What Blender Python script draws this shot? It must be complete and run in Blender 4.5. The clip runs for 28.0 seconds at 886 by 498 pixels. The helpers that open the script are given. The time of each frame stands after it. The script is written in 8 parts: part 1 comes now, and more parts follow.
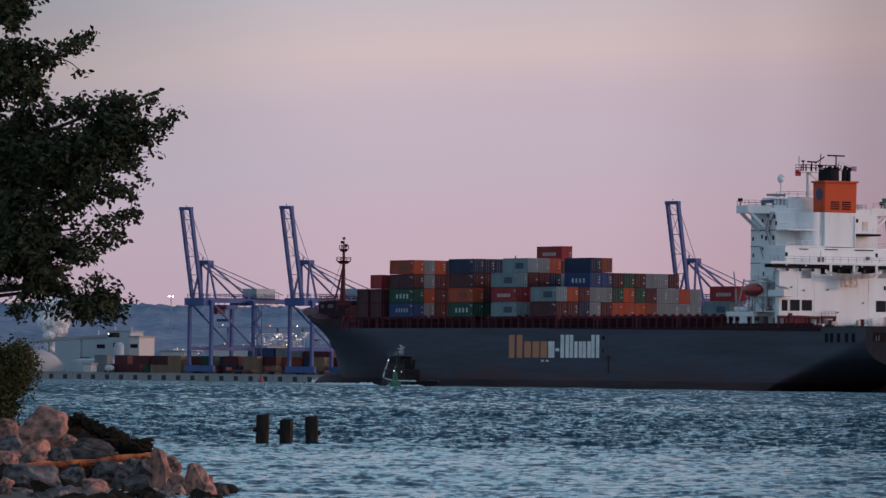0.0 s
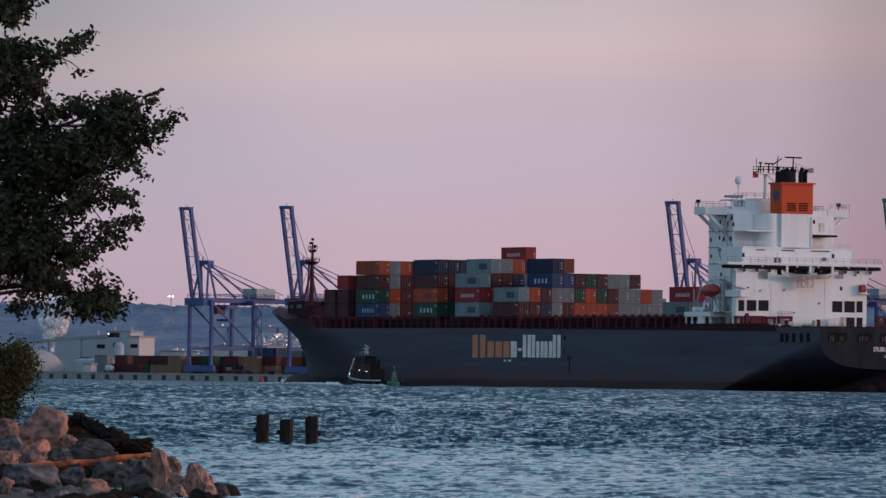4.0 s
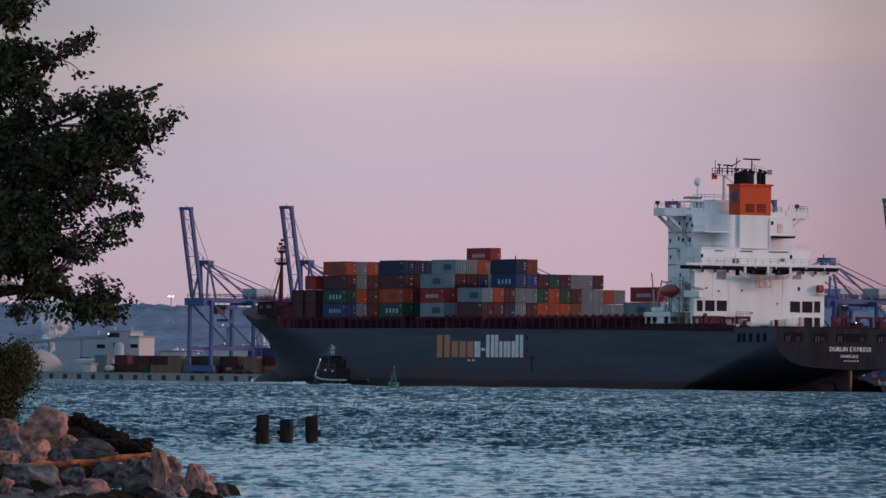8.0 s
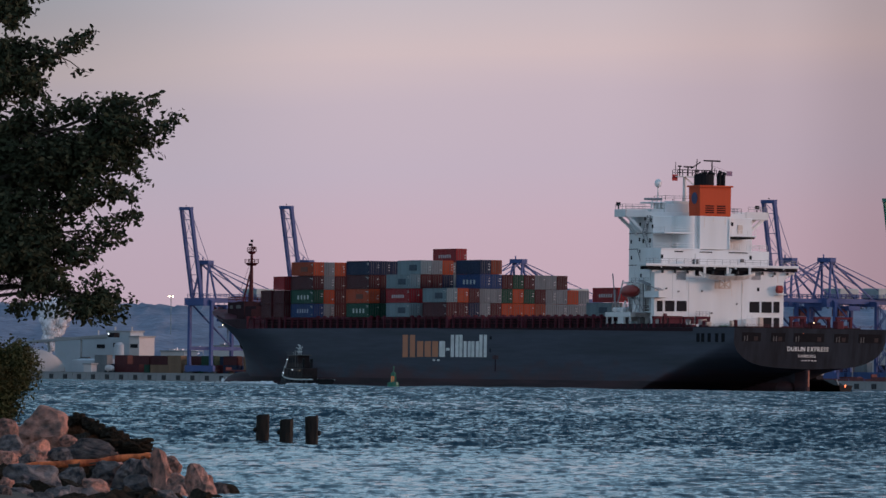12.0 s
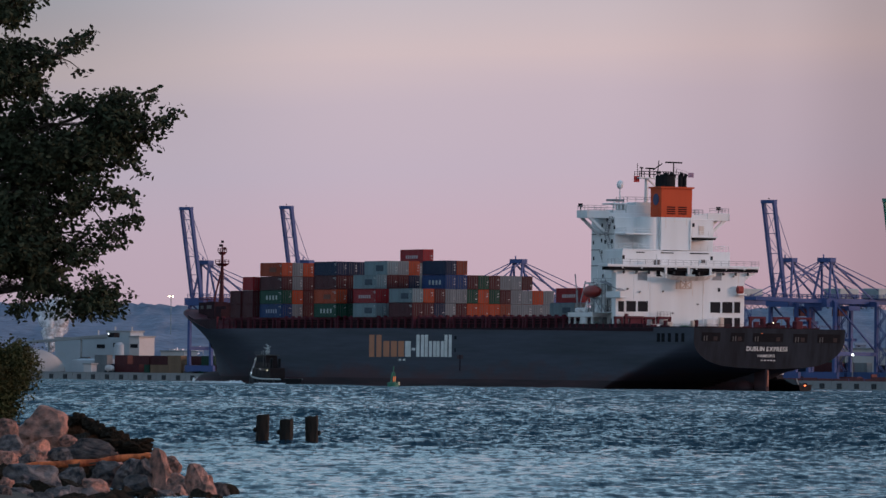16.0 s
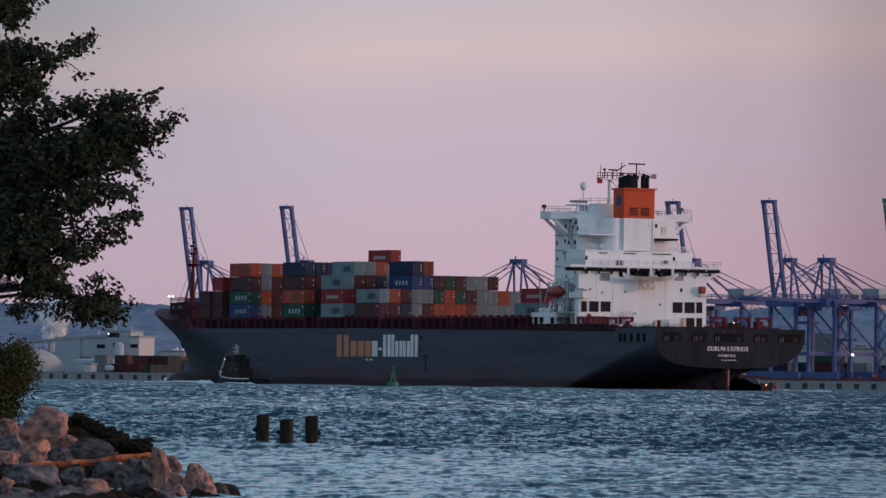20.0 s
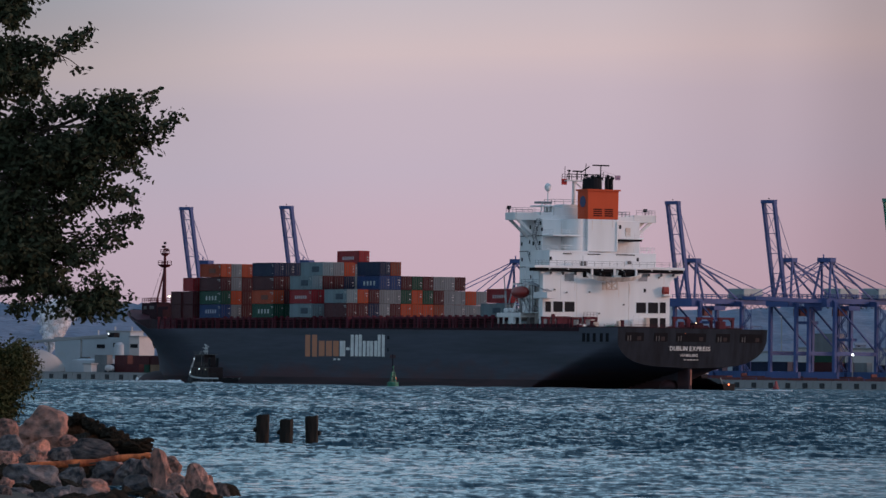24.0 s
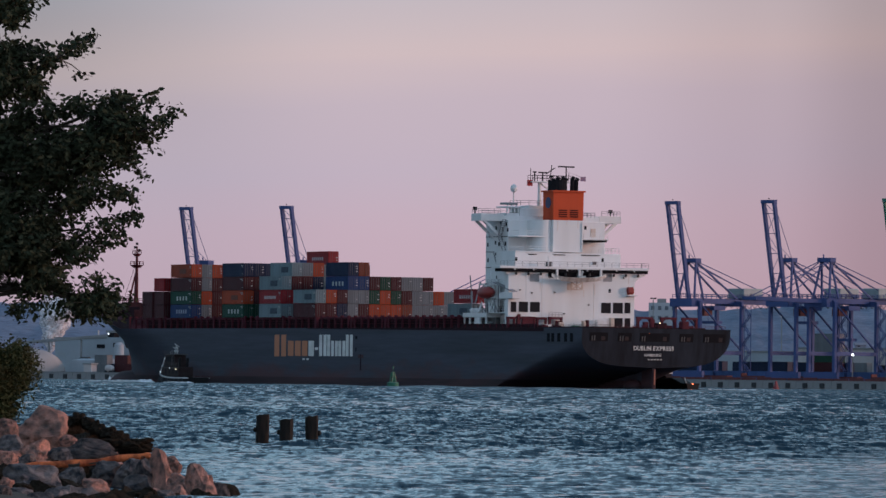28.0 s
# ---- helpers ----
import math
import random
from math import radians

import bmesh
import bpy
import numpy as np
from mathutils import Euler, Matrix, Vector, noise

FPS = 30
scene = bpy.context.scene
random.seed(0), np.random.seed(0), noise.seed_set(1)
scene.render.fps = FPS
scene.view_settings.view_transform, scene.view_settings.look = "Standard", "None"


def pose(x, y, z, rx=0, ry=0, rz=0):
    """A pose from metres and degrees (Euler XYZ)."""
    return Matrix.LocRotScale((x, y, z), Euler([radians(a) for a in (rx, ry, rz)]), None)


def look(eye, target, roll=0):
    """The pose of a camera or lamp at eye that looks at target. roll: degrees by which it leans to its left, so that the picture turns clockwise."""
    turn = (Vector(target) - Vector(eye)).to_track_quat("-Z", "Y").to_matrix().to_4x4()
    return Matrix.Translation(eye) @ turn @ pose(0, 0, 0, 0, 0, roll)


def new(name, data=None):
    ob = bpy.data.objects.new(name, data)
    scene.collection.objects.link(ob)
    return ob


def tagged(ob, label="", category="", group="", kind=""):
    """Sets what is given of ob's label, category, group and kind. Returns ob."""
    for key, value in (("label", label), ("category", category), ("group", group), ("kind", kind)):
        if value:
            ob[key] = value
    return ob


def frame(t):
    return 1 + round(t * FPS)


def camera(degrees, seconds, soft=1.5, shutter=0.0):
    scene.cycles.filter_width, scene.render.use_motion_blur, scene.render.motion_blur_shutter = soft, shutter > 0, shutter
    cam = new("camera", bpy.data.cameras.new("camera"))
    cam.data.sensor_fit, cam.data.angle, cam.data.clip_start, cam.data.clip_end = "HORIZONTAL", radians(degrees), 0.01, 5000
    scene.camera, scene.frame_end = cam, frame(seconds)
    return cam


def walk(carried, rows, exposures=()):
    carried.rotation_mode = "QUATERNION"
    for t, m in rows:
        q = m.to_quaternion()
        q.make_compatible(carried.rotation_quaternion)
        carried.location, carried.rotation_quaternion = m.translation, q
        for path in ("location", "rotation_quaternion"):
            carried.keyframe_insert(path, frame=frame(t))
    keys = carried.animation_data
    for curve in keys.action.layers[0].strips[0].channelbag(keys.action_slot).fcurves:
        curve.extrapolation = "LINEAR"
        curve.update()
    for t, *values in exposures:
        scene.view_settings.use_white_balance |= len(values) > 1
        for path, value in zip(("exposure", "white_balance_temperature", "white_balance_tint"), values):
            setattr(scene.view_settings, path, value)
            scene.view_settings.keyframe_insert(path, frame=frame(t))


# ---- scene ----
# ---- the camera: it stands still on the shore, 1.5 m above the water ----
EYE = (0.0, 0.0, 1.5)
cam = camera(7.323, 28.0, soft=1.5)
AIM = look(EYE, (0.0, 1000.0, 1.5 + 1000.0 * 231.0 / 12251.75), 0.7177)
walk(cam, [(0.0, AIM), (28.0, AIM)], exposures=[(0.0, 0.0), (28.0, 0.0)])

# ---- dusk sky opposite the sunset, a weak warm sun low behind and to the right ----
SUN_ELEVATION, SUN_AZIMUTH = 3.0, 92.0  # degrees; azimuth clockwise from +Y


def make_world():
    world = bpy.data.worlds.new("dusk_sky")
    scene.world = world
    world.use_nodes = True
    nt = world.node_tree
    nt.nodes.clear()
    out = nt.nodes.new("ShaderNodeOutputWorld")
    back = nt.nodes.new("ShaderNodeBackground")
    sky = nt.nodes.new("ShaderNodeTexSky")
    sky.sky_type, sky.sun_disc = "NISHITA", False
    sky.sun_elevation, sky.sun_rotation = radians(SUN_ELEVATION), radians(SUN_AZIMUTH)
    sky.dust_density, sky.ozone_density = 2.0, 2.0
    co = nt.nodes.new("ShaderNodeTexCoord")
    sep = nt.nodes.new("ShaderNodeSeparateXYZ")
    nt.links.new(co.outputs["Generated"], sep.inputs[0])
    # soft wide cloud bands: stretch the direction in the vertical
    mp = nt.nodes.new("ShaderNodeMapping")
    mp.inputs["Scale"].default_value = (5.0, 5.0, 60.0)
    nt.links.new(co.outputs["Generated"], mp.inputs[0])
    nz = nt.nodes.new("ShaderNodeTexNoise")
    nz.inputs["Scale"].default_value, nz.inputs["Detail"].default_value = 1.0, 3.0
    nt.links.new(mp.outputs[0], nz.inputs["Vector"])
    sub = nt.nodes.new("ShaderNodeMath")
    sub.operation, sub.inputs[1].default_value = "SUBTRACT", 0.5
    nt.links.new(nz.outputs["Fac"], sub.inputs[0])
    mul = nt.nodes.new("ShaderNodeMath")
    mul.operation, mul.inputs[1].default_value = "MULTIPLY_ADD", 0.012
    nt.links.new(sub.outputs[0], mul.inputs[0])
    slope = nt.nodes.new("ShaderNodeMath")
    slope.operation, slope.inputs[1].default_value = "MULTIPLY_ADD", -0.06
    nt.links.new(sep.outputs["X"], slope.inputs[0])
    nt.links.new(sep.outputs["Z"], slope.inputs[2])
    nt.links.new(slope.outputs[0], mul.inputs[2])
    root = nt.nodes.new("ShaderNodeMath")
    root.operation, root.inputs[1].default_value = "POWER", 0.5
    clampz = nt.nodes.new("ShaderNodeMath")
    clampz.operation, clampz.inputs[1].default_value = "MAXIMUM", 0.0
    nt.links.new(mul.outputs[0], clampz.inputs[0])
    nt.links.new(clampz.outputs[0], root.inputs[0])
    ramp = nt.nodes.new("ShaderNodeValToRGB")
    nt.links.new(root.outputs[0], ramp.inputs[0])
    els = ramp.color_ramp.elements
    stops = ((0.0, (0.42, 0.32, 0.43)), (0.10, (0.545, 0.385, 0.465)), (0.145, (0.55, 0.415, 0.50)), (0.175, (0.525, 0.435, 0.525)),
             (0.20, (0.545, 0.45, 0.52)), (0.216, (0.62, 0.495, 0.515)), (0.236, (0.545, 0.475, 0.52)), (0.29, (0.38, 0.53, 0.67)), (0.46, (0.34, 0.57, 0.77)), (1.0, (0.16, 0.29, 0.46)))
    while len(els) < len(stops):
        els.new(0.5)
    for e, (p, c) in zip(els, stops):
        e.position, e.color = p, (*c, 1)
    # the half of the sky towards the afterglow is brighter
    glow = nt.nodes.new("ShaderNodeValToRGB")
    nt.links.new(root.outputs[0], glow.inputs[0])
    gl = glow.color_ramp.elements
    gl.new(0.3), gl.new(0.6)
    for e, (p, c) in zip(gl, ((0.0, (0.80, 0.58, 0.55)), (0.3, (0.80, 0.84, 0.98)), (0.6, (0.53, 0.76, 1.0)), (1.0, (0.26, 0.42, 0.68)))):
        e.position, e.color = p, (*c, 1)
    turn = nt.nodes.new("ShaderNodeMapRange")
    turn.interpolation_type = "SMOOTHSTEP"
    turn.inputs["From Min"].default_value, turn.inputs["From Max"].default_value = 0.45, -0.55
    nt.links.new(sep.outputs["Y"], turn.inputs["Value"])
    around = nt.nodes.new("ShaderNodeMix")
    around.data_type = "RGBA"
    nt.links.new(turn.outputs[0], around.inputs[0])
    nt.links.new(ramp.outputs[0], around.inputs[6])
    nt.links.new(glow.outputs[0], around.inputs[7])
    # darkening towards both edges of the camera's view, put into the sky
    across = nt.nodes.new("ShaderNodeMapRange")
    across.inputs["From Min"].default_value, across.inputs["From Max"].default_value = -0.08, 0.12
    nt.links.new(sep.outputs["X"], across.inputs["Value"])
    dim = nt.nodes.new("ShaderNodeValToRGB")
    dim.color_ramp.interpolation = "EASE"
    nt.links.new(across.outputs[0], dim.inputs[0])
    de = dim.color_ramp.elements
    sides = ((0.0, (0.82, 0.86, 0.88)), (0.20, (0.91, 0.94, 0.95)), (0.36, (1, 1, 1)), (0.50, (1.0, 0.985, 0.985)), (0.63, (0.885, 0.855, 0.855)), (0.72, (0.70, 0.665, 0.665)), (0.95, (0.60, 0.58, 0.58)))
    while len(de) < len(sides):
        de.new(0.5)
    for e, (p, c) in zip(de, sides):
        e.position, e.color = p, (*c, 1)
    lift = nt.nodes.new("ShaderNodeMix")
    lift.data_type = "RGBA"
    nt.links.new(turn.outputs[0], lift.inputs[0])
    nt.links.new(dim.outputs[0], lift.inputs[6])
    lift.inputs[7].default_value = (1, 1, 1, 1)
    shade = nt.nodes.new("ShaderNodeMix")
    shade.data_type, shade.blend_type = "RGBA", "MULTIPLY"
    shade.inputs[0].default_value = 1.0
    nt.links.new(around.outputs[2], shade.inputs[6])
    nt.links.new(lift.outputs[2], shade.inputs[7])
    # greyer upper left corner, dimmed in the sky to fit the camera's view
    corner_dim = []
    for axis, lo, hi in (("Z", 0.020, 0.056), ("X", -0.018, -0.066)):
        edge = nt.nodes.new("ShaderNodeMapRange")
        edge.interpolation_type = "SMOOTHSTEP"
        edge.inputs["From Min"].default_value, edge.inputs["From Max"].default_value = lo, hi
        nt.links.new(sep.outputs[axis], edge.inputs["Value"])
        corner_dim.append(edge)
    bank = nt.nodes.new("ShaderNodeMath")
    bank.operation = "MULTIPLY"
    nt.links.new(corner_dim[0].outputs[0], bank.inputs[0])
    nt.links.new(corner_dim[1].outputs[0], bank.inputs[1])
    grey = nt.nodes.new("ShaderNodeMix")
    grey.data_type, grey.blend_type = "RGBA", "MULTIPLY"
    nt.links.new(bank.outputs[0], grey.inputs[0])
    nt.links.new(shade.outputs[2], grey.inputs[6])
    grey.inputs[7].default_value = (0.70, 0.73, 0.73, 1)
    mix = nt.nodes.new("ShaderNodeMix")
    mix.data_type, mix.blend_type = "RGBA", "ADD"
    mix.inputs[0].default_value = 0.012
    nt.links.new(grey.outputs[2], mix.inputs[6])
    nt.links.new(sky.outputs[0], mix.inputs[7])
    nt.links.new(mix.outputs[2], back.inputs[0])
    back.inputs[1].default_value = 1.0
    nt.links.new(back.outputs[0], out.inputs[0])


make_world()
sun = new("sun", bpy.data.lights.new("sun", "SUN"))
sun.data.energy, sun.data.angle, sun.data.color = 1.6, radians(10), (1.0, 0.58, 0.46)
_a, _e = radians(SUN_AZIMUTH), radians(SUN_ELEVATION + 5)
sun.matrix_world = look((0, 0, 0), (-math.sin(_a) * math.cos(_e), -math.cos(_a) * math.cos(_e), -math.sin(_e)))
sun.location = (0, 0, 300)

# ---- materials ----
MATS = {}


def mat(name, color, rough=0.6, metal=0.0, vary=0.18, scale=1.0, fine=8.0, bump=0.0, tint=None, rand=0.0, emit=0.0, streak=False, spec=0.5):
    """A painted or natural surface: a base colour with two scales of variation, grime and a little relief."""
    if name in MATS:
        return MATS[name]
    m = bpy.data.materials.new(name)
    MATS[name] = m
    m.use_nodes = True
    nt = m.node_tree
    b = nt.nodes["Principled BSDF"]
    b.inputs["Roughness"].default_value, b.inputs["Metallic"].default_value = rough, metal
    b.inputs["Specular IOR Level"].default_value = spec
    co = nt.nodes.new("ShaderNodeTexCoord")
    mp = nt.nodes.new("ShaderNodeMapping")
    mp.inputs["Scale"].default_value = (0.08, 0.08, 1.4) if streak == "along" else (1, 1, 0.12) if streak else (1, 1, 1)
    nt.links.new(co.outputs["Object"], mp.inputs[0])
    big, small = nt.nodes.new("ShaderNodeTexNoise"), nt.nodes.new("ShaderNodeTexNoise")
    for n, s, d in ((big, scale, 4.0), (small, scale * fine, 3.0)):
        n.inputs["Scale"].default_value, n.inputs["Detail"].default_value = s, d
        nt.links.new(mp.outputs[0], n.inputs["Vector"])
    other = tint or tuple(c * 0.45 for c in color)
    ramp = nt.nodes.new("ShaderNodeValToRGB")
    ramp.color_ramp.elements[0].position, ramp.color_ramp.elements[1].position = 0.35, 0.68
    ramp.color_ramp.elements[0].color = ramp.color_ramp.elements[1].color = (0, 0, 0, 1)
    ramp.color_ramp.elements[1].color = (1, 1, 1, 1)
    nt.links.new(big.outputs["Fac"], ramp.inputs[0])
    f1 = nt.nodes.new("ShaderNodeMath")
    f1.operation, f1.inputs[1].default_value = "MULTIPLY", min(1.0, vary * 2)
    nt.links.new(ramp.outputs[0], f1.inputs[0])
    mx = nt.nodes.new("ShaderNodeMix")
    mx.data_type = "RGBA"
    mx.inputs[6].default_value, mx.inputs[7].default_value = (*color, 1), (*other, 1)
    nt.links.new(f1.outputs[0], mx.inputs[0])
    hsv = nt.nodes.new("ShaderNodeHueSaturation")
    nt.links.new(mx.outputs[2], hsv.inputs["Color"])
    val = nt.nodes.new("ShaderNodeMath")
    val.operation, val.inputs[1].default_value, val.inputs[2].default_value = "MULTIPLY_ADD", vary, 1.0 - vary / 2
    nt.links.new(small.outputs["Fac"], val.inputs[0])
    last = val
    if rand:
        info = nt.nodes.new("ShaderNodeObjectInfo")
        rr = nt.nodes.new("ShaderNodeMath")
        rr.operation, rr.inputs[1].default_value, rr.inputs[2].default_value = "MULTIPLY_ADD", rand, 1.0 - rand / 2
        nt.links.new(info.outputs["Random"], rr.inputs[0])
        both = nt.nodes.new("ShaderNodeMath")
        both.operation = "MULTIPLY"
        nt.links.new(val.outputs[0], both.inputs[0])
        nt.links.new(rr.outputs[0], both.inputs[1])
        last = both
    nt.links.new(last.outputs[0], hsv.inputs["Value"])
    nt.links.new(hsv.outputs[0], b.inputs["Base Color"])
    if bump:
        bp = nt.nodes.new("ShaderNodeBump")
        bp.inputs["Strength"].default_value, bp.inputs["Distance"].default_value = 0.6, bump
        nt.links.new(small.outputs["Fac"], bp.inputs["Height"])
        nt.links.new(bp.outputs[0], b.inputs["Normal"])
    if emit:
        b.inputs["Emission Color"].default_value = (*color, 1)
        b.inputs["Emission Strength"].default_value = emit
    return m


M_HULL = mat("hull_paint", (0.062, 0.066, 0.088), 0.6, vary=0.5, scale=0.35, fine=5, tint=(0.047, 0.050, 0.064), streak="along", spec=0.16)
# hull paint darkened for the stern plate, in place of shade
M_TRANSOM = mat("shaded_stern_paint", (0.025, 0.029, 0.038), 0.7, vary=0.5, scale=0.5, fine=5, tint=(0.014, 0.015, 0.019), streak=True, spec=0.08)
M_BOOT = mat("boot_top_paint", (0.075, 0.034, 0.038), 0.65, vary=0.5, scale=0.4, fine=6, tint=(0.024, 0.018, 0.022), streak="along", spec=0.2)
M_DECKRED = mat("red_oxide_steel", (0.094, 0.014, 0.026), 0.7, vary=0.3, scale=0.5, tint=(0.045, 0.014, 0.014), spec=0.2)
M_MAST = mat("red_mast_paint", (0.10, 0.016, 0.022), 0.65, vary=0.3, scale=0.6, spec=0.2)
# black for dark fittings, and for shade painted under decks and in recesses
M_DARK = mat("black_fitting_and_shade", (0.013, 0.012, 0.014), 0.9, vary=0.2, spec=0.1)
M_WHITE = mat("white_ship_paint", (0.72, 0.72, 0.72), 0.55, vary=0.2, scale=0.22, fine=4, tint=(0.58, 0.53, 0.49), streak=True)
M_RUSTW = mat("rust_streaked_white", (0.62, 0.56, 0.50), 0.55, vary=0.4, scale=0.5, tint=(0.30, 0.14, 0.07), streak=True)
M_GLASS = mat("dark_window_opening", (0.012, 0.012, 0.016), 0.7, vary=0.1, spec=0.15)
M_FUNNEL = mat("orange_funnel_paint", (0.52, 0.064, 0.016), 0.55, vary=0.12, scale=0.3, tint=(0.36, 0.04, 0.010), streak=True, spec=0.25)
M_SOOT = mat("sooty_black_steel", (0.016, 0.016, 0.019), 0.9, vary=0.2, spec=0.1)
M_CREAM = mat("weathered_cream_boat_paint", (0.78, 0.75, 0.71), 0.6, vary=0.3, scale=0.9, tint=(0.26, 0.17, 0.12), streak=True)
M_BLUE = mat("blue_emblem_paint", (0.03, 0.035, 0.11), 0.5)
M_MARKO = mat("orange_marking_paint", (0.50, 0.18, 0.085), 0.6, vary=0.3, scale=0.6, tint=(0.40, 0.17, 0.09))
M_MARKW = mat("white_marking_paint", (0.74, 0.73, 0.70), 0.6, vary=0.3, scale=0.6, tint=(0.48, 0.45, 0.42))
M_STREAK = mat("faint_rust_stain", (0.66, 0.585, 0.53), 0.6, vary=0.3, scale=0.8, tint=(0.72, 0.69, 0.66), streak=True)
# grey for rails and fittings, and for shade painted into recesses
M_GREYW = mat("grey_paint_and_recess_shade", (0.30, 0.29, 0.30), 0.7, vary=0.3, scale=0.6)
M_DIMW = mat("dull_grey_fitting", (0.10, 0.09, 0.09), 0.7)
M_BOATO = mat("orange_boat_plastic", (0.30, 0.032, 0.024), 0.4, vary=0.12)
M_FLAG = mat("red_cloth", (0.40, 0.03, 0.03), 0.8)
M_BRIGHT = mat("warm_deck_light", (1.0, 0.72, 0.42), emit=9.0)
# glow added to brighten the plant, for its lamps and floodlit steel
M_STRIP = mat("pinkish_glow_strip", (1.0, 0.80, 0.80), emit=0.55, vary=0.6, scale=1.5)
M_COOL = mat("cool_flood_light", (0.85, 0.92, 1.0), emit=6.0)
M_TRAIL = mat("faded_red_steel", (0.13, 0.028, 0.030), 0.7, vary=0.3)
# deck red darkened to hold shade; also used for dark-red strips and stains
M_DARKRED = mat("shaded_dark_red_steel", (0.036, 0.015, 0.020), 0.8, vary=0.3, spec=0.1)
M_REDLIGHT = mat("red_navigation_light", (1.0, 0.16, 0.06), emit=7.0)
M_TUG = mat("black_tug_paint", (0.014, 0.014, 0.016), 0.6, vary=0.3, spec=0.2)
M_TUGH = mat("dark_tug_house_paint", (0.034, 0.022, 0.022), 0.6, vary=0.3, spec=0.2)
M_TUGW = mat("pale_tug_trim_paint", (0.55, 0.55, 0.54), 0.5)
M_GREEN = mat("green_buoy_paint", (0.02, 0.16, 0.10), 0.5, vary=0.25)
M_REDB = mat("red_buoy_paint", (0.22, 0.030, 0.036), 0.5, vary=0.25)
M_CRANE = mat("blue_crane_paint", (0.058, 0.090, 0.225), 0.6, vary=0.25, scale=0.2, tint=(0.040, 0.060, 0.16), spec=0.2)
M_CRANEG = mat("green_crane_paint", (0.05, 0.22, 0.15), 0.55, vary=0.2, scale=0.2)
M_MACH = mat("pale_green_sheet_metal", (0.30, 0.36, 0.37), 0.6, vary=0.2, scale=0.3)
M_CONC = mat("weathered_quay_concrete", (0.27, 0.27, 0.275), 0.85, vary=0.3, scale=0.12, fine=10, bump=0.05, tint=(0.15, 0.16, 0.16))
M_RUBBER = mat("black_fender_rubber", (0.03, 0.032, 0.037), 0.8)
M_SHED = mat("pale_blue_grey_cladding", (0.36, 0.40, 0.44), 0.7, vary=0.12, scale=0.1, fine=12)
# white warmed to hold low sun on walls; also used for plain white things
M_SHEDW = mat("sun_warmed_white_cladding", (0.52, 0.47, 0.46), 0.7, vary=0.12, scale=0.1, fine=12)
# bluish haze is mixed into the woodland's base colour
M_HILL = mat("hazy_woodland", (0.235, 0.255, 0.325), 1.0, vary=0.8, scale=0.022, fine=9, bump=2.0, tint=(0.15, 0.175, 0.235), spec=0.05)
M_GROUND = mat("yard_asphalt", (0.06, 0.06, 0.062), 0.9, vary=0.3, scale=0.05)
M_BANK = mat("bank_soil", (0.07, 0.06, 0.045), 0.95, vary=0.4, scale=0.8, bump=0.05)
M_WOODP = mat("wet_black_timber", (0.014, 0.0115, 0.0105), 0.6, vary=0.4, scale=6, fine=6, bump=0.02, tint=(0.026, 0.021, 0.017), streak=True, spec=0.12)
M_LOG = mat("reddish_driftwood", (0.80, 0.20, 0.07), 0.7, vary=0.6, scale=9, fine=5, bump=0.02, tint=(0.22, 0.045, 0.02), spec=0.2)
M_PALE = mat("pale_stone", (0.72, 0.60, 0.55), 0.9, vary=0.3, scale=4, bump=0.02, spec=0.15)
# granite in two tones: sunlight put into the pink, shade into the grey
M_ROCK = mat("sunlit_pink_granite", (0.64, 0.30, 0.225), 0.9, vary=0.65, scale=2.6, fine=9, bump=0.10, tint=(0.13, 0.095, 0.085), rand=0.5, spec=0.15)
M_ROCKG = mat("shaded_grey_granite", (0.235, 0.185, 0.172), 0.9, vary=0.7, scale=2.4, fine=9, bump=0.08, tint=(0.036, 0.038, 0.046), rand=0.7, spec=0.15)
# weed-covered rock; also paints the shade between the boulders
M_ROCKD = mat("weed_and_gap_shade_rock", (0.042, 0.030, 0.021), 0.9, vary=0.5, scale=5, fine=8, bump=0.05, rand=0.3, spec=0.08)
M_BARK = mat("grey_brown_bark", (0.06, 0.048, 0.04), 0.9, vary=0.4, scale=8, fine=5, bump=0.01, streak=True)
M_LEAF = mat("dark_green_leaf", (0.040, 0.048, 0.028), 0.85, vary=0.2, scale=1.3, fine=9, tint=(0.048, 0.044, 0.028), spec=0.05)
M_BUSH = mat("bush_leaf", (0.040, 0.050, 0.018), 0.7, vary=0.6, scale=2.0, fine=9, tint=(0.068, 0.056, 0.022), spec=0.15)
M_FOAM = mat("white_water_foam", (0.86, 0.88, 0.90), 0.9, vary=0.3, scale=1.0)


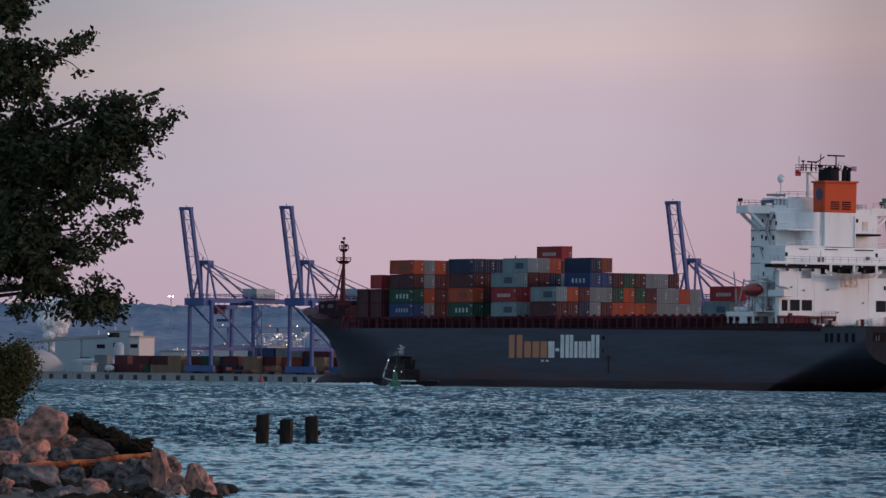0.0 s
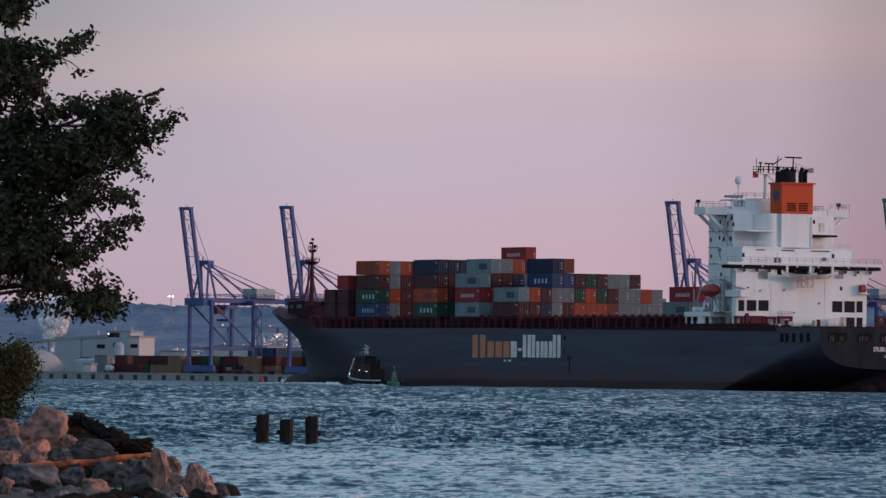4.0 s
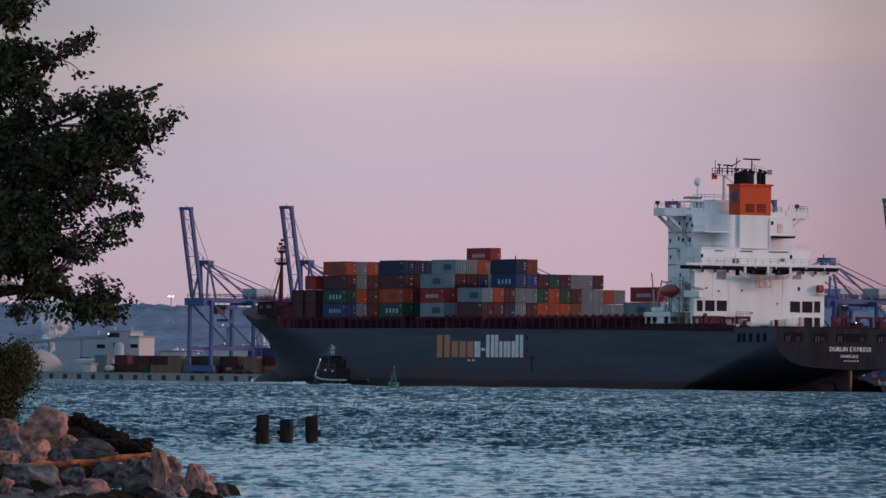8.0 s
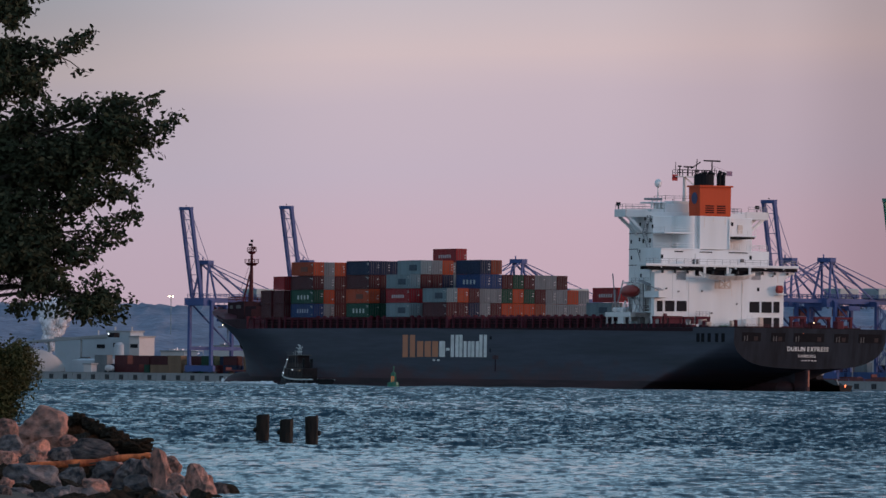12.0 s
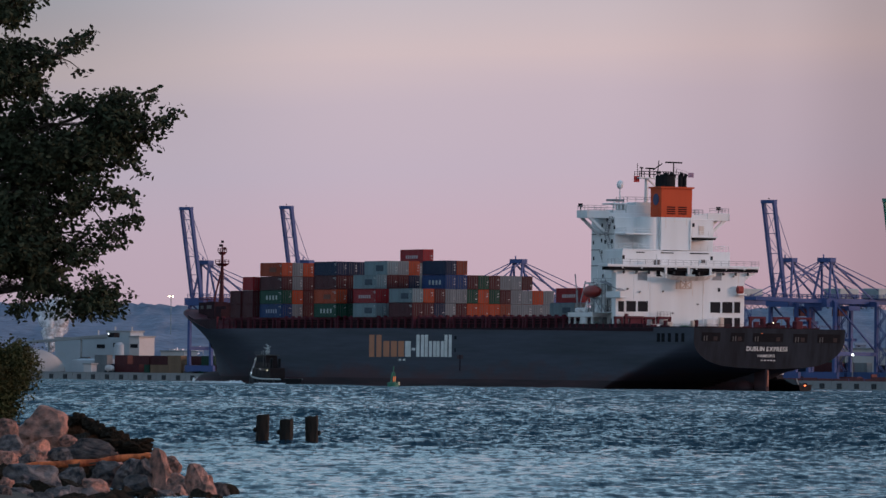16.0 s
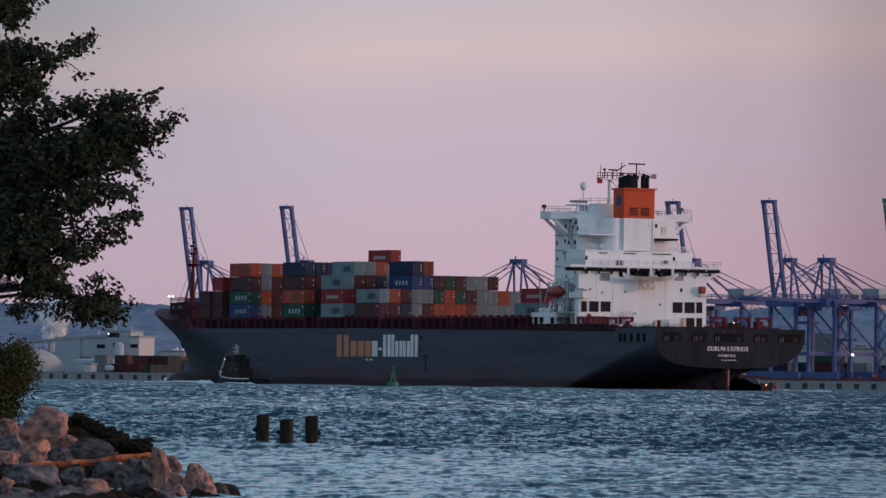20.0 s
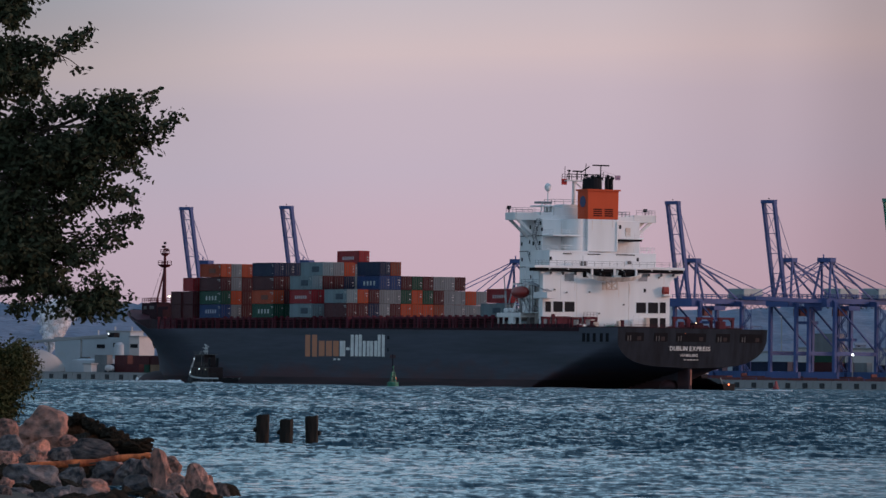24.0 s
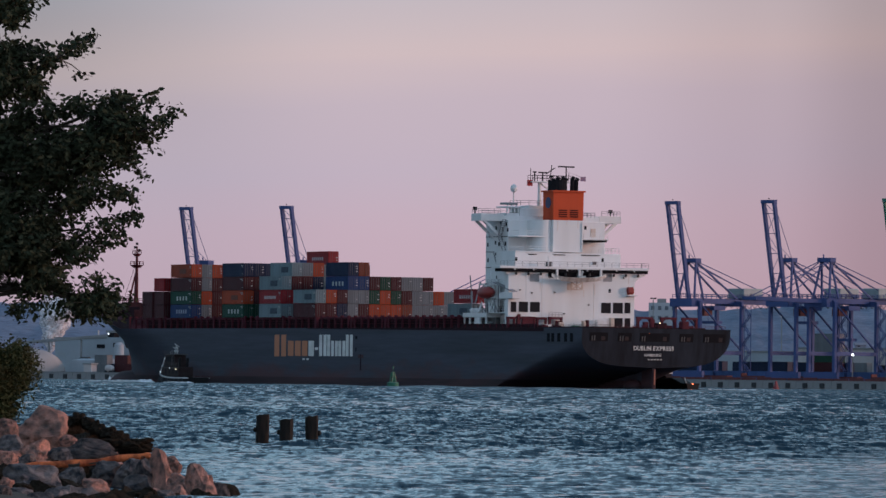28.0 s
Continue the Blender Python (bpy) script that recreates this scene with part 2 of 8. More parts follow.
def water_material():
    m = bpy.data.materials.new("choppy_estuary_water")
    m.use_nodes = True
    nt = m.node_tree
    b = nt.nodes["Principled BSDF"]
    b.inputs["Base Color"].default_value = (0.008, 0.030, 0.048, 1)
    b.inputs["Roughness"].default_value = 0.10
    b.inputs["IOR"].default_value = 1.333
    co = nt.nodes.new("ShaderNodeTexCoord")
    # calmer water in the lee of the near shore
    sep = nt.nodes.new("ShaderNodeSeparateXYZ")
    nt.links.new(co.outputs["Object"], sep.inputs[0])
    lee = nt.nodes.new("ShaderNodeMapRange")
    lee.interpolation_type = "SMOOTHSTEP"
    for k, v in (("From Min", 128.0), ("From Max", 165.0), ("To Min", 0.5), ("To Max", 1.0)):
        lee.inputs[k].default_value = v
    nt.links.new(sep.outputs["Y"], lee.inputs["Value"])
    # and rougher out in the fairway
    far = nt.nodes.new("ShaderNodeMapRange")
    for k, v in (("From Min", 200.0), ("From Max", 600.0), ("To Min", 1.0), ("To Max", 1.1)):
        far.inputs[k].default_value = v
    nt.links.new(sep.outputs["Y"], far.inputs["Value"])
    open_water = nt.nodes.new("ShaderNodeMath")
    open_water.operation = "MULTIPLY"
    nt.links.new(lee.outputs[0], open_water.inputs[0])
    nt.links.new(far.outputs[0], open_water.inputs[1])
    geo = nt.nodes.new("ShaderNodeNewGeometry")
    total = geo.outputs["Normal"]
    # noise at several sizes, stretched to fit the camera's view, tilts the surface like chop
    ripple = nt.nodes.new("ShaderNodeMapRange")
    for k, v in (("From Min", 140.0), ("From Max", 520.0), ("To Min", 1.0), ("To Max", 0.3)):
        ripple.inputs[k].default_value = v
    nt.links.new(sep.outputs["Y"], ripple.inputs["Value"])
    fine_water = nt.nodes.new("ShaderNodeMath")
    fine_water.operation = "MULTIPLY"
    nt.links.new(open_water.outputs[0], fine_water.inputs[0])
    nt.links.new(ripple.outputs[0], fine_water.inputs[1])
    swell = nt.nodes.new("ShaderNodeMapRange")
    for k, v in (("From Min", 130.0), ("From Max", 420.0), ("To Min", 0.3), ("To Max", 1.0)):
        swell.inputs[k].default_value = v
    nt.links.new(sep.outputs["Y"], swell.inputs["Value"])
    long_water = nt.nodes.new("ShaderNodeMath")
    long_water.operation = "MULTIPLY"
    nt.links.new(open_water.outputs[0], long_water.inputs[0])
    nt.links.new(swell.outputs[0], long_water.inputs[1])
    for tilt, sx, sy, zone in ((0.10, 0.5, 0.08, long_water), (0.62, 1.1, 0.24, long_water), (1.0, 1.7, 0.50, long_water), (0.9, 2.6, 0.95, fine_water),
                               (1.35, 5.4, 1.7, fine_water), (1.2, 9.0, 3.4, fine_water), (0.5, 2.6, 3.2, open_water), (0.45, 7.0, 9.5, open_water), (0.2, 22.0, 26.0, open_water)):
        mp = nt.nodes.new("ShaderNodeMapping")
        mp.inputs["Scale"].default_value = (sx, sy, 1.0)
        nt.links.new(co.outputs["Object"], mp.inputs[0])
        n = nt.nodes.new("ShaderNodeTexNoise")
        n.inputs["Scale"].default_value, n.inputs["Detail"].default_value = 1.0, 2.0
        nt.links.new(mp.outputs[0], n.inputs["Vector"])
        centred = nt.nodes.new("ShaderNodeVectorMath")
        centred.operation, centred.inputs[1].default_value = "SUBTRACT", (0.5, 0.5, 0.5)
        nt.links.new(n.outputs["Color"], centred.inputs[0])
        flat = nt.nodes.new("ShaderNodeVectorMath")
        flat.operation, flat.inputs[1].default_value = "MULTIPLY", (tilt, tilt, 0.0)
        nt.links.new(centred.outputs[0], flat.inputs[0])
        calm = nt.nodes.new("ShaderNodeVectorMath")
        calm.operation = "SCALE"
        nt.links.new(flat.outputs[0], calm.inputs[0])
        nt.links.new(zone.outputs[0], calm.inputs["Scale"])
        add = nt.nodes.new("ShaderNodeVectorMath")
        add.operation = "ADD"
        nt.links.new(total, add.inputs[0])
        nt.links.new(calm.outputs[0], add.inputs[1])
        total = add.outputs[0]
    # normals lean to the camera like wave faces, tuned by distance for brightness
    face = nt.nodes.new("ShaderNodeMapRange")
    for k, v in (("From Min", 146.0), ("From Max", 172.0), ("To Min", -0.015), ("To Max", -0.155)):
        face.inputs[k].default_value = v
    nt.links.new(sep.outputs["Y"], face.inputs["Value"])
    # extra lean along the right edge of the camera's view, to darken it
    patch = nt.nodes.new("ShaderNodeMapRange")
    for k, v in (("From Min", 0.046), ("From Max", 0.066), ("To Min", 0.0), ("To Max", -0.08)):
        patch.inputs[k].default_value = v
    bearing = nt.nodes.new("ShaderNodeMath")
    bearing.operation = "DIVIDE"
    nt.links.new(sep.outputs["X"], bearing.inputs[0])
    nt.links.new(sep.outputs["Y"], bearing.inputs[1])
    nt.links.new(bearing.outputs[0], patch.inputs["Value"])
    # and lean further far out, to darken the water towards the horizon
    fronts = nt.nodes.new("ShaderNodeMapRange")
    for k, v in (("From Min", 260.0), ("From Max", 600.0), ("To Min", 0.0), ("To Max", -0.12)):
        fronts.inputs[k].default_value = v
    nt.links.new(sep.outputs["Y"], fronts.inputs["Value"])
    # and lean again close in, to darken the lower edge of the view
    inshore = nt.nodes.new("ShaderNodeMapRange")
    for k, v in (("From Min", 88.0), ("From Max", 138.0), ("To Min", -0.04), ("To Max", 0.0)):
        inshore.inputs[k].default_value = v
    nt.links.new(sep.outputs["Y"], inshore.inputs["Value"])
    steep = nt.nodes.new("ShaderNodeMath")
    steep.operation = "ADD"
    nt.links.new(fronts.outputs[0], steep.inputs[0])
    nt.links.new(inshore.outputs[0], steep.inputs[1])
    chop = nt.nodes.new("ShaderNodeMath")
    chop.operation = "ADD"
    nt.links.new(steep.outputs[0], chop.inputs[0])
    nt.links.new(face.outputs[0], chop.inputs[1])
    tilt_sum = nt.nodes.new("ShaderNodeMath")
    tilt_sum.operation = "ADD"
    nt.links.new(chop.outputs[0], tilt_sum.inputs[0])
    nt.links.new(patch.outputs[0], tilt_sum.inputs[1])
    lean = nt.nodes.new("ShaderNodeCombineXYZ")
    nt.links.new(tilt_sum.outputs[0], lean.inputs["Y"])
    both = nt.nodes.new("ShaderNodeVectorMath")
    both.operation = "ADD"
    nt.links.new(total, both.inputs[0])
    nt.links.new(lean.outputs[0], both.inputs[1])
    total = both.outputs[0]
    unit = nt.nodes.new("ShaderNodeVectorMath")
    unit.operation = "NORMALIZE"
    nt.links.new(total, unit.inputs[0])
    nt.links.new(unit.outputs[0], b.inputs["Normal"])
    return m


def rust_along_waterline(m):
    """Ragged red-brown rust that spreads upwards from the waterline."""
    nt = m.node_tree
    b = nt.nodes["Principled BSDF"]
    paint = b.inputs["Base Color"].links[0].from_socket
    co = nt.nodes.new("ShaderNodeTexCoord")
    mp = nt.nodes.new("ShaderNodeMapping")
    mp.inputs["Scale"].default_value = (0.055, 0.055, 0.16)
    nt.links.new(co.outputs["Object"], mp.inputs[0])
    n = nt.nodes.new("ShaderNodeTexNoise")
    n.inputs["Scale"].default_value, n.inputs["Detail"].default_value, n.inputs["Roughness"].default_value = 1.0, 7.0, 0.62
    nt.links.new(mp.outputs[0], n.inputs["Vector"])
    sep = nt.nodes.new("ShaderNodeSeparateXYZ")
    nt.links.new(co.outputs["Object"], sep.inputs[0])
    low = nt.nodes.new("ShaderNodeMapRange")
    for k, v in (("From Min", 1.5), ("From Max", 8.5), ("To Min", 0.19), ("To Max", -0.12)):
        low.inputs[k].default_value = v
    nt.links.new(sep.outputs["Z"], low.inputs["Value"])
    add = nt.nodes.new("ShaderNodeMath")
    add.operation = "ADD"
    nt.links.new(n.outputs["Fac"], add.inputs[0])
    nt.links.new(low.outputs[0], add.inputs[1])
    edge = nt.nodes.new("ShaderNodeMapRange")
    for k, v in (("From Min", 0.54), ("From Max", 0.74), ("To Min", 0.0), ("To Max", 0.85)):
        edge.inputs[k].default_value = v
    nt.links.new(add.outputs[0], edge.inputs["Value"])
    mx = nt.nodes.new("ShaderNodeMix")
    mx.data_type = "RGBA"
    nt.links.new(edge.outputs[0], mx.inputs[0])
    nt.links.new(paint, mx.inputs[6])
    mx.inputs[7].default_value = (0.088, 0.042, 0.046, 1)
    nt.links.new(mx.outputs[2], b.inputs["Base Color"])


rust_along_waterline(M_HULL)
M_WATER = water_material()

# ---- mesh helpers ----


def box(bm, x0, x1, y0, y1, z0, z1):
    v = [bm.verts.new(c) for c in ((x0, y0, z0), (x1, y0, z0), (x1, y1, z0), (x0, y1, z0), (x0, y0, z1), (x1, y0, z1), (x1, y1, z1), (x0, y1, z1))]
    for f in ((0, 3, 2, 1), (4, 5, 6, 7), (0, 1, 5, 4), (1, 2, 6, 5), (2, 3, 7, 6), (3, 0, 4, 7)):
        bm.faces.new([v[i] for i in f])
    return v


def beam(bm, a, b, w, h=None, n=4):
    """A bar from a to b with n sides."""
    a, b = Vector(a), Vector(b)
    d = (b - a).normalized()
    up = Vector((0, 0, 1)) if abs(d.z) < 0.9 else Vector((0, 1, 0))
    x = d.cross(up).normalized()
    y = x.cross(d).normalized()
    h = h or w
    k = 1.0 / math.cos(math.pi / n)
    rings = []
    for p in (a, b):
        rings.append([bm.verts.new(p + x * (math.cos(2 * math.pi * (i + 0.5) / n) * w / 2 * k) + y * (math.sin(2 * math.pi * (i + 0.5) / n) * h / 2 * k)) for i in range(n)])
    for i in range(n):
        j = (i + 1) % n
        bm.faces.new((rings[0][i], rings[0][j], rings[1][j], rings[1][i]))
    bm.faces.new(rings[0][::-1])
    bm.faces.new(rings[1])


def tube(bm, points, radii, n=8):
    """A tapered, jointed limb through points."""
    pts = [Vector(p) for p in points]
    rings = []
    for k, p in enumerate(pts):
        d = (pts[min(k + 1, len(pts) - 1)] - pts[max(k - 1, 0)]).normalized()
        up = Vector((0, 0, 1)) if abs(d.z) < 0.9 else Vector((0, 1, 0))
        x = d.cross(up).normalized()
        y = x.cross(d).normalized()
        rings.append([bm.verts.new(p + (x * math.cos(2 * math.pi * i / n) + y * math.sin(2 * math.pi * i / n)) * radii[k]) for i in range(n)])
    for r, q in zip(rings, rings[1:]):
        for i in range(n):
            j = (i + 1) % n
            bm.faces.new((r[i], r[j], q[j], q[i]))
    bm.faces.new(rings[0][::-1])
    bm.faces.new(rings[-1])


def mesh_of(name, bm, material, smooth=False, recalc=True):
    if recalc:
        bmesh.ops.recalc_face_normals(bm, faces=bm.faces)
    me = bpy.data.meshes.new(name)
    bm.to_mesh(me)
    bm.free()
    me.materials.append(material)
    if smooth:
        me.polygons.foreach_set("use_smooth", [True] * len(me.polygons))
        me.set_sharp_from_angle(angle=radians(38))
    return me


def part(name, bm, material, parent=None, label="", smooth=False):
    ob = new(name, mesh_of(name, bm, material, smooth) if isinstance(bm, bmesh.types.BMesh) else bm)
    ob.parent = parent
    if label:
        ob["label"] = label
    return ob


def thing(name, label, category, m=None, group="", kind=""):
    ob = tagged(new(name), label, category, group, kind)
    if m is not None:
        ob.matrix_world = m
    return ob


def bevelled(bm, width=0.05):
    bmesh.ops.bevel(bm, geom=bm.edges[:], offset=width, segments=1, affect="EDGES")
    return bm


# ---- water: one sheet to the horizon that drifts slowly with its waves ----
def wave_height(x, y):
    rng = np.random.RandomState(4)
    h = np.zeros_like(x)
    for k in range(60):
        lam = 0.33 * (11.0 ** rng.rand())
        ang = radians(250) + rng.randn() * 0.8
        amp = 0.0080 * lam ** 0.85
        kx, ky = math.cos(ang) * 2 * math.pi / lam, math.sin(ang) * 2 * math.pi / lam
        ph = kx * x + ky * y + rng.rand() * 6.283
        # far rows cannot carry the short waves
        fade = np.clip(lam / np.where(y < 320, 0.0026 * np.maximum(y, 60), 0.0075 * y) - 0.5, 0, 1)
        h += amp * fade * (np.sin(ph) + 0.25 * np.sin(2 * ph + 0.6))
    # longer wind waves, higher out in the fairway than in the shallows
    for k in range(26):
        lam = 5.0 * (7.0 ** rng.rand())
        ang = radians(255) + rng.randn() * 0.5
        kx, ky = math.cos(ang) * 2 * math.pi / lam, math.sin(ang) * 2 * math.pi / lam
        h += 0.0085 * lam ** 0.5 * np.clip((y - 170) / 260.0, 0.06, 1) * np.sin(kx * x + ky * y + rng.rand() * 6.283)
    patch = 0.85 + 0.22 * np.sin(x * 0.045 + y * 0.011) * np.sin(y * 0.016 + 1.0)
    lee = 0.32 + 0.68 * np.clip((y - 128) / 40.0, 0, 1)
    return h * patch * lee


def build_water():
    rows = [-400.0, -150.0, -60.0, 0.0, 40.0, 62.0]
    while rows[-1] < 320:
        rows.append(rows[-1] * 1.0008)
    while rows[-1] < 1100:
        rows.append(rows[-1] * 1.0025)
    while rows[-1] < 4990:
        rows.append(rows[-1] * 1.03)
    ys = np.array(rows)
    cols = np.concatenate([[-60, -6, -2.2, -1.4], np.linspace(-1.12, 1.12, 330), [1.4, 2.2, 6, 60]])
    half = 0.064 * np.maximum(ys, 62.0) + 2.0
    X = cols[None, :] * half[:, None]
    Y = np.repeat(ys[:, None], len(cols), 1)
    Z = wave_height(X, Y)
    Z[:, :4] = Z[:, -4:] = 0
    Z[:5] = 0
    co = np.stack([X, Y, Z], -1).reshape(-1, 3)
    nr, nc = len(ys), len(cols)
    i = np.arange(nr - 1)[:, None] * nc + np.arange(nc - 1)[None, :]
    quads = np.stack([i, i + 1, i + nc + 1, i + nc], -1).reshape(-1, 4)
    me = bpy.data.meshes.new("water")
    me.vertices.add(len(co))
    me.vertices.foreach_set("co", co.ravel().astype(np.float32))
    me.loops.add(quads.size)
    me.loops.foreach_set("vertex_index", quads.ravel().astype(np.int32))
    me.polygons.add(len(quads))
    me.polygons.foreach_set("loop_start", np.arange(0, quads.size, 4, dtype=np.int32))
    me.polygons.foreach_set("loop_total", np.full(len(quads), 4, dtype=np.int32))
    me.polygons.foreach_set("use_smooth", np.ones(len(quads), dtype=bool))
    me.update(calc_edges=True)
    me.materials.append(M_WATER)
    return tagged(new("water", me), "choppy blue-grey estuary water at dusk", "water", kind="structure")


WATER = build_water()

# ---- the container ship; s runs forward, p to port, z up from the waterline ----
def ship_pose(t):
    u = (t - 14.0) / 14.0
    x = 1.898 - 26.645 * u + 0.490 * u * u
    y = 1567.56 + 48.391 * u - 2.394 * u * u
    return pose(x, y, 0.0, 0, 0, 180.0 - (63.2305 + 0.1759 * u - 0.1796 * u * u))


ROW_TIMES = (0.0, 3.5, 7.0, 10.5, 14.0, 17.5, 21.0, 24.5, 28.0)
ABOARD = []  # (thing, its pose in the ship's space): everything that travels with the ship

SHIP = thing("container_ship", "large dark blue-grey container ship with white superstructure and orange funnel", "container ship", ship_pose(0))
STERN, BEAM = -155.5, 17.6


def rake(z):
    """How far the transom has sloped forward at a height."""
    return 0.13 * (12.9 - max(z, 3.0))


def raked(ob):
    for v in ob.data.vertices:
        v.co.x += rake(v.co.z)
    return ob


def top_edge(s):
    return 12.9 + 5.2 * min(1.0, max(0.0, (s - 92.0) / 41.0)) ** 0.85


STEM_LINE = ((-4.0, 116.4), (4.0, 116.9), (6.0, 117.5), (8.0, 118.9), (10.0, 120.9), (12.0, 123.9), (14.3, 128.4), (16.6, 132.2), (18.3, 133.7))


def stem(z):
    """The stem's profile: upright at the waterline, flaring far forward at the deck."""
    for (z0, s0), (z1, s1) in zip(STEM_LINE, STEM_LINE[1:]):
        if z <= z1:
            return s0 + (s1 - s0) * max(0.0, (z - z0) / (z1 - z0))
    return STEM_LINE[-1][1]


def half_breadth(s, z):
    if s > 20:
        end = stem(z)
        start = 25.0 + 3.2 * max(z, 0.0)
        k = min(1.0, max(0.0, (s - start) / (end - start)))
        return BEAM * max(0.0, 1.0 - k ** (1.4 + 0.05 * max(z, 0.0)))
    if s < -105:
        u = min(1.0, (-105.0 - s) / 50.5)
        zb = -4.0 + 8.7 * u ** 0.8
        w = min(1.0, max(0.0, (z - zb) / (0.6 + 5.4 * u)))
        return max(BEAM * (1 + 0.02 * u) * math.sin(w * math.pi / 2) ** (0.75 - 0.53 * u ** 2.0), 0.5 * (1 - u) + 0.02)
    return BEAM


def hull_shell(z0, z1, steps, closed=True):
    bm = bmesh.new()
    stations = [STERN + 1.2 * i for i in range(44)] + [-102 + 12 * i for i in range(11)] + [24 + 3.2 * i for i in range(35)]
    stations = [s for s in stations if s < 132.0] + [132.2, 133.7]
    for side in (1, -1):
        grid = []
        for s in stations:
            hi = top_edge(s) if z1 is None else z1
            row = []
            for k in range(steps + 1):
                z = z0 + (hi - z0) * k / steps
                end = stem(z)
                lean = rake(z) * max(0.0, 1.0 - (s - STERN) / 14.0)
                row.append(bm.verts.new((min(s, end) + lean, side * half_breadth(min(s, end), z), z)))
            grid.append(row)
        for a, b in zip(grid, grid[1:]):
            for k in range(steps):
                bm.faces.new((a[k], b[k], b[k + 1], a[k + 1]))
        if side == 1:
            port = grid[0]
        elif closed:
            for k in range(steps):
                bm.faces.new((port[k], port[k + 1], grid[0][k + 1], grid[0][k]))
    bmesh.ops.remove_doubles(bm, verts=bm.verts, dist=0.002)
    bmesh.ops.dissolve_degenerate(bm, edges=bm.edges, dist=0.001)
    return bm


part("upper_hull", hull_shell(1.7, None, 40, False), M_HULL, SHIP, "dark blue-grey painted hull plating", smooth=True)


def transom():
    """The flat raked stern plate, a grid from side to side."""
    bm = bmesh.new()
    rows = []
    for k in range(41):
        z = 1.7 + (top_edge(STERN) - 1.7) * k / 40
        h = half_breadth(STERN, z)
        rows.append([bm.verts.new((STERN + rake(z), h * (j / 6 - 1), z)) for j in range(13)])
    for a, b in zip(rows, rows[1:]):
        for j in range(12):
            bm.faces.new((a[j], a[j + 1], b[j + 1], b[j]))
    return bm


part("transom", transom(), M_TRANSOM, SHIP, "dark stern plate, its paint darkened in place of shade")
part("boot_top", hull_shell(-3.0, 1.7, 12), M_BOOT, SHIP, "dull red-brown boot topping along the waterline", smooth=True)


def deck_plate():
    bm = bmesh.new()
    port, star = [], []
    for i in range(61):
        s = STERN + 0.05 + (131.5 - STERN) * i / 60
        h = max(0.02, half_breadth(s, top_edge(s)) - 0.1)
        port.append(bm.verts.new((s, h, top_edge(s) - 0.12)))
        star.append(bm.verts.new((s, -h, top_edge(s) - 0.12)))
    for i in range(60):
        bm.faces.new((port[i], port[i + 1], star[i + 1], star[i]))
    return bm


part("main_deck", deck_plate(), M_DECKRED, SHIP)


def bulb():
    bm = bmesh.new()
    bmesh.ops.create_uvsphere(bm, u_segments=20, v_segments=12, radius=1.0, matrix=Matrix.Translation((117, 0, -0.7)) @ Matrix.Diagonal((11.5, 3.1, 3.5, 1)))
    return bm


part("bulbous_bow", bulb(), M_BOOT, SHIP, "red-brown bulbous bow just breaking the water", smooth=True)


def slab(name, s0, s1, p0, p1, z0, z1, material=None, parent=None, label="", bev=0.06):
    bm = bmesh.new()
    box(bm, s0, s1, p0, p1, z0, z1)
    if bev:
        bevelled(bm, bev)
    return part(name, bm, material or M_WHITE, parent or SHIP, label)


def forecastle():
    """Red-brown bulwark and winch houses that rise behind the bow's edge."""
    bm = bmesh.new()
    ring = []
    for i in range(19):
        s = 82 + 33 * i / 18
        ring.append((s, max(0.2, half_breadth(s, top_edge(s)) - 0.5)))
    for side in (1, -1):
        lo = [bm.verts.new((s, side * h, top_edge(s) - 0.3)) for s, h in ring]
        hi = [bm.verts.new((s, side * h * 0.97, max(top_edge(s) + 0.25, 15.2))) for s, h in ring]
        for i in range(18):
            bm.faces.new((lo[i], lo[i + 1], hi[i + 1], hi[i]))
    return bm


# the bulwark's shaded side is put into its darkened red
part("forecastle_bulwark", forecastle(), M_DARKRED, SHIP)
bm = bmesh.new()
for s, p, w, d, h in ((100, 0, 6, 14, 18.4), (110.5, 3.0, 4, 3.4, 19.6), (110.5, -3.0, 4, 3.4, 19.6), (118.5, 0, 9, 4.4, 19.5), (90, 0, 2, 24, 17.6)):
    box(bm, s - w / 2, s + w / 2, p - d / 2, p + d / 2, 15.5, h)
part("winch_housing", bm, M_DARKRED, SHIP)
for s, w in ((111.5, 2.6), (116.5, 3.2), (121.0, 1.6)):
    slab("winch_panel", s - w / 2, s + w / 2, 2.15 if s > 113 else 4.65, 2.25 if s > 113 else 4.75, 17.9, 18.7, M_DIMW, bev=0)


def rail(bm, pts, h=1.05, step=1.8, w=0.07):
    for a, b in zip(pts, pts[1:]):
        a, b = Vector(a), Vector(b)
        n = max(1, round((b - a).length / step))
        for k in range(n + 1):
            q = a.lerp(b, k / n)
            beam(bm, q, q + Vector((0, 0, h)), w)
        for z in (0.55, 1.0):
            beam(bm, a + Vector((0, 0, h * z)), b + Vector((0, 0, h * z)), w)


bm = bmesh.new()
rail(bm, [(108, 4.6, 19.6), (123, 2.1, 19.6), (123, -2.1, 19.6), (108, -4.6, 19.6)], w=0.12)
part("bow_railing", bm, M_DECKRED, SHIP)


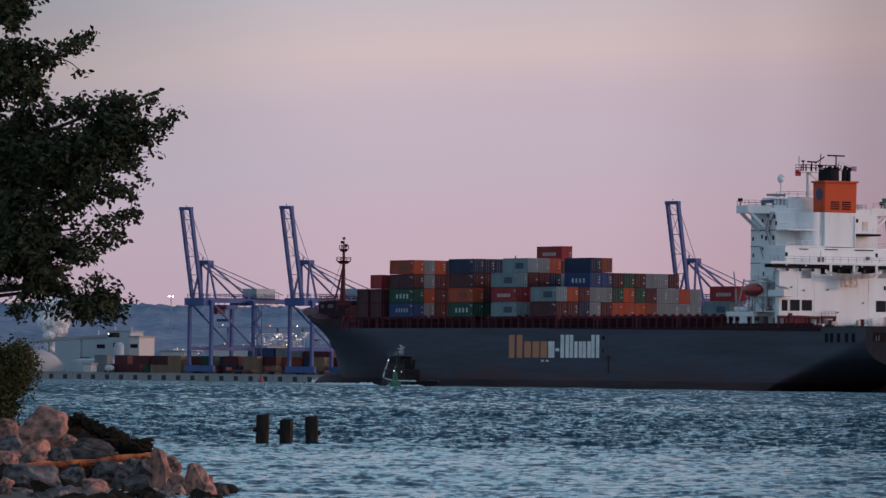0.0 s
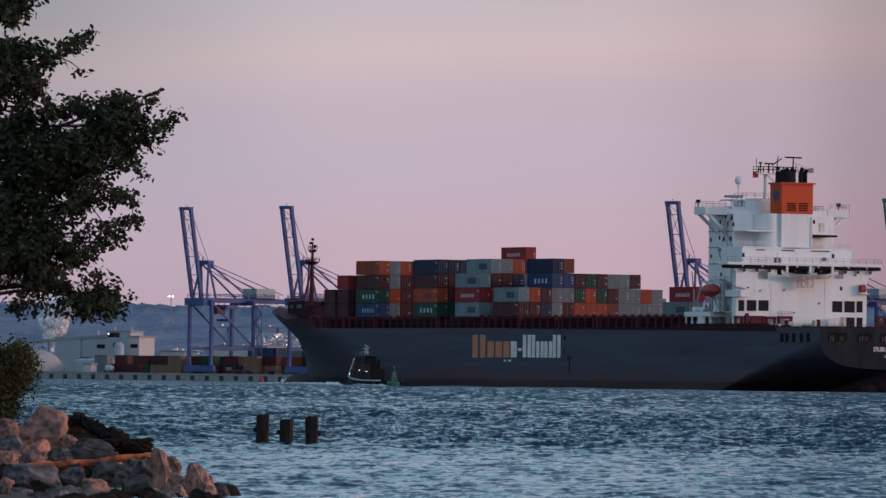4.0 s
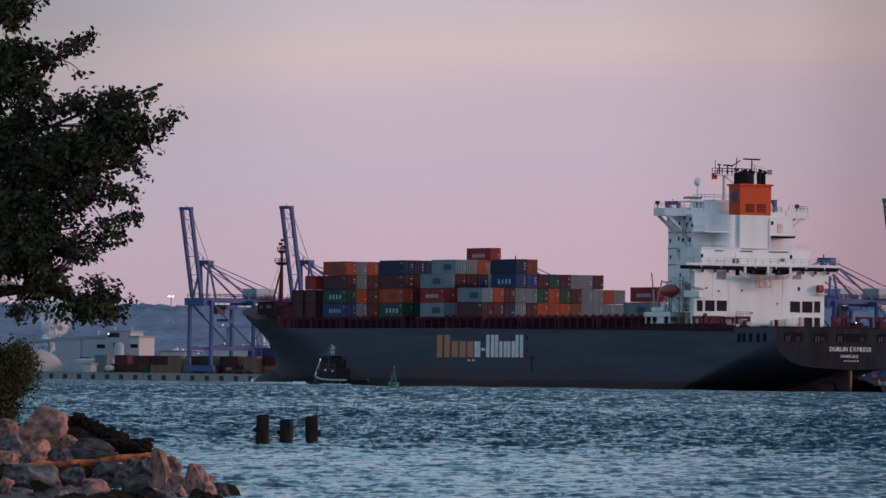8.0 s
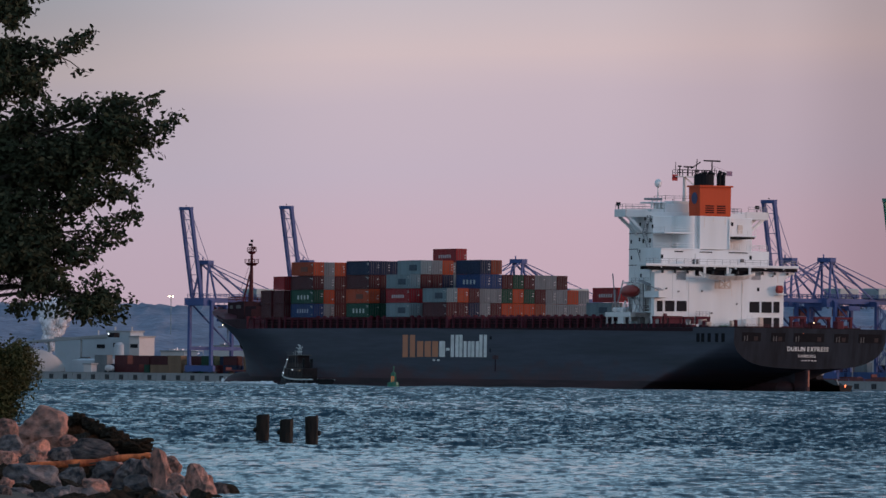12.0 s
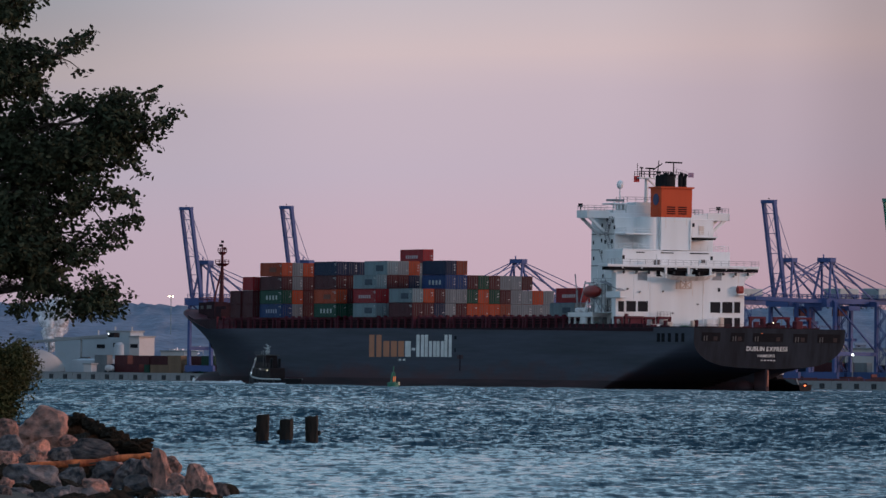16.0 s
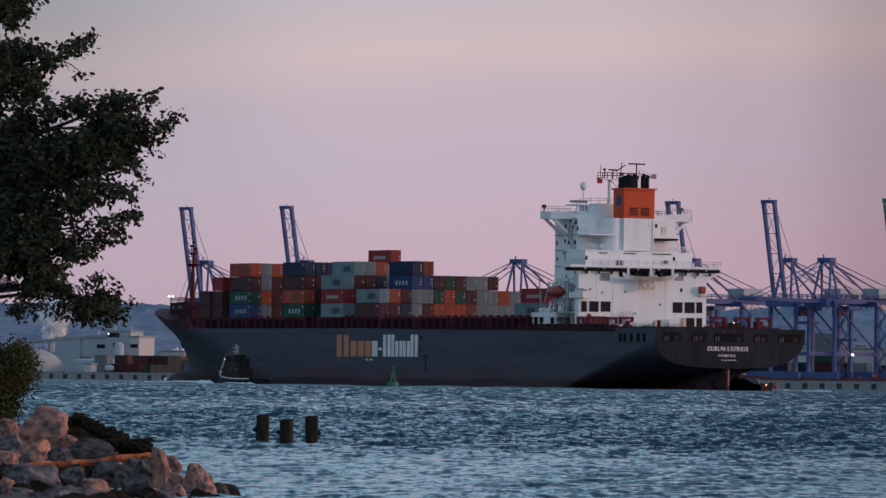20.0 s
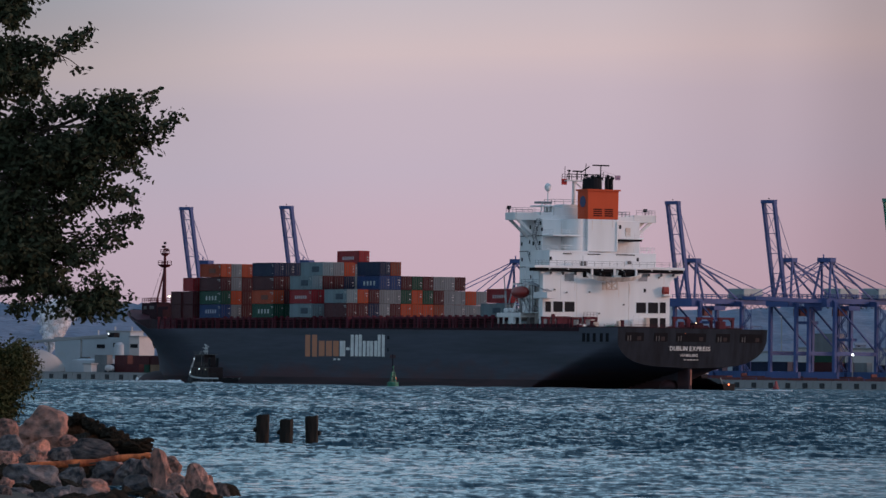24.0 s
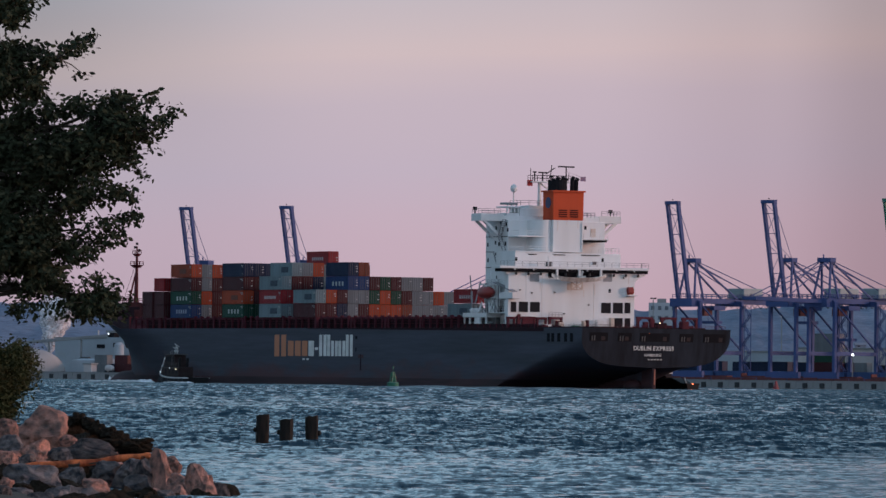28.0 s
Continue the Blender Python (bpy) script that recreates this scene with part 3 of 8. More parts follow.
def foremast():
    bm = bmesh.new()
    tube(bm, [(114.5, 0, 16.5), (114.5, 0, 26), (114.5, 0, 31.6)], [0.52, 0.42, 0.30], 10)
    beam(bm, (114.5, 0, 31.6), (114.5, 0, 33.6), 0.26)
    for side in (1, -1):
        beam(bm, (118.4, side * 1.0, 17), (114.7, 0, 27.6), 0.32)
    m = part("foremast", bm, M_MAST, SHIP, "red-brown lattice-stayed foremast")
    for z, r in ((28.6, 1.75), (31.4, 1.15)):
        bm = bmesh.new()
        bmesh.ops.create_cone(bm, cap_ends=True, segments=12, radius1=r * 0.55, radius2=r, depth=0.7, matrix=Matrix.Translation((114.5, 0, z)))
        rail(bm, [(114.5 + r * math.cos(a), r * math.sin(a), z + 0.3) for a in [math.pi / 4 * k for k in range(9)]], 0.9, 1.4, 0.09)
        part("mast_platform", bm, M_MAST, m)
    bm = bmesh.new()
    for s, p, z in ((114.5, 0.5, 33.3), (114.5, -0.6, 32.6), (114.5, 0.0, 34.2)):
        box(bm, s - 0.25, s + 0.25, p - 0.25, p + 0.25, z - 0.3, z + 0.3)
    part("mast_lantern", bm, M_SOOT, m)
    bm = bmesh.new()
    beam(bm, (114.5, 0, 30), (124.5, 0, 17.5), 0.06)
    beam(bm, (114.5, 0, 30), (101, 6, 19.0), 0.06)
    part("forestay", bm, M_SOOT, m)


foremast()

# lashing posts, rails and hatch covers along the cargo deck
bm = bmesh.new()
box(bm, -0.22, 0.22, -0.2, 0.2, 0.0, 2.9)
box(bm, -0.5, 0.5, -0.35, 0.2, 2.55, 2.85)
POST = mesh_of("lashing_post", bm, M_DECKRED)
for side in (1, -1):
    for i in range(52):
        s = 80.0 - 3.45 * i
        if half_breadth(s, 12.9) < BEAM - 1.0:
            continue
        ob = part("lashing_post", POST, None, SHIP)
        ob.matrix_basis = pose(s, side * (BEAM - 0.45), 12.85)
    bm = bmesh.new()
    for z in (13.9, 14.5):
        beam(bm, (74, side * (BEAM - 0.2), z), (-99, side * (BEAM - 0.2), z), 0.1)
    part("deck_side_railing", bm, M_DECKRED, SHIP)
    bm = bmesh.new()
    box(bm, -99, 76, side * 14.6 - 0.15, side * 14.6 + 0.15, 12.8, 14.9)
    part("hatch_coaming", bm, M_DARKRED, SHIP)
for s0, s1 in ((62, 76), (47.5, 61.5), (16.0, 30.0), (-5.0, 9.2), (-22.5, -8.5), (-41, -26), (-58, -44), (-76, -61), (-94, -79), (31, 46)):
    bm = bmesh.new()
    box(bm, s0, s1, -17.2, 17.2, 14.9, 15.42)
    bevelled(bm, 0.08)
    part("hatch_cover", bm, M_DECKRED, SHIP)
for s in (61.8, 46.6, 15.4, -6.6, -24.2, -42.6, -60, -77.5):
    bm = bmesh.new()
    for side in (1, -1):
        box(bm, s - 0.35, s + 0.35, side * 17.1 - 0.35, side * 17.1 + 0.35, 12.8, 15.4)
    beam(bm, (s, 17.1, 15.2), (s, -17.1, 15.2), 0.3)
    part("lashing_bridge", bm, M_DECKRED, SHIP)

# ---- superstructure ----


def ports(spots, facing, w=0.55, h=0.8):
    """Small dark windows; facing 'aft' or 'port'."""
    for s, p, z in spots:
        if facing == "aft":
            slab("porthole", s - 0.05, s + 0.03, p - w / 2, p + w / 2, z - h / 2, z + h / 2, M_GLASS, bev=0)
        else:
            slab("porthole", s - w / 2, s + w / 2, p - 0.03, p + 0.05, z - h / 2, z + h / 2, M_GLASS, bev=0)


AFT = -118.6
slab("accommodation_block", AFT, -106.8, -14.4, 12.4, 12.8, 25.0, label="white accommodation block with large dark openings")
slab("bridge_tower", -109.0, -98.5, -12.0, 12.0, 12.8, 36.5, label="white bridge tower, bluish on its shaded side")
# grey wall tone holds the shade below the deckhouse roof
slab("lower_deckhouse", -106.8, -96.2, -14.8, 11.8, 12.8, 15.2, M_GREYW)
slab("lower_deckhouse_roof", -106.8, -95.6, -15.4, 16.0, 15.2, 16.2)
for s_ in (-106.4, -103.8, -101.2, -98.6, -96.0):
    slab("deck_stanchion", s_ - 0.15, s_ + 0.15, 15.6, 15.9, 12.8, 15.2, bev=0)
for s_, w_ in ((-105.2, 1.6), (-99.9, 1.4), (-97.4, 1.1)):
    slab("deck_locker", s_ - w_ / 2, s_ + w_ / 2, 13.8, 15.2, 12.8, 14.3, M_MACH)
ob = slab("boat_deck", AFT - 0.9, -115.2, -17.5, 19.2, 25.8, 26.35, label="wide overhanging white deck, the shade below it painted black")
# black slab standing for the shade under the overhang
slab("deck_underside", AFT - 0.7, -116.2, -17.3, 18.8, 25.1, 25.79, M_DARK, ob)
# black panel standing for the shade behind the slung boat
slab("boat_recess", AFT - 0.06, AFT + 0.2, -5.9, 7.0, 23.9, 25.1, M_DARK)
for p_ in (15.6, 11.0, 2.8, -2.2, -9.4, -13.8):
    slab("deck_edge_lamp", AFT - 1.0, AFT - 0.85, p_ - 0.12, p_ + 0.12, 25.45, 25.75, M_WHITE, ob, bev=0)
slab("upper_deckhouse", -115.0, -106.0, -12.8, 13.3, 26.3, 29.4)
slab("engine_casing", -114.4, -106.5, -3.7, 3.7, 29.6, 36.6, label="tall white engine casing below the funnel")
bm = bmesh.new()
bmesh.ops.create_cone(bm, cap_ends=True, segments=24, radius1=2.5, radius2=2.5, depth=7.2, matrix=Matrix.Translation((-111.4, 5.0, 33.0)))
part("rounded_casing", bm, M_WHITE, SHIP, smooth=True)
slab("casing_link", -111.4, -106.5, 3.7, 7.4, 29.6, 36.55)
for z, s0, s1, p0, p1 in ((32.8, -113.9, -103, 3.7, 12.0), (32.4, -114.2, -108, -10.2, -3.8), (29.4, -115.1, -105, 3.8, 13.2)):
    slab("casing_gallery", s0, s1, p0, p1, z, z + 0.3)
    bm = bmesh.new()
    rail(bm, [(s0 + 0.1, p0 + 0.2, z + 0.3), (s0 + 0.1, p1 - 0.2, z + 0.3), (s1 - 0.2, p1 - 0.2, z + 0.3)])
    part("gallery_railing", bm, M_WHITE, SHIP)


def bridge_wings():
    for side in (1, -1):
        bm = bmesh.new()
        box(bm, -106.4, -101.8, min(side * 11.9, side * 17.2), max(side * 11.9, side * 17.2), 36.35, 36.8)
        box(bm, -106.5, -101.7, min(side * 17.0, side * 17.3), max(side * 17.0, side * 17.3), 36.3, 37.9)
        box(bm, -106.5, -106.2, min(side * 11.9, side * 17.2), max(side * 11.9, side * 17.2), 36.3, 37.9)
        box(bm, -101.9, -101.6, min(side * 11.9, side * 17.2), max(side * 11.9, side * 17.2), 36.3, 37.9)
        wing = part("bridge_wing", bm, M_WHITE, SHIP)
        for s in (-105.9, -102.2):
            bm = bmesh.new()
            beam(bm, (s, side * 16.4, 36.4), (s, side * 11.9, 32.6), 0.45, 0.6)
            part("wing_brace", bm, M_WHITE, wing)
        bm = bmesh.new()
        rail(bm, [(-101.8, side * 17.1, 37.9), (-106.4, side * 17.1, 37.9), (-106.4, side * 12.5, 37.9)])
        part("wing_railing", bm, M_GREYW, wing)
        bm = bmesh.new()
        beam(bm, (-102.4, side * 16.8, 37.9), (-102.4, side * 16.8, 38.9), 0.16)
        box(bm, -102.8, -102.1, side * 16.8 - 0.35, side * 16.8 + 0.35, 38.7, 39.4)
        part("searchlight", bm, M_SOOT, wing)


bridge_wings()
for z_ in (29.6, 32.9, 26.2, 22.6, 19.3, 16.2):
    slab("deck_edge", -108.9, -98.6, 12.0, 12.12, z_ - 0.08, z_ + 0.08, M_DIMW, bev=0)
slab("wheelhouse_roof", -106.4, -98.3, -12.2, 12.2, 36.5, 37.5)
slab("radar_house", -106.0, -101.0, 1.0, 7.6, 37.5, 39.3)
slab("radar_house_step", -105.6, -101.4, 1.4, 5.2, 39.3, 39.9)
slab("chart_house", -105.6, -101.5, 7.6, 10.6, 37.5, 38.1)
slab("chart_house_roof", -106.1, -101.0, 7.3, 10.9, 39.3, 39.6)
slab("chart_house_vent", -105.8, -102.5, 8.0, 10.7, 40.0, 40.45, M_GREYW)
for p in (8.2, 9.3, 10.3):
    slab("vent_post", -105.6, -105.4, p - 0.1, p + 0.1, 39.6, 40.0, bev=0)
for p in (7.8, 8.7, 9.6, 10.4):
    slab("roof_post", -105.7, -105.3, p - 0.14, p + 0.14, 38.3, 39.6, bev=0)
for way, w_ in (([(-101, 7.4, 39.9), (-106.0, 7.4, 39.9), (-106.0, 1.2, 39.9)], 0.08), ([(-106.2, 17.0, 37.5), (-106.2, 11.0, 37.5)], 0.08), ([(-98.6, -11, 37.5), (-106, -11, 37.5), (-106, -4, 37.5)], 0.1)):
    bm = bmesh.new()
    rail(bm, way, w=w_)
    part("roof_railing", bm, M_GREYW, SHIP)


def dome_mast():
    bm = bmesh.new()
    beam(bm, (-103, 7.6, 39.9), (-103, 7.6, 42.9), 0.22)
    m = part("satellite_mast", bm, M_WHITE, SHIP)
    bm = bmesh.new()
    bmesh.ops.create_uvsphere(bm, u_segments=16, v_segments=10, radius=0.74, matrix=Matrix.Translation((-103, 7.6, 43.6)) @ Matrix.Diagonal((1, 1, 1.25, 1)))
    part("satellite_dome", bm, M_WHITE, m, smooth=True)


dome_mast()


def funnel():
    bm = bmesh.new()
    v = box(bm, -114.4, -109.6, -3.75, 3.75, 36.6, 42.9)
    for i in (4, 5, 6, 7):
        v[i].co.y *= 1.02
    bevelled(bm, 0.12)
    f = part("funnel", bm, M_FUNNEL, SHIP, "rectangular orange funnel with louvres and black exhaust pipes")
    bm = bmesh.new()
    box(bm, -114.8, -109.2, -4.05, 4.05, 42.75, 43.1)
    part("funnel_rim", bm, M_FUNNEL, f)
    bm = bmesh.new()
    bmesh.ops.create_cone(bm, cap_ends=True, segments=20, radius1=2.15, radius2=2.1, depth=2.5, matrix=Matrix.Translation((-112, 1.5, 44.2)))
    part("exhaust_trunk", bm, M_SOOT, f, "wide black exhaust stack")
    for p, s, top in ((3.0, -112.6, 45.5), (2.1, -113.2, 45.9), (0.9, -113.2, 46.0), (0.0, -112.6, 45.7), (1.5, -111.6, 45.8), (-1.7, -112.8, 46.1), (-2.7, -112.8, 45.8), (-2.4, -111.4, 45.6)):
        bm = bmesh.new()
        tube(bm, [(s, p, 42.9), (s, p, top - 0.6), (s - 0.4, p - 0.12, top)], [0.46, 0.46, 0.5], 10)
        part("exhaust_pipe", bm, M_SOOT, f)
    for p0, p1 in ((-2.4, -0.35), (0.35, 2.4)):
        for k in range(4):
            slab("louvre", -114.5, -114.3, p0, p1, 37.25 + 0.46 * k, 37.5 + 0.46 * k, M_DARK, f, bev=0)
    slab("funnel_panel", -113.4, -111.0, 3.78, 3.86, 37.2, 38.6, M_FUNNEL, f)
    bm = bmesh.new()
    bmesh.ops.create_cone(bm, cap_ends=True, segments=20, radius1=1.25, radius2=1.25, depth=0.1, matrix=pose(-112.2, 3.84, 40.4, 90, 0, 0))
    part("funnel_emblem", bm, M_BLUE, f, "plain round blue emblem")


funnel()


def radar_mast():
    bm = bmesh.new()
    tube(bm, [(-104.8, 2.2, 37.5), (-104.8, 2.2, 45.0)], [0.45, 0.35], 10)
    beam(bm, (-104.8, -2.0, 42.0), (-104.8, 2.0, 44.9), 0.25)
    m = part("radar_mast", bm, M_WHITE, SHIP, "white radar mast with yard platform and scanners")
    slab("mast_platform", -106.0, -103.6, -5.0, 4.6, 45.0, 45.25, M_WHITE, m, bev=0)
    bm = bmesh.new()
    rail(bm, [(-106, 4.5, 45.25), (-106, -4.9, 45.25)], 1.3, 1.2, 0.09)
    rail(bm, [(-103.7, 4.5, 45.25), (-103.7, -4.9, 45.25)], 1.3, 1.2, 0.09)
    part("platform_railing", bm, M_SOOT, m)
    for p, top, w in ((-4.4, 48.6, 2.2), (3.4, 47.3, 0.5), (1.4, 47.2, 1.2)):
        bm = bmesh.new()
        beam(bm, (-104.8, p, 45.2), (-104.8, p, top), 0.2)
        beam(bm, (-104.8 + 0.4, p - w, top), (-104.8 - 0.4, p + w, top), 0.3)
        part("radar_scanner", bm, M_SOOT, m)
    bm = bmesh.new()
    beam(bm, (-104.8, -0.4, 45.2), (-104.8, -0.8, 48.9), 0.14)
    beam(bm, (-104.8, 0.6, 46.9), (-104.8, -1.6, 48.3), 0.2)
    beam(bm, (-104.8, -0.3, 46.4), (-104.8, -1.2, 46.4), 0.5)
    beam(bm, (-104.8, 4.4, 45.2), (-104.8, 4.4, 48.2), 0.1)
    beam(bm, (-104.8, -4.9, 45.2), (-104.8, -5.1, 47.2), 0.1)
    part("mast_aerial", bm, M_SOOT, m)
    bm = bmesh.new()
    box(bm, -105.0, -104.9, 4.0, 5.3, 44.2, 45.5)
    part("flag", bm, M_FLAG, m, "small red flag")
    bm = bmesh.new()
    box(bm, -105.0, -104.9, -9.2, -7.9, 45.5, 46.5)
    beam(bm, (-104.95, -7.9, 46.5), (-104.9, -4.4, 47.6), 0.05)
    part("flag", bm, mat("faded_striped_cloth", (0.40, 0.22, 0.25), 0.8, vary=0.6, scale=3.0, tint=(0.12, 0.10, 0.22)), m, "small faded striped ensign")


radar_mast()

# openings in the aft wall: flat panels painted with the shade inside them
for p0, p1, z0, z1 in ((14.7, 16.1, 16.3, 18.55), (11.85, 14.15, 16.35, 18.6), (8.95, 11.4, 16.4, 18.6), (-8.55, -6.1, 16.4, 18.7), (-11.5, -9.0, 16.4, 18.75),
                       (-13.4, -11.9, 16.45, 18.8), (-11.5, -9.05, 13.5, 15.4), (-13.4, -11.95, 13.5, 15.4), (9.2, 11.5, 23.0, 24.7), (-8.75, -6.5, 23.3, 24.95)):
    slab("deck_opening", AFT - 0.02, AFT + 0.1, p0, p1, z0, z1, M_GREYW if z0 > 20 else M_GLASS, bev=0)
    for q0, q1, y0, y1 in ((p0 - 0.1, p0, z0 - 0.1, z1 + 0.1), (p1, p1 + 0.1, z0 - 0.1, z1 + 0.1), (p0, p1, z0 - 0.1, z0), (p0, p1, z1, z1 + 0.1)):
        slab("opening_rim", AFT - 0.08, AFT + 0.05, q0, q1, y0, y1, bev=0)
for p in (8.45, -4.3):
    slab("wall_seam", AFT - 0.05, AFT + 0.05, p - 0.05, p + 0.05, 13, 24.8, M_STREAK, bev=0)
ports([(-115.0, 13.0, 27.9), (-115.0, -8.3, 28.05), (AFT, -8.2, 21.3), (-109.0, -7.1, 35.2), (-109.0, -5.2, 34.0)], "aft")
ports([(-103.4, 12.0, 34.8), (-103.2, 12.0, 31.6), (-99.5, 12.0, 31.2), (-99.7, 12.0, 27.8), (-103.5, 12.0, 29.2), (-106, 12.0, 28.2), (-107.4, 12.0, 24.0), (-104, 12.0, 24.0), (-105.6, 12.0, 36.0), (-108.2, 12.0, 35.6), (-108.9, 12.0, 34.3)], "port", 0.6)
slab("wall_pipe", AFT - 0.3, AFT - 0.05, 7.0, 7.15, 26.4, 28.6, bev=0)
for p0, p1 in ((1.0, 4.0), (-7.5, -3.0), (8.0, 10.0)):
    slab("vent_grille", -115.12, -114.9, p0, p1, 28.9, 29.1, M_DARK, bev=0)
bm = bmesh.new()
rail(bm, [(-116.2, 17.4, 26.35), (AFT - 0.8, 17.4, 26.35), (AFT - 0.8, -17.4, 26.35), (-116.2, -17.4, 26.35)])
part("boat_deck_railing", bm, M_GREYW, SHIP)
bm = bmesh.new()
rail(bm, [(-106, 11.3, 29.6), (-114.9, 11.3, 29.6)])
rail(bm, [(-114.9, -4.0, 29.6), (-114.9, -12.4, 29.6), (-106, -12.4, 29.6)])
part("upper_railing", bm, M_WHITE, SHIP)


for s_, z_ in ((-106.6, 33.4), (-107.9, 30.3), (-106.8, 27.0), (-104.6, 27.0), (-104.9, 30.2)):
    slab("side_door", s_ - 0.35, s_ + 0.35, 11.97, 12.06, z_ + 0.6, z_ + 1.5, M_GLASS, bev=0)
for s_, z0_, z1_, lean in ((-108.6, 29.9, 33.0, 2.2), (-106.6, 33.2, 36.6, -2.0), (-106.2, 26.3, 29.6, 2.0)):
    bm = bmesh.new()
    for dp in (0.0, 0.8):
        beam(bm, (s_, 12.3 + dp, z0_), (s_ + lean, 12.3 + dp, z1_), 0.14)
    for k in range(9):
        q = k / 8
        beam(bm, (s_ + lean * q, 12.3, z0_ + (z1_ - z0_) * q), (s_ + lean * q, 13.1, z0_ + (z1_ - z0_) * q), 0.1)
    part("outside_stair", bm, M_GREYW, SHIP)
for p_, z_ in ((5.6, 27.0),):
    slab("deck_fitting", -117.6, -116.4, p_, p_ + 0.9, 26.35, z_ + 0.4, M_DIMW)
# black slab painting the shade below the starboard gallery
slab("gallery_bracket_box", -113.9, -109.0, -9.9, -4.2, 32.0, 32.38, M_DARK, bev=0)
# added brown panels standing for the brownish shade in the starboard recess
slab("rusty_door", -109.15, -108.95, -6.4, -4.6, 29.9, 31.9, M_RUSTW, bev=0)
slab("rusty_door", -109.15, -108.95, -9.6, -8.4, 33.2, 35.0, M_RUSTW, bev=0)


# open galleries along the port side, below the boat deck
slab("side_screen", AFT + 0.01, AFT + 1.6, 12.4, 16.7, 12.8, 25.1)
slab("parapet", -121.0, -114.6, 16.75, 16.95, 19.2, 20.6)
slab("parapet_deck", -121.0, -114.6, 15.0, 16.75, 19.2, 19.4)
bm = bmesh.new()
hood_ = [bm.verts.new(q) for q in ((-120.6, 16.8, 20.65), (-120.6, 16.8, 20.85), (-111.5, 16.8, 22.9), (-111.5, 16.8, 22.7), (-120.6, 15.6, 20.65), (-120.6, 15.6, 20.85), (-111.5, 15.6, 22.9), (-111.5, 15.6, 22.7))]
for q in ((0, 1, 2, 3), (7, 6, 5, 4), (1, 5, 6, 2), (0, 3, 7, 4), (0, 4, 5, 1), (3, 2, 6, 7)):
    bm.faces.new([hood_[i] for i in q])
# grey puts the hood's shaded side into its colour
part("stair_hood", bm, M_GREYW, SHIP)
for s_ in (-120.4, -117.4, -114.6):
    bm = bmesh.new()
    beam(bm, (s_, 16.6, 19.4), (s_, 16.6, 22.2 if s_ > -116 else 20.8), 0.16)
    part("hood_post", bm, M_GREYW, SHIP)
for z_ in (16.2, 19.3, 22.3):
    slab("gallery_deck", AFT + 1.6, -106.8, 12.4, 15.5, z_ - 0.12, z_ + 0.12)
    bm = bmesh.new()
    rail(bm, [(AFT + 1.7, 15.4, z_ + 0.12), (-106.9, 15.4, z_ + 0.12)])
    part("gallery_railing", bm, M_WHITE, SHIP)
    for s_ in (-114.2, -110.8, -107.4):
        slab("gallery_post", s_ - 0.12, s_ + 0.12, 15.15, 15.4, z_ + 0.12, z_ + 3.0, bev=0)
    for s_ in (-115.6, -112.6, -109.2):
        slab("gallery_door", s_ - 0.45, s_ + 0.45, 12.38, 12.46, z_ + 0.15, z_ + 2.1, M_GLASS, bev=0)
slab("gallery_deck", AFT + 1.6, -106.8, 12.4, 15.5, 12.8, 13.3)
for s_, z_, w_, h_ in ((-113.6, 13.3, 1.4, 1.6), (-110.2, 16.32, 1.6, 1.3), (-108.4, 13.3, 1.2, 1.9), (-113.0, 19.42, 1.1, 1.2)):
    slab("deck_locker", s_ - w_ / 2, s_ + w_ / 2, 13.6, 14.8, z_, z_ + h_, M_DIMW)
# fittings on the aft face and its decks
for p_, z_, w_, h_ in ((-2.0, 12.8, 2.6, 1.2), (4.4, 12.8, 1.2, 1.5), (-5.6, 12.8, 2.4, 2.2), (-8.2, 12.8, 0.9, 2.6), (7.6, 12.8, 1.6, 1.0)):
    slab("deck_fitting", AFT - 1.6, AFT - 0.4, p_ - w_ / 2, p_ + w_ / 2, z_, z_ + h_, M_RUSTW if w_ < 1.5 else M_WHITE)
for p_, z_ in ((13.9, 21.0), (5.4, 20.6), (-3.0, 18.0), (11.0, 20.4), (-11.6, 24.0), (3.0, 16.0)):
    slab("wall_lamp", AFT - 0.3, AFT, p_ - 0.15, p_ + 0.15, z_, z_ + 0.3, M_DIMW, bev=0)
for p_, z0_, z1_ in ((-3.4, 29.8, 36.0),):
    slab("casing_pipe", -114.62, -114.4, p_ - 0.1, p_ + 0.1, z0_, z1_, bev=0)
for p_ in (-6.2,):
    slab("wall_vent", -115.3, -115.0, p_ - 0.4, p_ + 0.4, 27.0, 27.7, M_DIMW, bev=0)


slab("rust_stain", AFT - 0.03, AFT + 0.02, 0.9, 2.3, 21.3, 22.9, M_RUSTW, bev=0)
for p_, z1_, l_ in ((8.9, 22.9, 2.0), (-1.8, 22.4, 2.6), (-4.5, 22.6, 2.2), (-12.9, 24.6, 1.8)):
    slab("rust_streak", AFT - 0.03, AFT + 0.02, p_ - 0.09, p_ + 0.09, z1_ - l_, z1_, M_STREAK, bev=0)
for p_, z1_, l_ in ((2.6, 36.4, 2.2), (-2.4, 36.5, 1.6), (0.4, 36.5, 1.0)):
    slab("rust_streak", -114.43, -114.38, p_ - 0.1, p_ + 0.1, z1_ - l_, z1_, M_STREAK, bev=0)


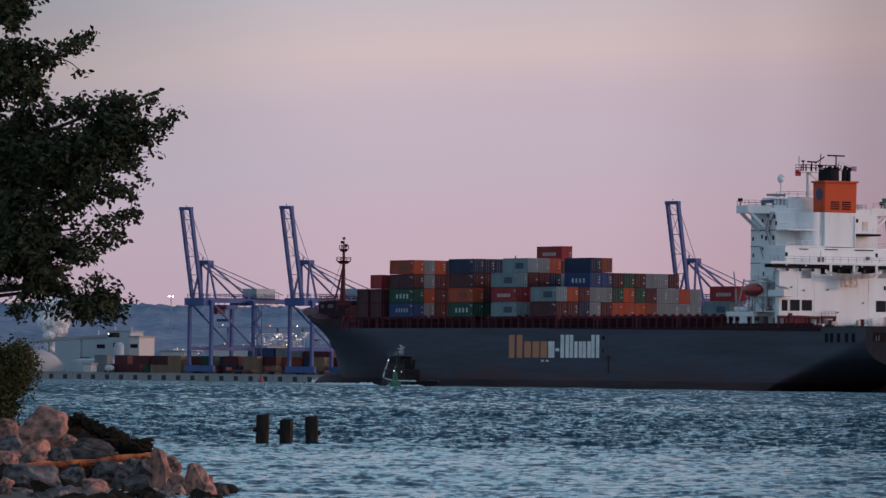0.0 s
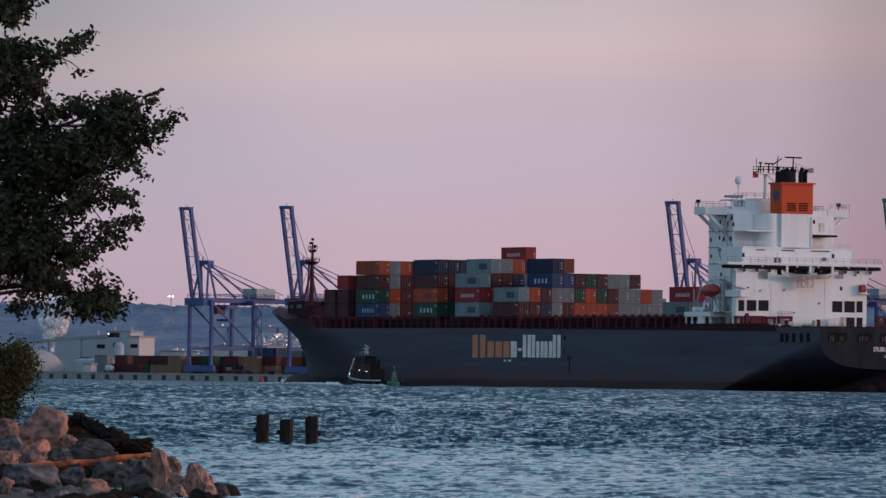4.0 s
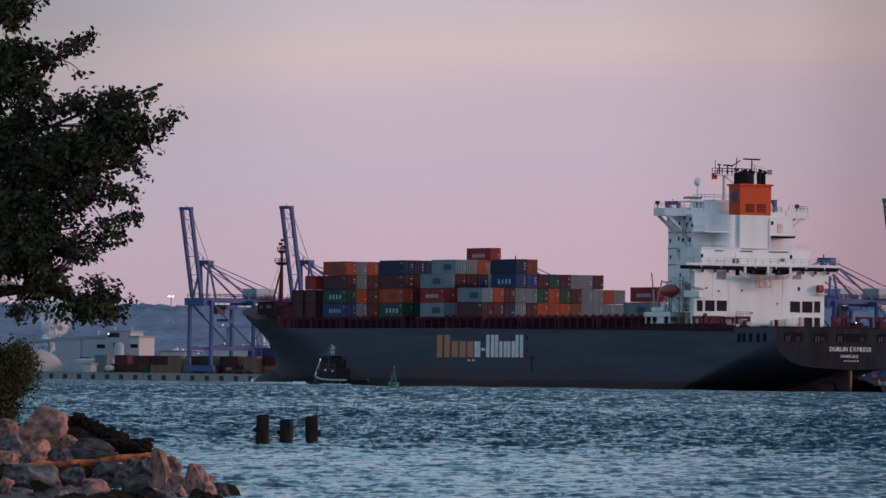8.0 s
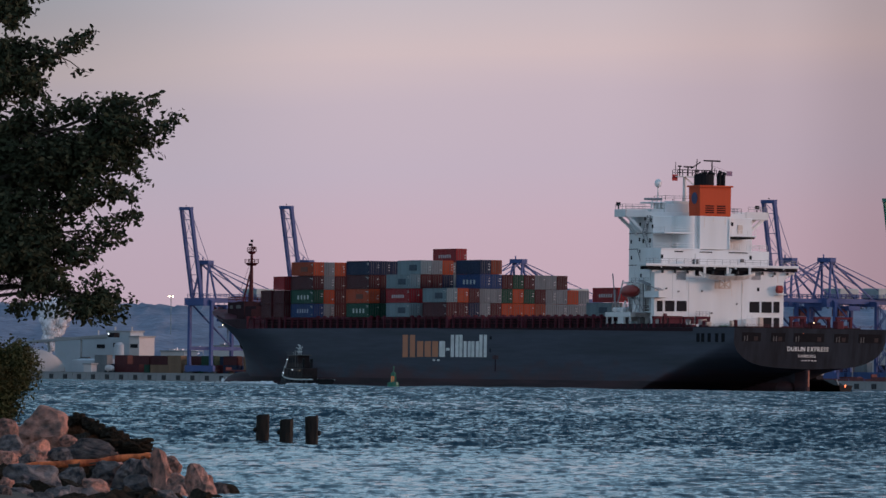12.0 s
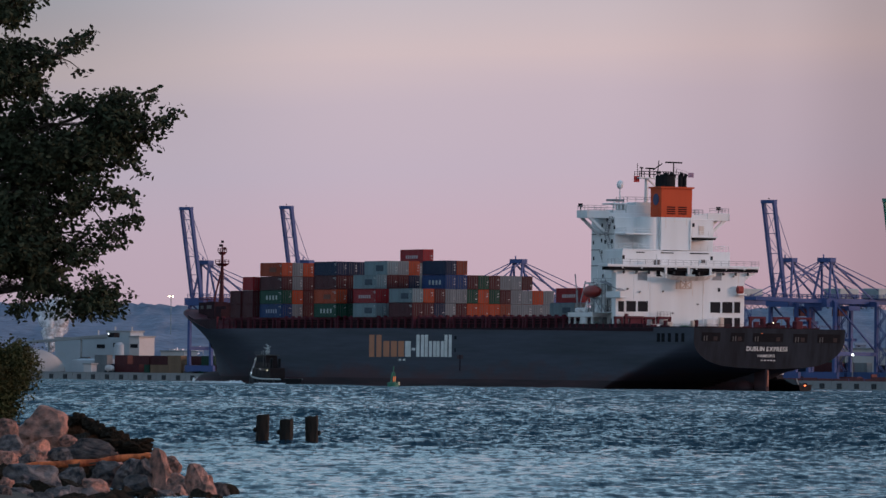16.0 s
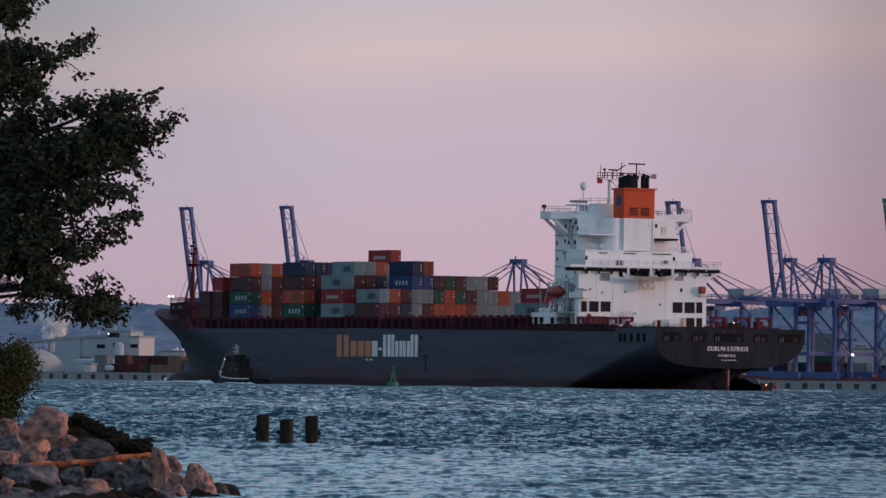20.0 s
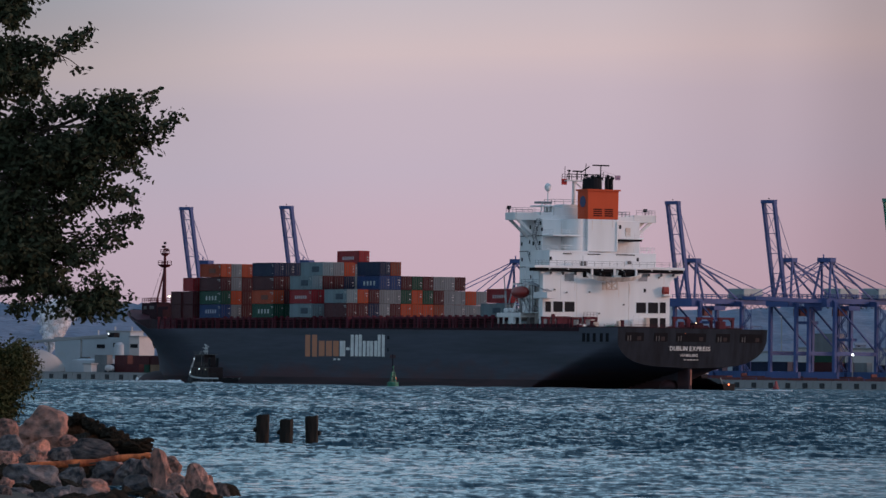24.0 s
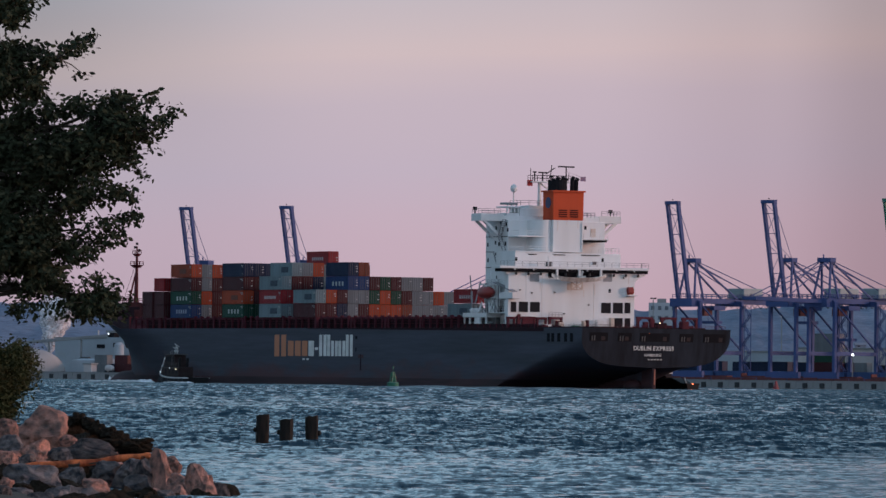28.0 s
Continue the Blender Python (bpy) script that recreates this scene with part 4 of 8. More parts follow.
def work_boat():
    """White open boat slung under the boat deck on the aft wall."""
    b = bmesh.new()
    keel = []
    for i in range(13):
        k = i / 12 * 2 - 1
        w = 1.0 * max(0.08, 1 - abs(k) ** 3)
        zk = 23.05 + 1.1 * abs(k) ** 3.5
        p = 0.6 + k * 6.7
        top = 0.95 - 0.25 * abs(k) ** 3
        keel.append([b.verts.new((AFT - 2.3 + w, p, zk + top)), b.verts.new((AFT - 2.3, p, zk)), b.verts.new((AFT - 2.3 - w, p, zk + top)), b.verts.new((AFT - 2.3, p, zk + top + 0.05))])
    for a, c in zip(keel, keel[1:]):
        for i in range(4):
            j = (i + 1) % 4
            b.faces.new((a[i], c[i], c[j], a[j]))
    b.faces.new(keel[0])
    b.faces.new(keel[-1][::-1])
    boat = part("work_boat", b, M_CREAM, SHIP, "weathered cream-white boat slung below the deck edge")
    for p in (-4.8, 0.5, 6.0):
        bm = bmesh.new()
        beam(bm, (AFT - 2.3, p, 23.6), (AFT - 2.3, p, 25.9), 0.4)
        part("boat_davit", bm, M_WHITE, boat)
    bm = bmesh.new()
    for a, c in (((2.2, 23.0), (-0.4, 21.4)), ((-0.4, 23.0), (2.2, 21.4)), ((2.2, 23.0), (2.2, 21.4)), ((-0.4, 23.0), (-0.4, 21.4)), ((2.2, 21.4), (-0.4, 21.4)), ((0.9, 23.0), (0.9, 21.4))):
        beam(bm, (AFT - 1.9, a[0], a[1]), (AFT - 1.9, c[0], c[1]), 0.22)
    part("rusty_ladder_frame", bm, M_RUSTW, boat)
    bm = bmesh.new()
    beam(bm, (AFT - 2.3, 0.3, 24.0), (AFT - 2.3, -0.2, 25.5), 0.5)
    box(bm, AFT - 2.7, AFT - 1.9, -0.9, 0.9, 23.7, 24.4)
    part("boat_engine", bm, M_MACH, boat)


work_boat()


def lifeboat(side):
    bm = bmesh.new()
    rings = []
    for i in range(11):
        k = i / 10 * 2 - 1
        r = max(0.12, (1 - abs(k) ** 2.6)) ** 0.6
        rings.append([bm.verts.new((-106.8 + k * 3.6, side * 16.0 + math.cos(a) * 1.3 * r, 20.6 + math.sin(a) * 1.35 * r)) for a in [2 * math.pi * j / 12 for j in range(12)]])
    for a, c in zip(rings, rings[1:]):
        for j in range(12):
            bm.faces.new((a[j], c[j], c[(j + 1) % 12], a[(j + 1) % 12]))
    bm.faces.new(rings[0])
    bm.faces.new(rings[-1][::-1])
    boat = part("lifeboat", bm, M_BOATO, SHIP, "red-orange enclosed lifeboat in its davits", smooth=True)
    for s in (-104.4, -109.6):
        bm = bmesh.new()
        beam(bm, (s, side * 14.6, 16.2), (s, side * 15.4, 22.6), 0.4)
        beam(bm, (s, side * 15.4, 22.4), (s, side * 16.6, 22.4), 0.35)
        beam(bm, (s, side * 16.6, 16.2), (s + 1.2, side * 15.2, 18.6), 0.3)
        part("lifeboat_davit", bm, M_WHITE, boat)


lifeboat(1)
lifeboat(-1)
for s, a, b in ((-98.6, (20.0, 15.2), (24.4, 14.6)), (-97.0, (17.0, 13.4), (23.0, 11.2))):
    bm = bmesh.new()
    beam(bm, (s, a[1], 16.0), (s + 0.4, a[1], a[0] + 1.0), 0.42, n=8)
    beam(bm, (s + 0.6, a[1], a[0] + 1.2), (s + 2.4, b[1], b[0]), 0.22)
    part("provision_crane", bm, M_GREYW, SHIP, "small grey provision crane")
for s0, s1, z in ((-110.8, -107.0, 19.4), (-112.4, -107.0, 22.1), (-106.4, -104.4, 17.8)):
    slab("side_platform", s0, s1, 12.0, 16.0, z, z + 0.2)
    bm = bmesh.new()
    rail(bm, [(s0, 12.2, z + 0.2), (s0, 15.9, z + 0.2), (s1, 15.9, z + 0.2)])
    for p in (12.6, 15.8):
        beam(bm, (s0 + 0.2, p, 16.2), (s0 + 0.2, p, z), 0.16)
        beam(bm, (s1 - 0.2, p, 16.2), (s1 - 0.2, p, z), 0.16)
    beam(bm, (s0 + 0.2, 15.8, 16.2), (s1 - 0.2, 15.8, z), 0.12)
    part("platform_railing", bm, M_GREYW, SHIP)
for s in (-99.0, -101.5, -104.0):
    slab("life_raft_canister", s - 0.7, s + 0.7, 14.6, 15.8, 16.25, 17.2, M_WHITE, bev=0.25)
slab("side_screen", -103.4, -101.4, 15.7, 15.9, 12.8, 15.2)
bm = bmesh.new()
beam(bm, (AFT - 0.6, -13.6, 21.4), (AFT - 0.6, -12.4, 21.4), 1.2, 1.6, 8)
part("life_raft", bm, M_BOATO, SHIP, "orange raft cradle on the aft wall")
# brackets that flare out to the boat deck at the wall's ends
for p_, d_ in ((-14.4, -2.6), (15.4, 1.9)):
    bm = bmesh.new()
    for k in range(5):
        q0, q1 = k / 5, (k + 1) / 5
        x0_, x1_ = sorted((p_, p_ + d_ * q1 ** 2))
        if x1_ - x0_ > 0.02:
            box(bm, AFT, AFT + 1.4, x0_, x1_, 23.0 + 2.0 * q0, 23.0 + 2.0 * q1)
    part("flared_bracket", bm, M_WHITE, SHIP)
for p_ in range(-15, 17, 3):
    slab("deck_bracket", AFT - 0.8, AFT, p_ - 0.08, p_ + 0.08, 24.4, 25.0, M_DIMW, bev=0)
slab("raft_bracket", AFT - 1.2, AFT, -14.4, -12.2, 20.2, 20.45)

# aft deck: red portal frames, bollards, lights
bm = bmesh.new()
for y in (-1.6, 1.6):
    box(bm, -0.3, 0.3, y - 0.25, y + 0.25, 0, 2.3)
    beam(bm, (0, y, 1.3), (0, y * 0.45, 2.3), 0.22)
box(bm, -0.32, 0.32, -1.95, 1.95, 2.15, 2.6)
box(bm, -0.2, 0.2, -0.9, 0.5, 0.0, 0.8)
FRAME = mesh_of("stacking_frame", bm, M_DECKRED)
for s in (-150.0,):
    for p in (0.1, -5.7, -10.9):
        ob = part("stacking_frame", FRAME, None, SHIP)
        ob.matrix_basis = pose(s, p, 12.8)
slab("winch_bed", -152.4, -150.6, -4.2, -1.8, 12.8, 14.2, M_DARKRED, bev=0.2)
slab("winch_bed", -152.4, -150.6, -9.6, -7.9, 12.8, 14.6, M_DECKRED, bev=0.2)
for s0, s1 in ((-137.5, -125.5), (-151.5, -139.5)):
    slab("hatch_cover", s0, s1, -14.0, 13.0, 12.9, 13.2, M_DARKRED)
for p0, p1, top in ((15.5, 17.5, 15.3), (10.6, 15.1, 15.4), (7.8, 10.3, 15.3), (3.95, 7.3, 15.4)):
    for p in (p0, p1 - 0.5):
        slab("mooring_gantry_post", -119.9, -119.3, p, p + 0.5, 12.8, top, M_DECKRED)
    slab("mooring_gantry", -120.0, -119.2, p0, p1, top - 0.55, top, M_DECKRED)
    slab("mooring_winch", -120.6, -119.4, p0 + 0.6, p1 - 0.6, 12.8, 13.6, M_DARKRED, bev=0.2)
for p0, p1, z0, z1 in ((11.2, 13.8, 13.4, 14.9), (14.2, 15.0, 12.8, 15.9), (4.5, 5.6, 13.4, 14.6)):
    slab("gantry_brace", -119.8, -119.4, p0, p1, z0, z1, M_DECKRED)
bm = bmesh.new()
rail(bm, [(-119.6, 7.2, 15.4), (-119.6, 4.0, 15.4)], 1.0, 0.8, 0.07)
part("gantry_railing", bm, M_GREYW, SHIP)
slab("deck_crate", -122.2, -121.0, 0.9, 2.6, 12.8, 13.6, M_GREEN)
slab("deck_crate", -122.2, -121.0, 2.8, 4.4, 12.8, 13.4, M_SHED)
bm = bmesh.new()
beam(bm, (-121.5, -0.3, 12.8), (-121.5, -0.3, 14.6), 0.9, n=12)
part("deck_drum", bm, M_RUSTW, SHIP, "pale rusty drum on the aft deck")
bm = bmesh.new()
beam(bm, (-121.5, -1.2, 12.8), (-121.5, -1.2, 14.8), 0.9, n=12)
part("deck_drum", bm, M_DECKRED, SHIP)
bm = bmesh.new()
for z in (13.2, 13.9, 14.6, 15.2):
    beam(bm, (-121.5, -2.8, z), (-121.5, -6.5, z), 0.12)
for p in (-2.8, -4.0, -5.2, -6.5):
    beam(bm, (-121.5, p, 12.8), (-121.5, p, 15.2), 0.1)
beam(bm, (-121.5, -4.0, 15.2), (-121.5, -4.0, 15.9), 0.1)
beam(bm, (-121.5, -5.2, 15.2), (-121.5, -5.2, 15.9), 0.1)
beam(bm, (-121.5, -4.0, 15.9), (-121.5, -5.2, 15.9), 0.1)
part("pipe_rack", bm, M_WHITE, SHIP, "white pipe rack on the aft deck")
for p, h in ((-13.2, 14.6), (-14.8, 15.2), (-16.0, 14.2), (-10.6, 13.6), (11.5, 13.6)):
    slab("deck_fitting", -126.5, -125.5, p - 0.5, p + 0.5, 12.8, h, M_DECKRED)
bm = bmesh.new()
rail(bm, [(-154.8, -17.0, 12.9), (-154.8, 17.0, 12.9), (-121, 17.2, 12.9)], 0.7, 2.4, 0.05)
part("stern_railing", bm, M_DECKRED, SHIP)
for side in (1, -1):
    # red-brown strip widening towards the stern, lowering the deck edge to fit the camera's view
    bm = bmesh.new()
    rim = []
    for k in range(29):
        s_ = -20.0 - 4.2 * k
        low_ = 12.78 - 0.70 * k / 28
        rim.append([bm.verts.new((s_, side * (half_breadth(s_, z_) + 0.05), z_)) for z_ in (low_, 12.88)] + [bm.verts.new((s_, side * (half_breadth(s_, 12.8) - 0.2), 12.88))])
    for a, b in zip(rim, rim[1:]):
        bm.faces.new((a[0], b[0], b[1], a[1]))
        bm.faces.new((a[1], b[1], b[2], a[2]))
    part("margin_strake", bm, M_DARKRED, SHIP, "dull red-brown strake along the deck edge")
slab("side_bulwark", -133.0, -92.0, 16.9, 17.05, 12.8, 13.75, M_DARKRED, bev=0.03)
for s_ in range(-132, -92, 3):
    slab("bulwark_stay", s_ - 0.1, s_ + 0.1, 17.05, 17.2, 12.8, 13.85, M_DECKRED, bev=0)
slab("aft_bulwark", -121.2, -121.0, -15.6, 16.9, 12.8, 13.3, M_DARKRED, bev=0.03)
for p, z, s in ((-1.5, 14.1, -154.0), (1.9, 11.9, -155.35)):
    k = 0.06 if z > 13 else 0.04
    slab("deck_light", s - k, s + k, p - k, p + k, z - k, z + k, M_BRIGHT if z > 13 else M_REDLIGHT, bev=0)

# transom: mooring openings, name, port of registry
for p0, p1 in ((11.7, 16.1), (6.0, 9.3), (-3.2, 4.0), (-9.0, -5.6), (-16.8, -11.4)):
    o = raked(slab("mooring_opening", STERN - 0.05, STERN + 0.4, p0, p1, 10.1, 11.9, M_DARK, bev=0))
    raked(slab("mooring_drum", STERN - 0.07, STERN + 0.1, p0 + 0.6, p0 + 1.7, 10.2, 11.2, mat("dark_drum_steel", (0.022, 0.010, 0.011), 0.8), o, bev=0.1))
    raked(slab("roller_fairlead", STERN - 0.12, STERN + 0.1, p1 - 1.3, p1 - 1.1, 10.2, 11.3, M_DIMW, o, bev=0))
    raked(slab("roller_fairlead", STERN - 0.12, STERN + 0.1, p1 - 0.7, p1 - 0.5, 10.2, 11.2, M_DIMW, o, bev=0))
for i, s in enumerate((-150.5, -147.8, -144.6, -141.8, -139.8)):
    slab("side_fairlead", s - 0.7, s + 0.6, half_breadth(s, 10.8) - 0.25, half_breadth(s, 10.8) + 0.06, 9.9, 11.7, M_DARK, bev=0)


def lettering(words, size, p_left, z, width):
    """Raised capitals across the transom, each letter a part."""
    glyphs, at = [], 0.0
    for ch in words:
        if ch == " ":
            at += size * 0.34
            continue
        cu = bpy.data.curves.new("lettering", "FONT")
        cu.body, cu.size, cu.extrude, cu.offset = ch, size, 0.02, 0.03 if size > 1 else 0.006
        tmp = new("lettering_source", cu)
        bpy.context.view_layer.update()
        me = bpy.data.meshes.new_from_object(tmp.evaluated_get(bpy.context.evaluated_depsgraph_get()))
        bpy.data.objects.remove(tmp)
        me.materials.clear()
        me.materials.append(M_MARKW)
        xs = [v.co.x for v in me.vertices]
        me.transform(Matrix.Translation((at - min(xs), 0, 0)))
        at += max(xs) - min(xs) + size * 0.12
        glyphs.append(me)
    k = width / (at - size * 0.12)
    for me in glyphs:
        me.transform(Matrix.Diagonal((k, 1, 1, 1)))
        for v in me.vertices:
            v.co.z -= rake(z + v.co.y)
        ob = part("name_letter", me, None, SHIP)
        ob.matrix_basis = Matrix.Translation((STERN - 0.05, p_left, z)) @ Euler((radians(90), 0, radians(-90))).to_matrix().to_4x4()


lettering("DUBLIN EXPRESS", 1.25, 5.3, 8.25, 9.7)
lettering("HAMBURG", 0.85, 2.6, 6.95, 4.1)
for k in range(5):
    raked(slab("small_marking", STERN - 0.04, STERN + 0.02, 1.7 - 0.75 * k - 0.42, 1.7 - 0.75 * k, 6.2, 6.4, M_MARKW, bev=0))

# company marking on the side: a row of plain upright bars, orange then white
for s0, s1, z0, z1, m in ((-2.8, -9.0, 6.4, 11.4, M_MARKO),
                           (-10.0, -13.0, 6.5, 10.0, M_MARKO),
                           (-13.8, -16.8, 6.5, 10.0, M_MARKO),
                           (-17.5, -20.4, 6.5, 10.0, M_MARKO),
                           (-21.0, -23.8, 6.5, 10.0, M_MARKW),
                           (-24.3, -26.0, 7.9, 8.5, M_MARKW),
                           (-26.6, -30.4, 6.5, 11.4, M_MARKW),
                           (-30.8, -32.3, 6.5, 11.4, M_MARKW),
                           (-32.9, -36.3, 6.5, 10.0, M_MARKW),
                           (-36.6, -40.2, 6.5, 10.0, M_MARKW),
                           (-40.5, -44.0, 6.5, 11.4, M_MARKW)):
    w_ = s0 - s1
    for a_, b_ in ((s0, s0 - 0.41 * w_), (s1 + 0.41 * w_, s1)) if w_ > 3.0 and z1 - z0 > 2 else ((s0, s1),):
        slab("company_marking", b_, a_, BEAM - 0.02, BEAM + 0.04, z0, z1, m, bev=0)
for s in (-18.4, -20.6):
    slab("draught_marking", s - 0.6, s + 0.6, BEAM - 0.02, BEAM + 0.035, 5.6, 6.0, M_MARKW, bev=0)
for s0, s1, z0, z1, m in ((-48.4, -47.9, 3.4, 7.0, M_DARKRED), (-49.6, -46.8, 6.1, 6.9, M_BOOT), (-46.3, -45.3, 10.4, 11.1, M_SOOT), (-45.9, -45.4, 7.6, 8.4, M_SOOT)):
    slab("rust_patch", s0, s1, BEAM - 0.02, BEAM + 0.03, z0, z1, m, bev=0)
# rudder and stern post
slab("rudder", -154.5, -149.5, -0.45, 0.45, -3.0, 4.4, M_BOOT, bev=0.2)
slab("draught_scale", -154.75, -154.5, -0.13, 0.13, 0.9, 4.2, mat("pale_red_scale", (0.4, 0.13, 0.08)), bev=0)
bm = bmesh.new()
bmesh.ops.create_uvsphere(bm, u_segments=14, v_segments=8, radius=1.7, matrix=Matrix.Translation((-147, 1.2, 0.4)) @ Matrix.Diagonal((1.6, 1, 1, 1)))
part("propeller_boss", bm, M_BOOT, SHIP, smooth=True)
# anchor
bm = bmesh.new()
hb_ = half_breadth(111.0, 9.6)
beam(bm, (111, hb_ + 0.1, 10.6), (111.4, half_breadth(111.4, 8.6) + 0.1, 8.6), 0.5)
beam(bm, (112.3, half_breadth(112.3, 8.5) + 0.12, 8.5), (110.5, half_breadth(110.5, 8.5) + 0.12, 8.5), 0.45)
part("anchor", bm, M_DARK, SHIP)

# ---- containers ----
M_LOCKBAR = mat("dull_galvanised_bar", (0.10, 0.095, 0.095), 0.5, metal=0.3, vary=0.3)
PAINT = {"m": ("maroon", (0.064, 0.0128, 0.01664)), "u": ("bright blue", (0.0576, 0.1088, 0.2688)), "t": ("tan", (0.20, 0.125, 0.08)), "r": ("red", (0.2688, 0.01792, 0.02304)), "o": ("orange", (0.34, 0.052, 0.019)), "d": ("dark orange", (0.192, 0.04096, 0.02048)),
         "g": ("grey", (0.1664, 0.1792, 0.192)), "p": ("pale blue-grey", (0.16, 0.2112, 0.2304)), "b": ("blue", (0.01792, 0.04352, 0.128)), "n": ("navy", (0.01024, 0.02048, 0.05376)), "e": ("green", (0.01024, 0.0512, 0.03328))}


def container_paint(key):
    name, c = PAINT[key]
    m = mat(name.replace(" ", "_").replace("-", "_") + "_container_paint", c, 0.55, vary=0.22, scale=0.5, fine=7, rand=0.25, streak=True, spec=0.2)
    if "ribs" not in m:
        # vertical corrugation as fine relief
        m["ribs"] = 1
        nt = m.node_tree
        b = nt.nodes["Principled BSDF"]
        co = nt.nodes.new("ShaderNodeTexCoord")
        wv = nt.nodes.new("ShaderNodeTexWave")
        wv.bands_direction = "X"
        wv.inputs["Scale"].default_value = 1.1
        nt.links.new(co.outputs["Object"], wv.inputs["Vector"])
        bp = nt.nodes.new("ShaderNodeBump")
        bp.inputs["Strength"].default_value, bp.inputs["Distance"].default_value = 0.8, 0.05
        nt.links.new(wv.outputs["Fac"], bp.inputs["Height"])
        nt.links.new(bp.outputs[0], b.inputs["Normal"])
    return m


KIT = {}


def container_meshes(key, length, tall, w=2.44):
    k = (key, length, w)
    if k in KIT:
        return KIT[k]
    m = container_paint(key)
    h = tall
    bm = bmesh.new()
    box(bm, 0.1, length - 0.04, 0.07, w - 0.07, 0.1, h - 0.06)
    shell = mesh_of("shell", bm, m)
    bm = bmesh.new()
    for x in (0.0, length - 0.16):
        for y in (0.0, w - 0.16):
            box(bm, x, x + 0.16, y, y + 0.16, 0, h)
    for y in (0.0, w - 0.12):
        box(bm, 0.1, length - 0.1, y, y + 0.12, 0.0, 0.16)
        box(bm, 0.1, length - 0.1, y, y + 0.12, h - 0.12, h)
    for x in (0.0, length - 0.12):
        box(bm, x, x + 0.12, 0.1, w - 0.1, 0.0, 0.16)
        box(bm, x, x + 0.12, 0.1, w - 0.1, h - 0.14, h)
    frame_mesh = mesh_of("corner_frame", bm, m)
    bm = bmesh.new()
    box(bm, 0.0, 0.07, 0.0, w / 2 - 0.17, 0.17, h - 0.16)
    door = mesh_of("door", bm, m)
    bm = bmesh.new()
    for y in (0.28, 0.82):
        beam(bm, (-0.04, y, 0.2), (-0.04, y, h - 0.2), 0.07)
    bars = mesh_of("locking_bar", bm, M_LOCKBAR)
    bm = bmesh.new()
    box(bm, 0.0, 0.02, 0.0, 0.5, 0.0, 0.5)
    plate = mesh_of("data_plate", bm, mat("grey_data_plate", (0.46, 0.45, 0.45), 0.6))
    KIT[k] = (shell, frame_mesh, door, plate, bars)
    return KIT[k]


CRNG = random.Random(7)
CODEBAR = mat("off_white_code_paint", (0.36, 0.35, 0.34), 0.6)


def container(key, s_front, row, layer, length=11.8, marks=None, pitch=2.75, tall=3.1):
    """A container whose aft end shows its doors. row counts from the port side, layer from the hatch."""
    shell, frame_mesh, door, plate, bars = container_meshes(key, length, tall, 2.64)
    base = Matrix.Translation((s_front - length, BEAM - 0.05 - pitch * row - 2.64, 15.45 + 3.2 * (layer - 1)))
    what = "%s steel shipping container stacked on the ship's deck" % PAINT[key][0]
    if length < 7:
        what = "short " + what
    c = thing("shipping_container", what, "container", group="containers on the ship")
    c.matrix_world = ship_pose(0) @ base
    part("shell", shell, None, c)
    part("corner_frame", frame_mesh, None, c)
    for y in (0.14, 1.34):
        d = part("door", door, None, c)
        d.matrix_basis = pose(-0.0, y, 0)
        part("locking_bar", bars, None, d)
        for z_ in (0.85, 1.5, 2.05):
            if y < 1 and CRNG.random() < 0.55:
                q = part("data_plate", plate, None, d)
                q.matrix_basis = Matrix.Translation((-0.05, 0.12, z_)) @ Matrix.Diagonal((1, 0.55 + 0.3 * CRNG.random(), 0.5, 1))
    if row < 1 and length > 7:
        # code bars near the aft upper corner of the side
        for i, (w_, z_) in enumerate(((1.5, 2.45), (0.9, 2.15), (0.5, 0.5))):
            bm = bmesh.new()
            box(bm, 0.5, 0.5 + w_ * CRNG.uniform(0.6, 1.0), 2.56, 2.63, z_, z_ + 0.17)
            part("code_marking", bm, CODEBAR, c)
    if marks:
        colour, x0, x1, z0, z1, n = marks
        step = (x1 - x0) / n
        for i in range(n):
            bm = bmesh.new()
            box(bm, x0 + i * step, x0 + i * step + step * (0.62 if n in (1, 6) else 0.42), 2.56, 2.632, z0, z1)
            part("side_marking", bm, colour, c)
    ABOARD.append((c, base))
    return c


M_NAVYMARK = mat("dark_blue_marking", (0.035, 0.055, 0.085), 0.6, vary=0.5, scale=1.5)
PALE = (M_NAVYMARK, 2.2, 8.2, 0.8, 2.1, 1)
WORD = (mat("dull_white_marking", (0.42, 0.36, 0.36), 0.6), 3.0, 9.4, 1.0, 1.75, 6)
DIM = (mat("faded_marking", (0.34, 0.36, 0.42), 0.6), 2.8, 9.2, 1.0, 1.9, 5)
BROWN = (mat("brown_marking", (0.14, 0.034, 0.016), 0.6), 3.2, 9.0, 0.9, 2.0, 1)
WHITES = (mat("pale_marking", (0.42, 0.46, 0.44), 0.6), 2.6, 9.4, 0.9, 1.9, 4)
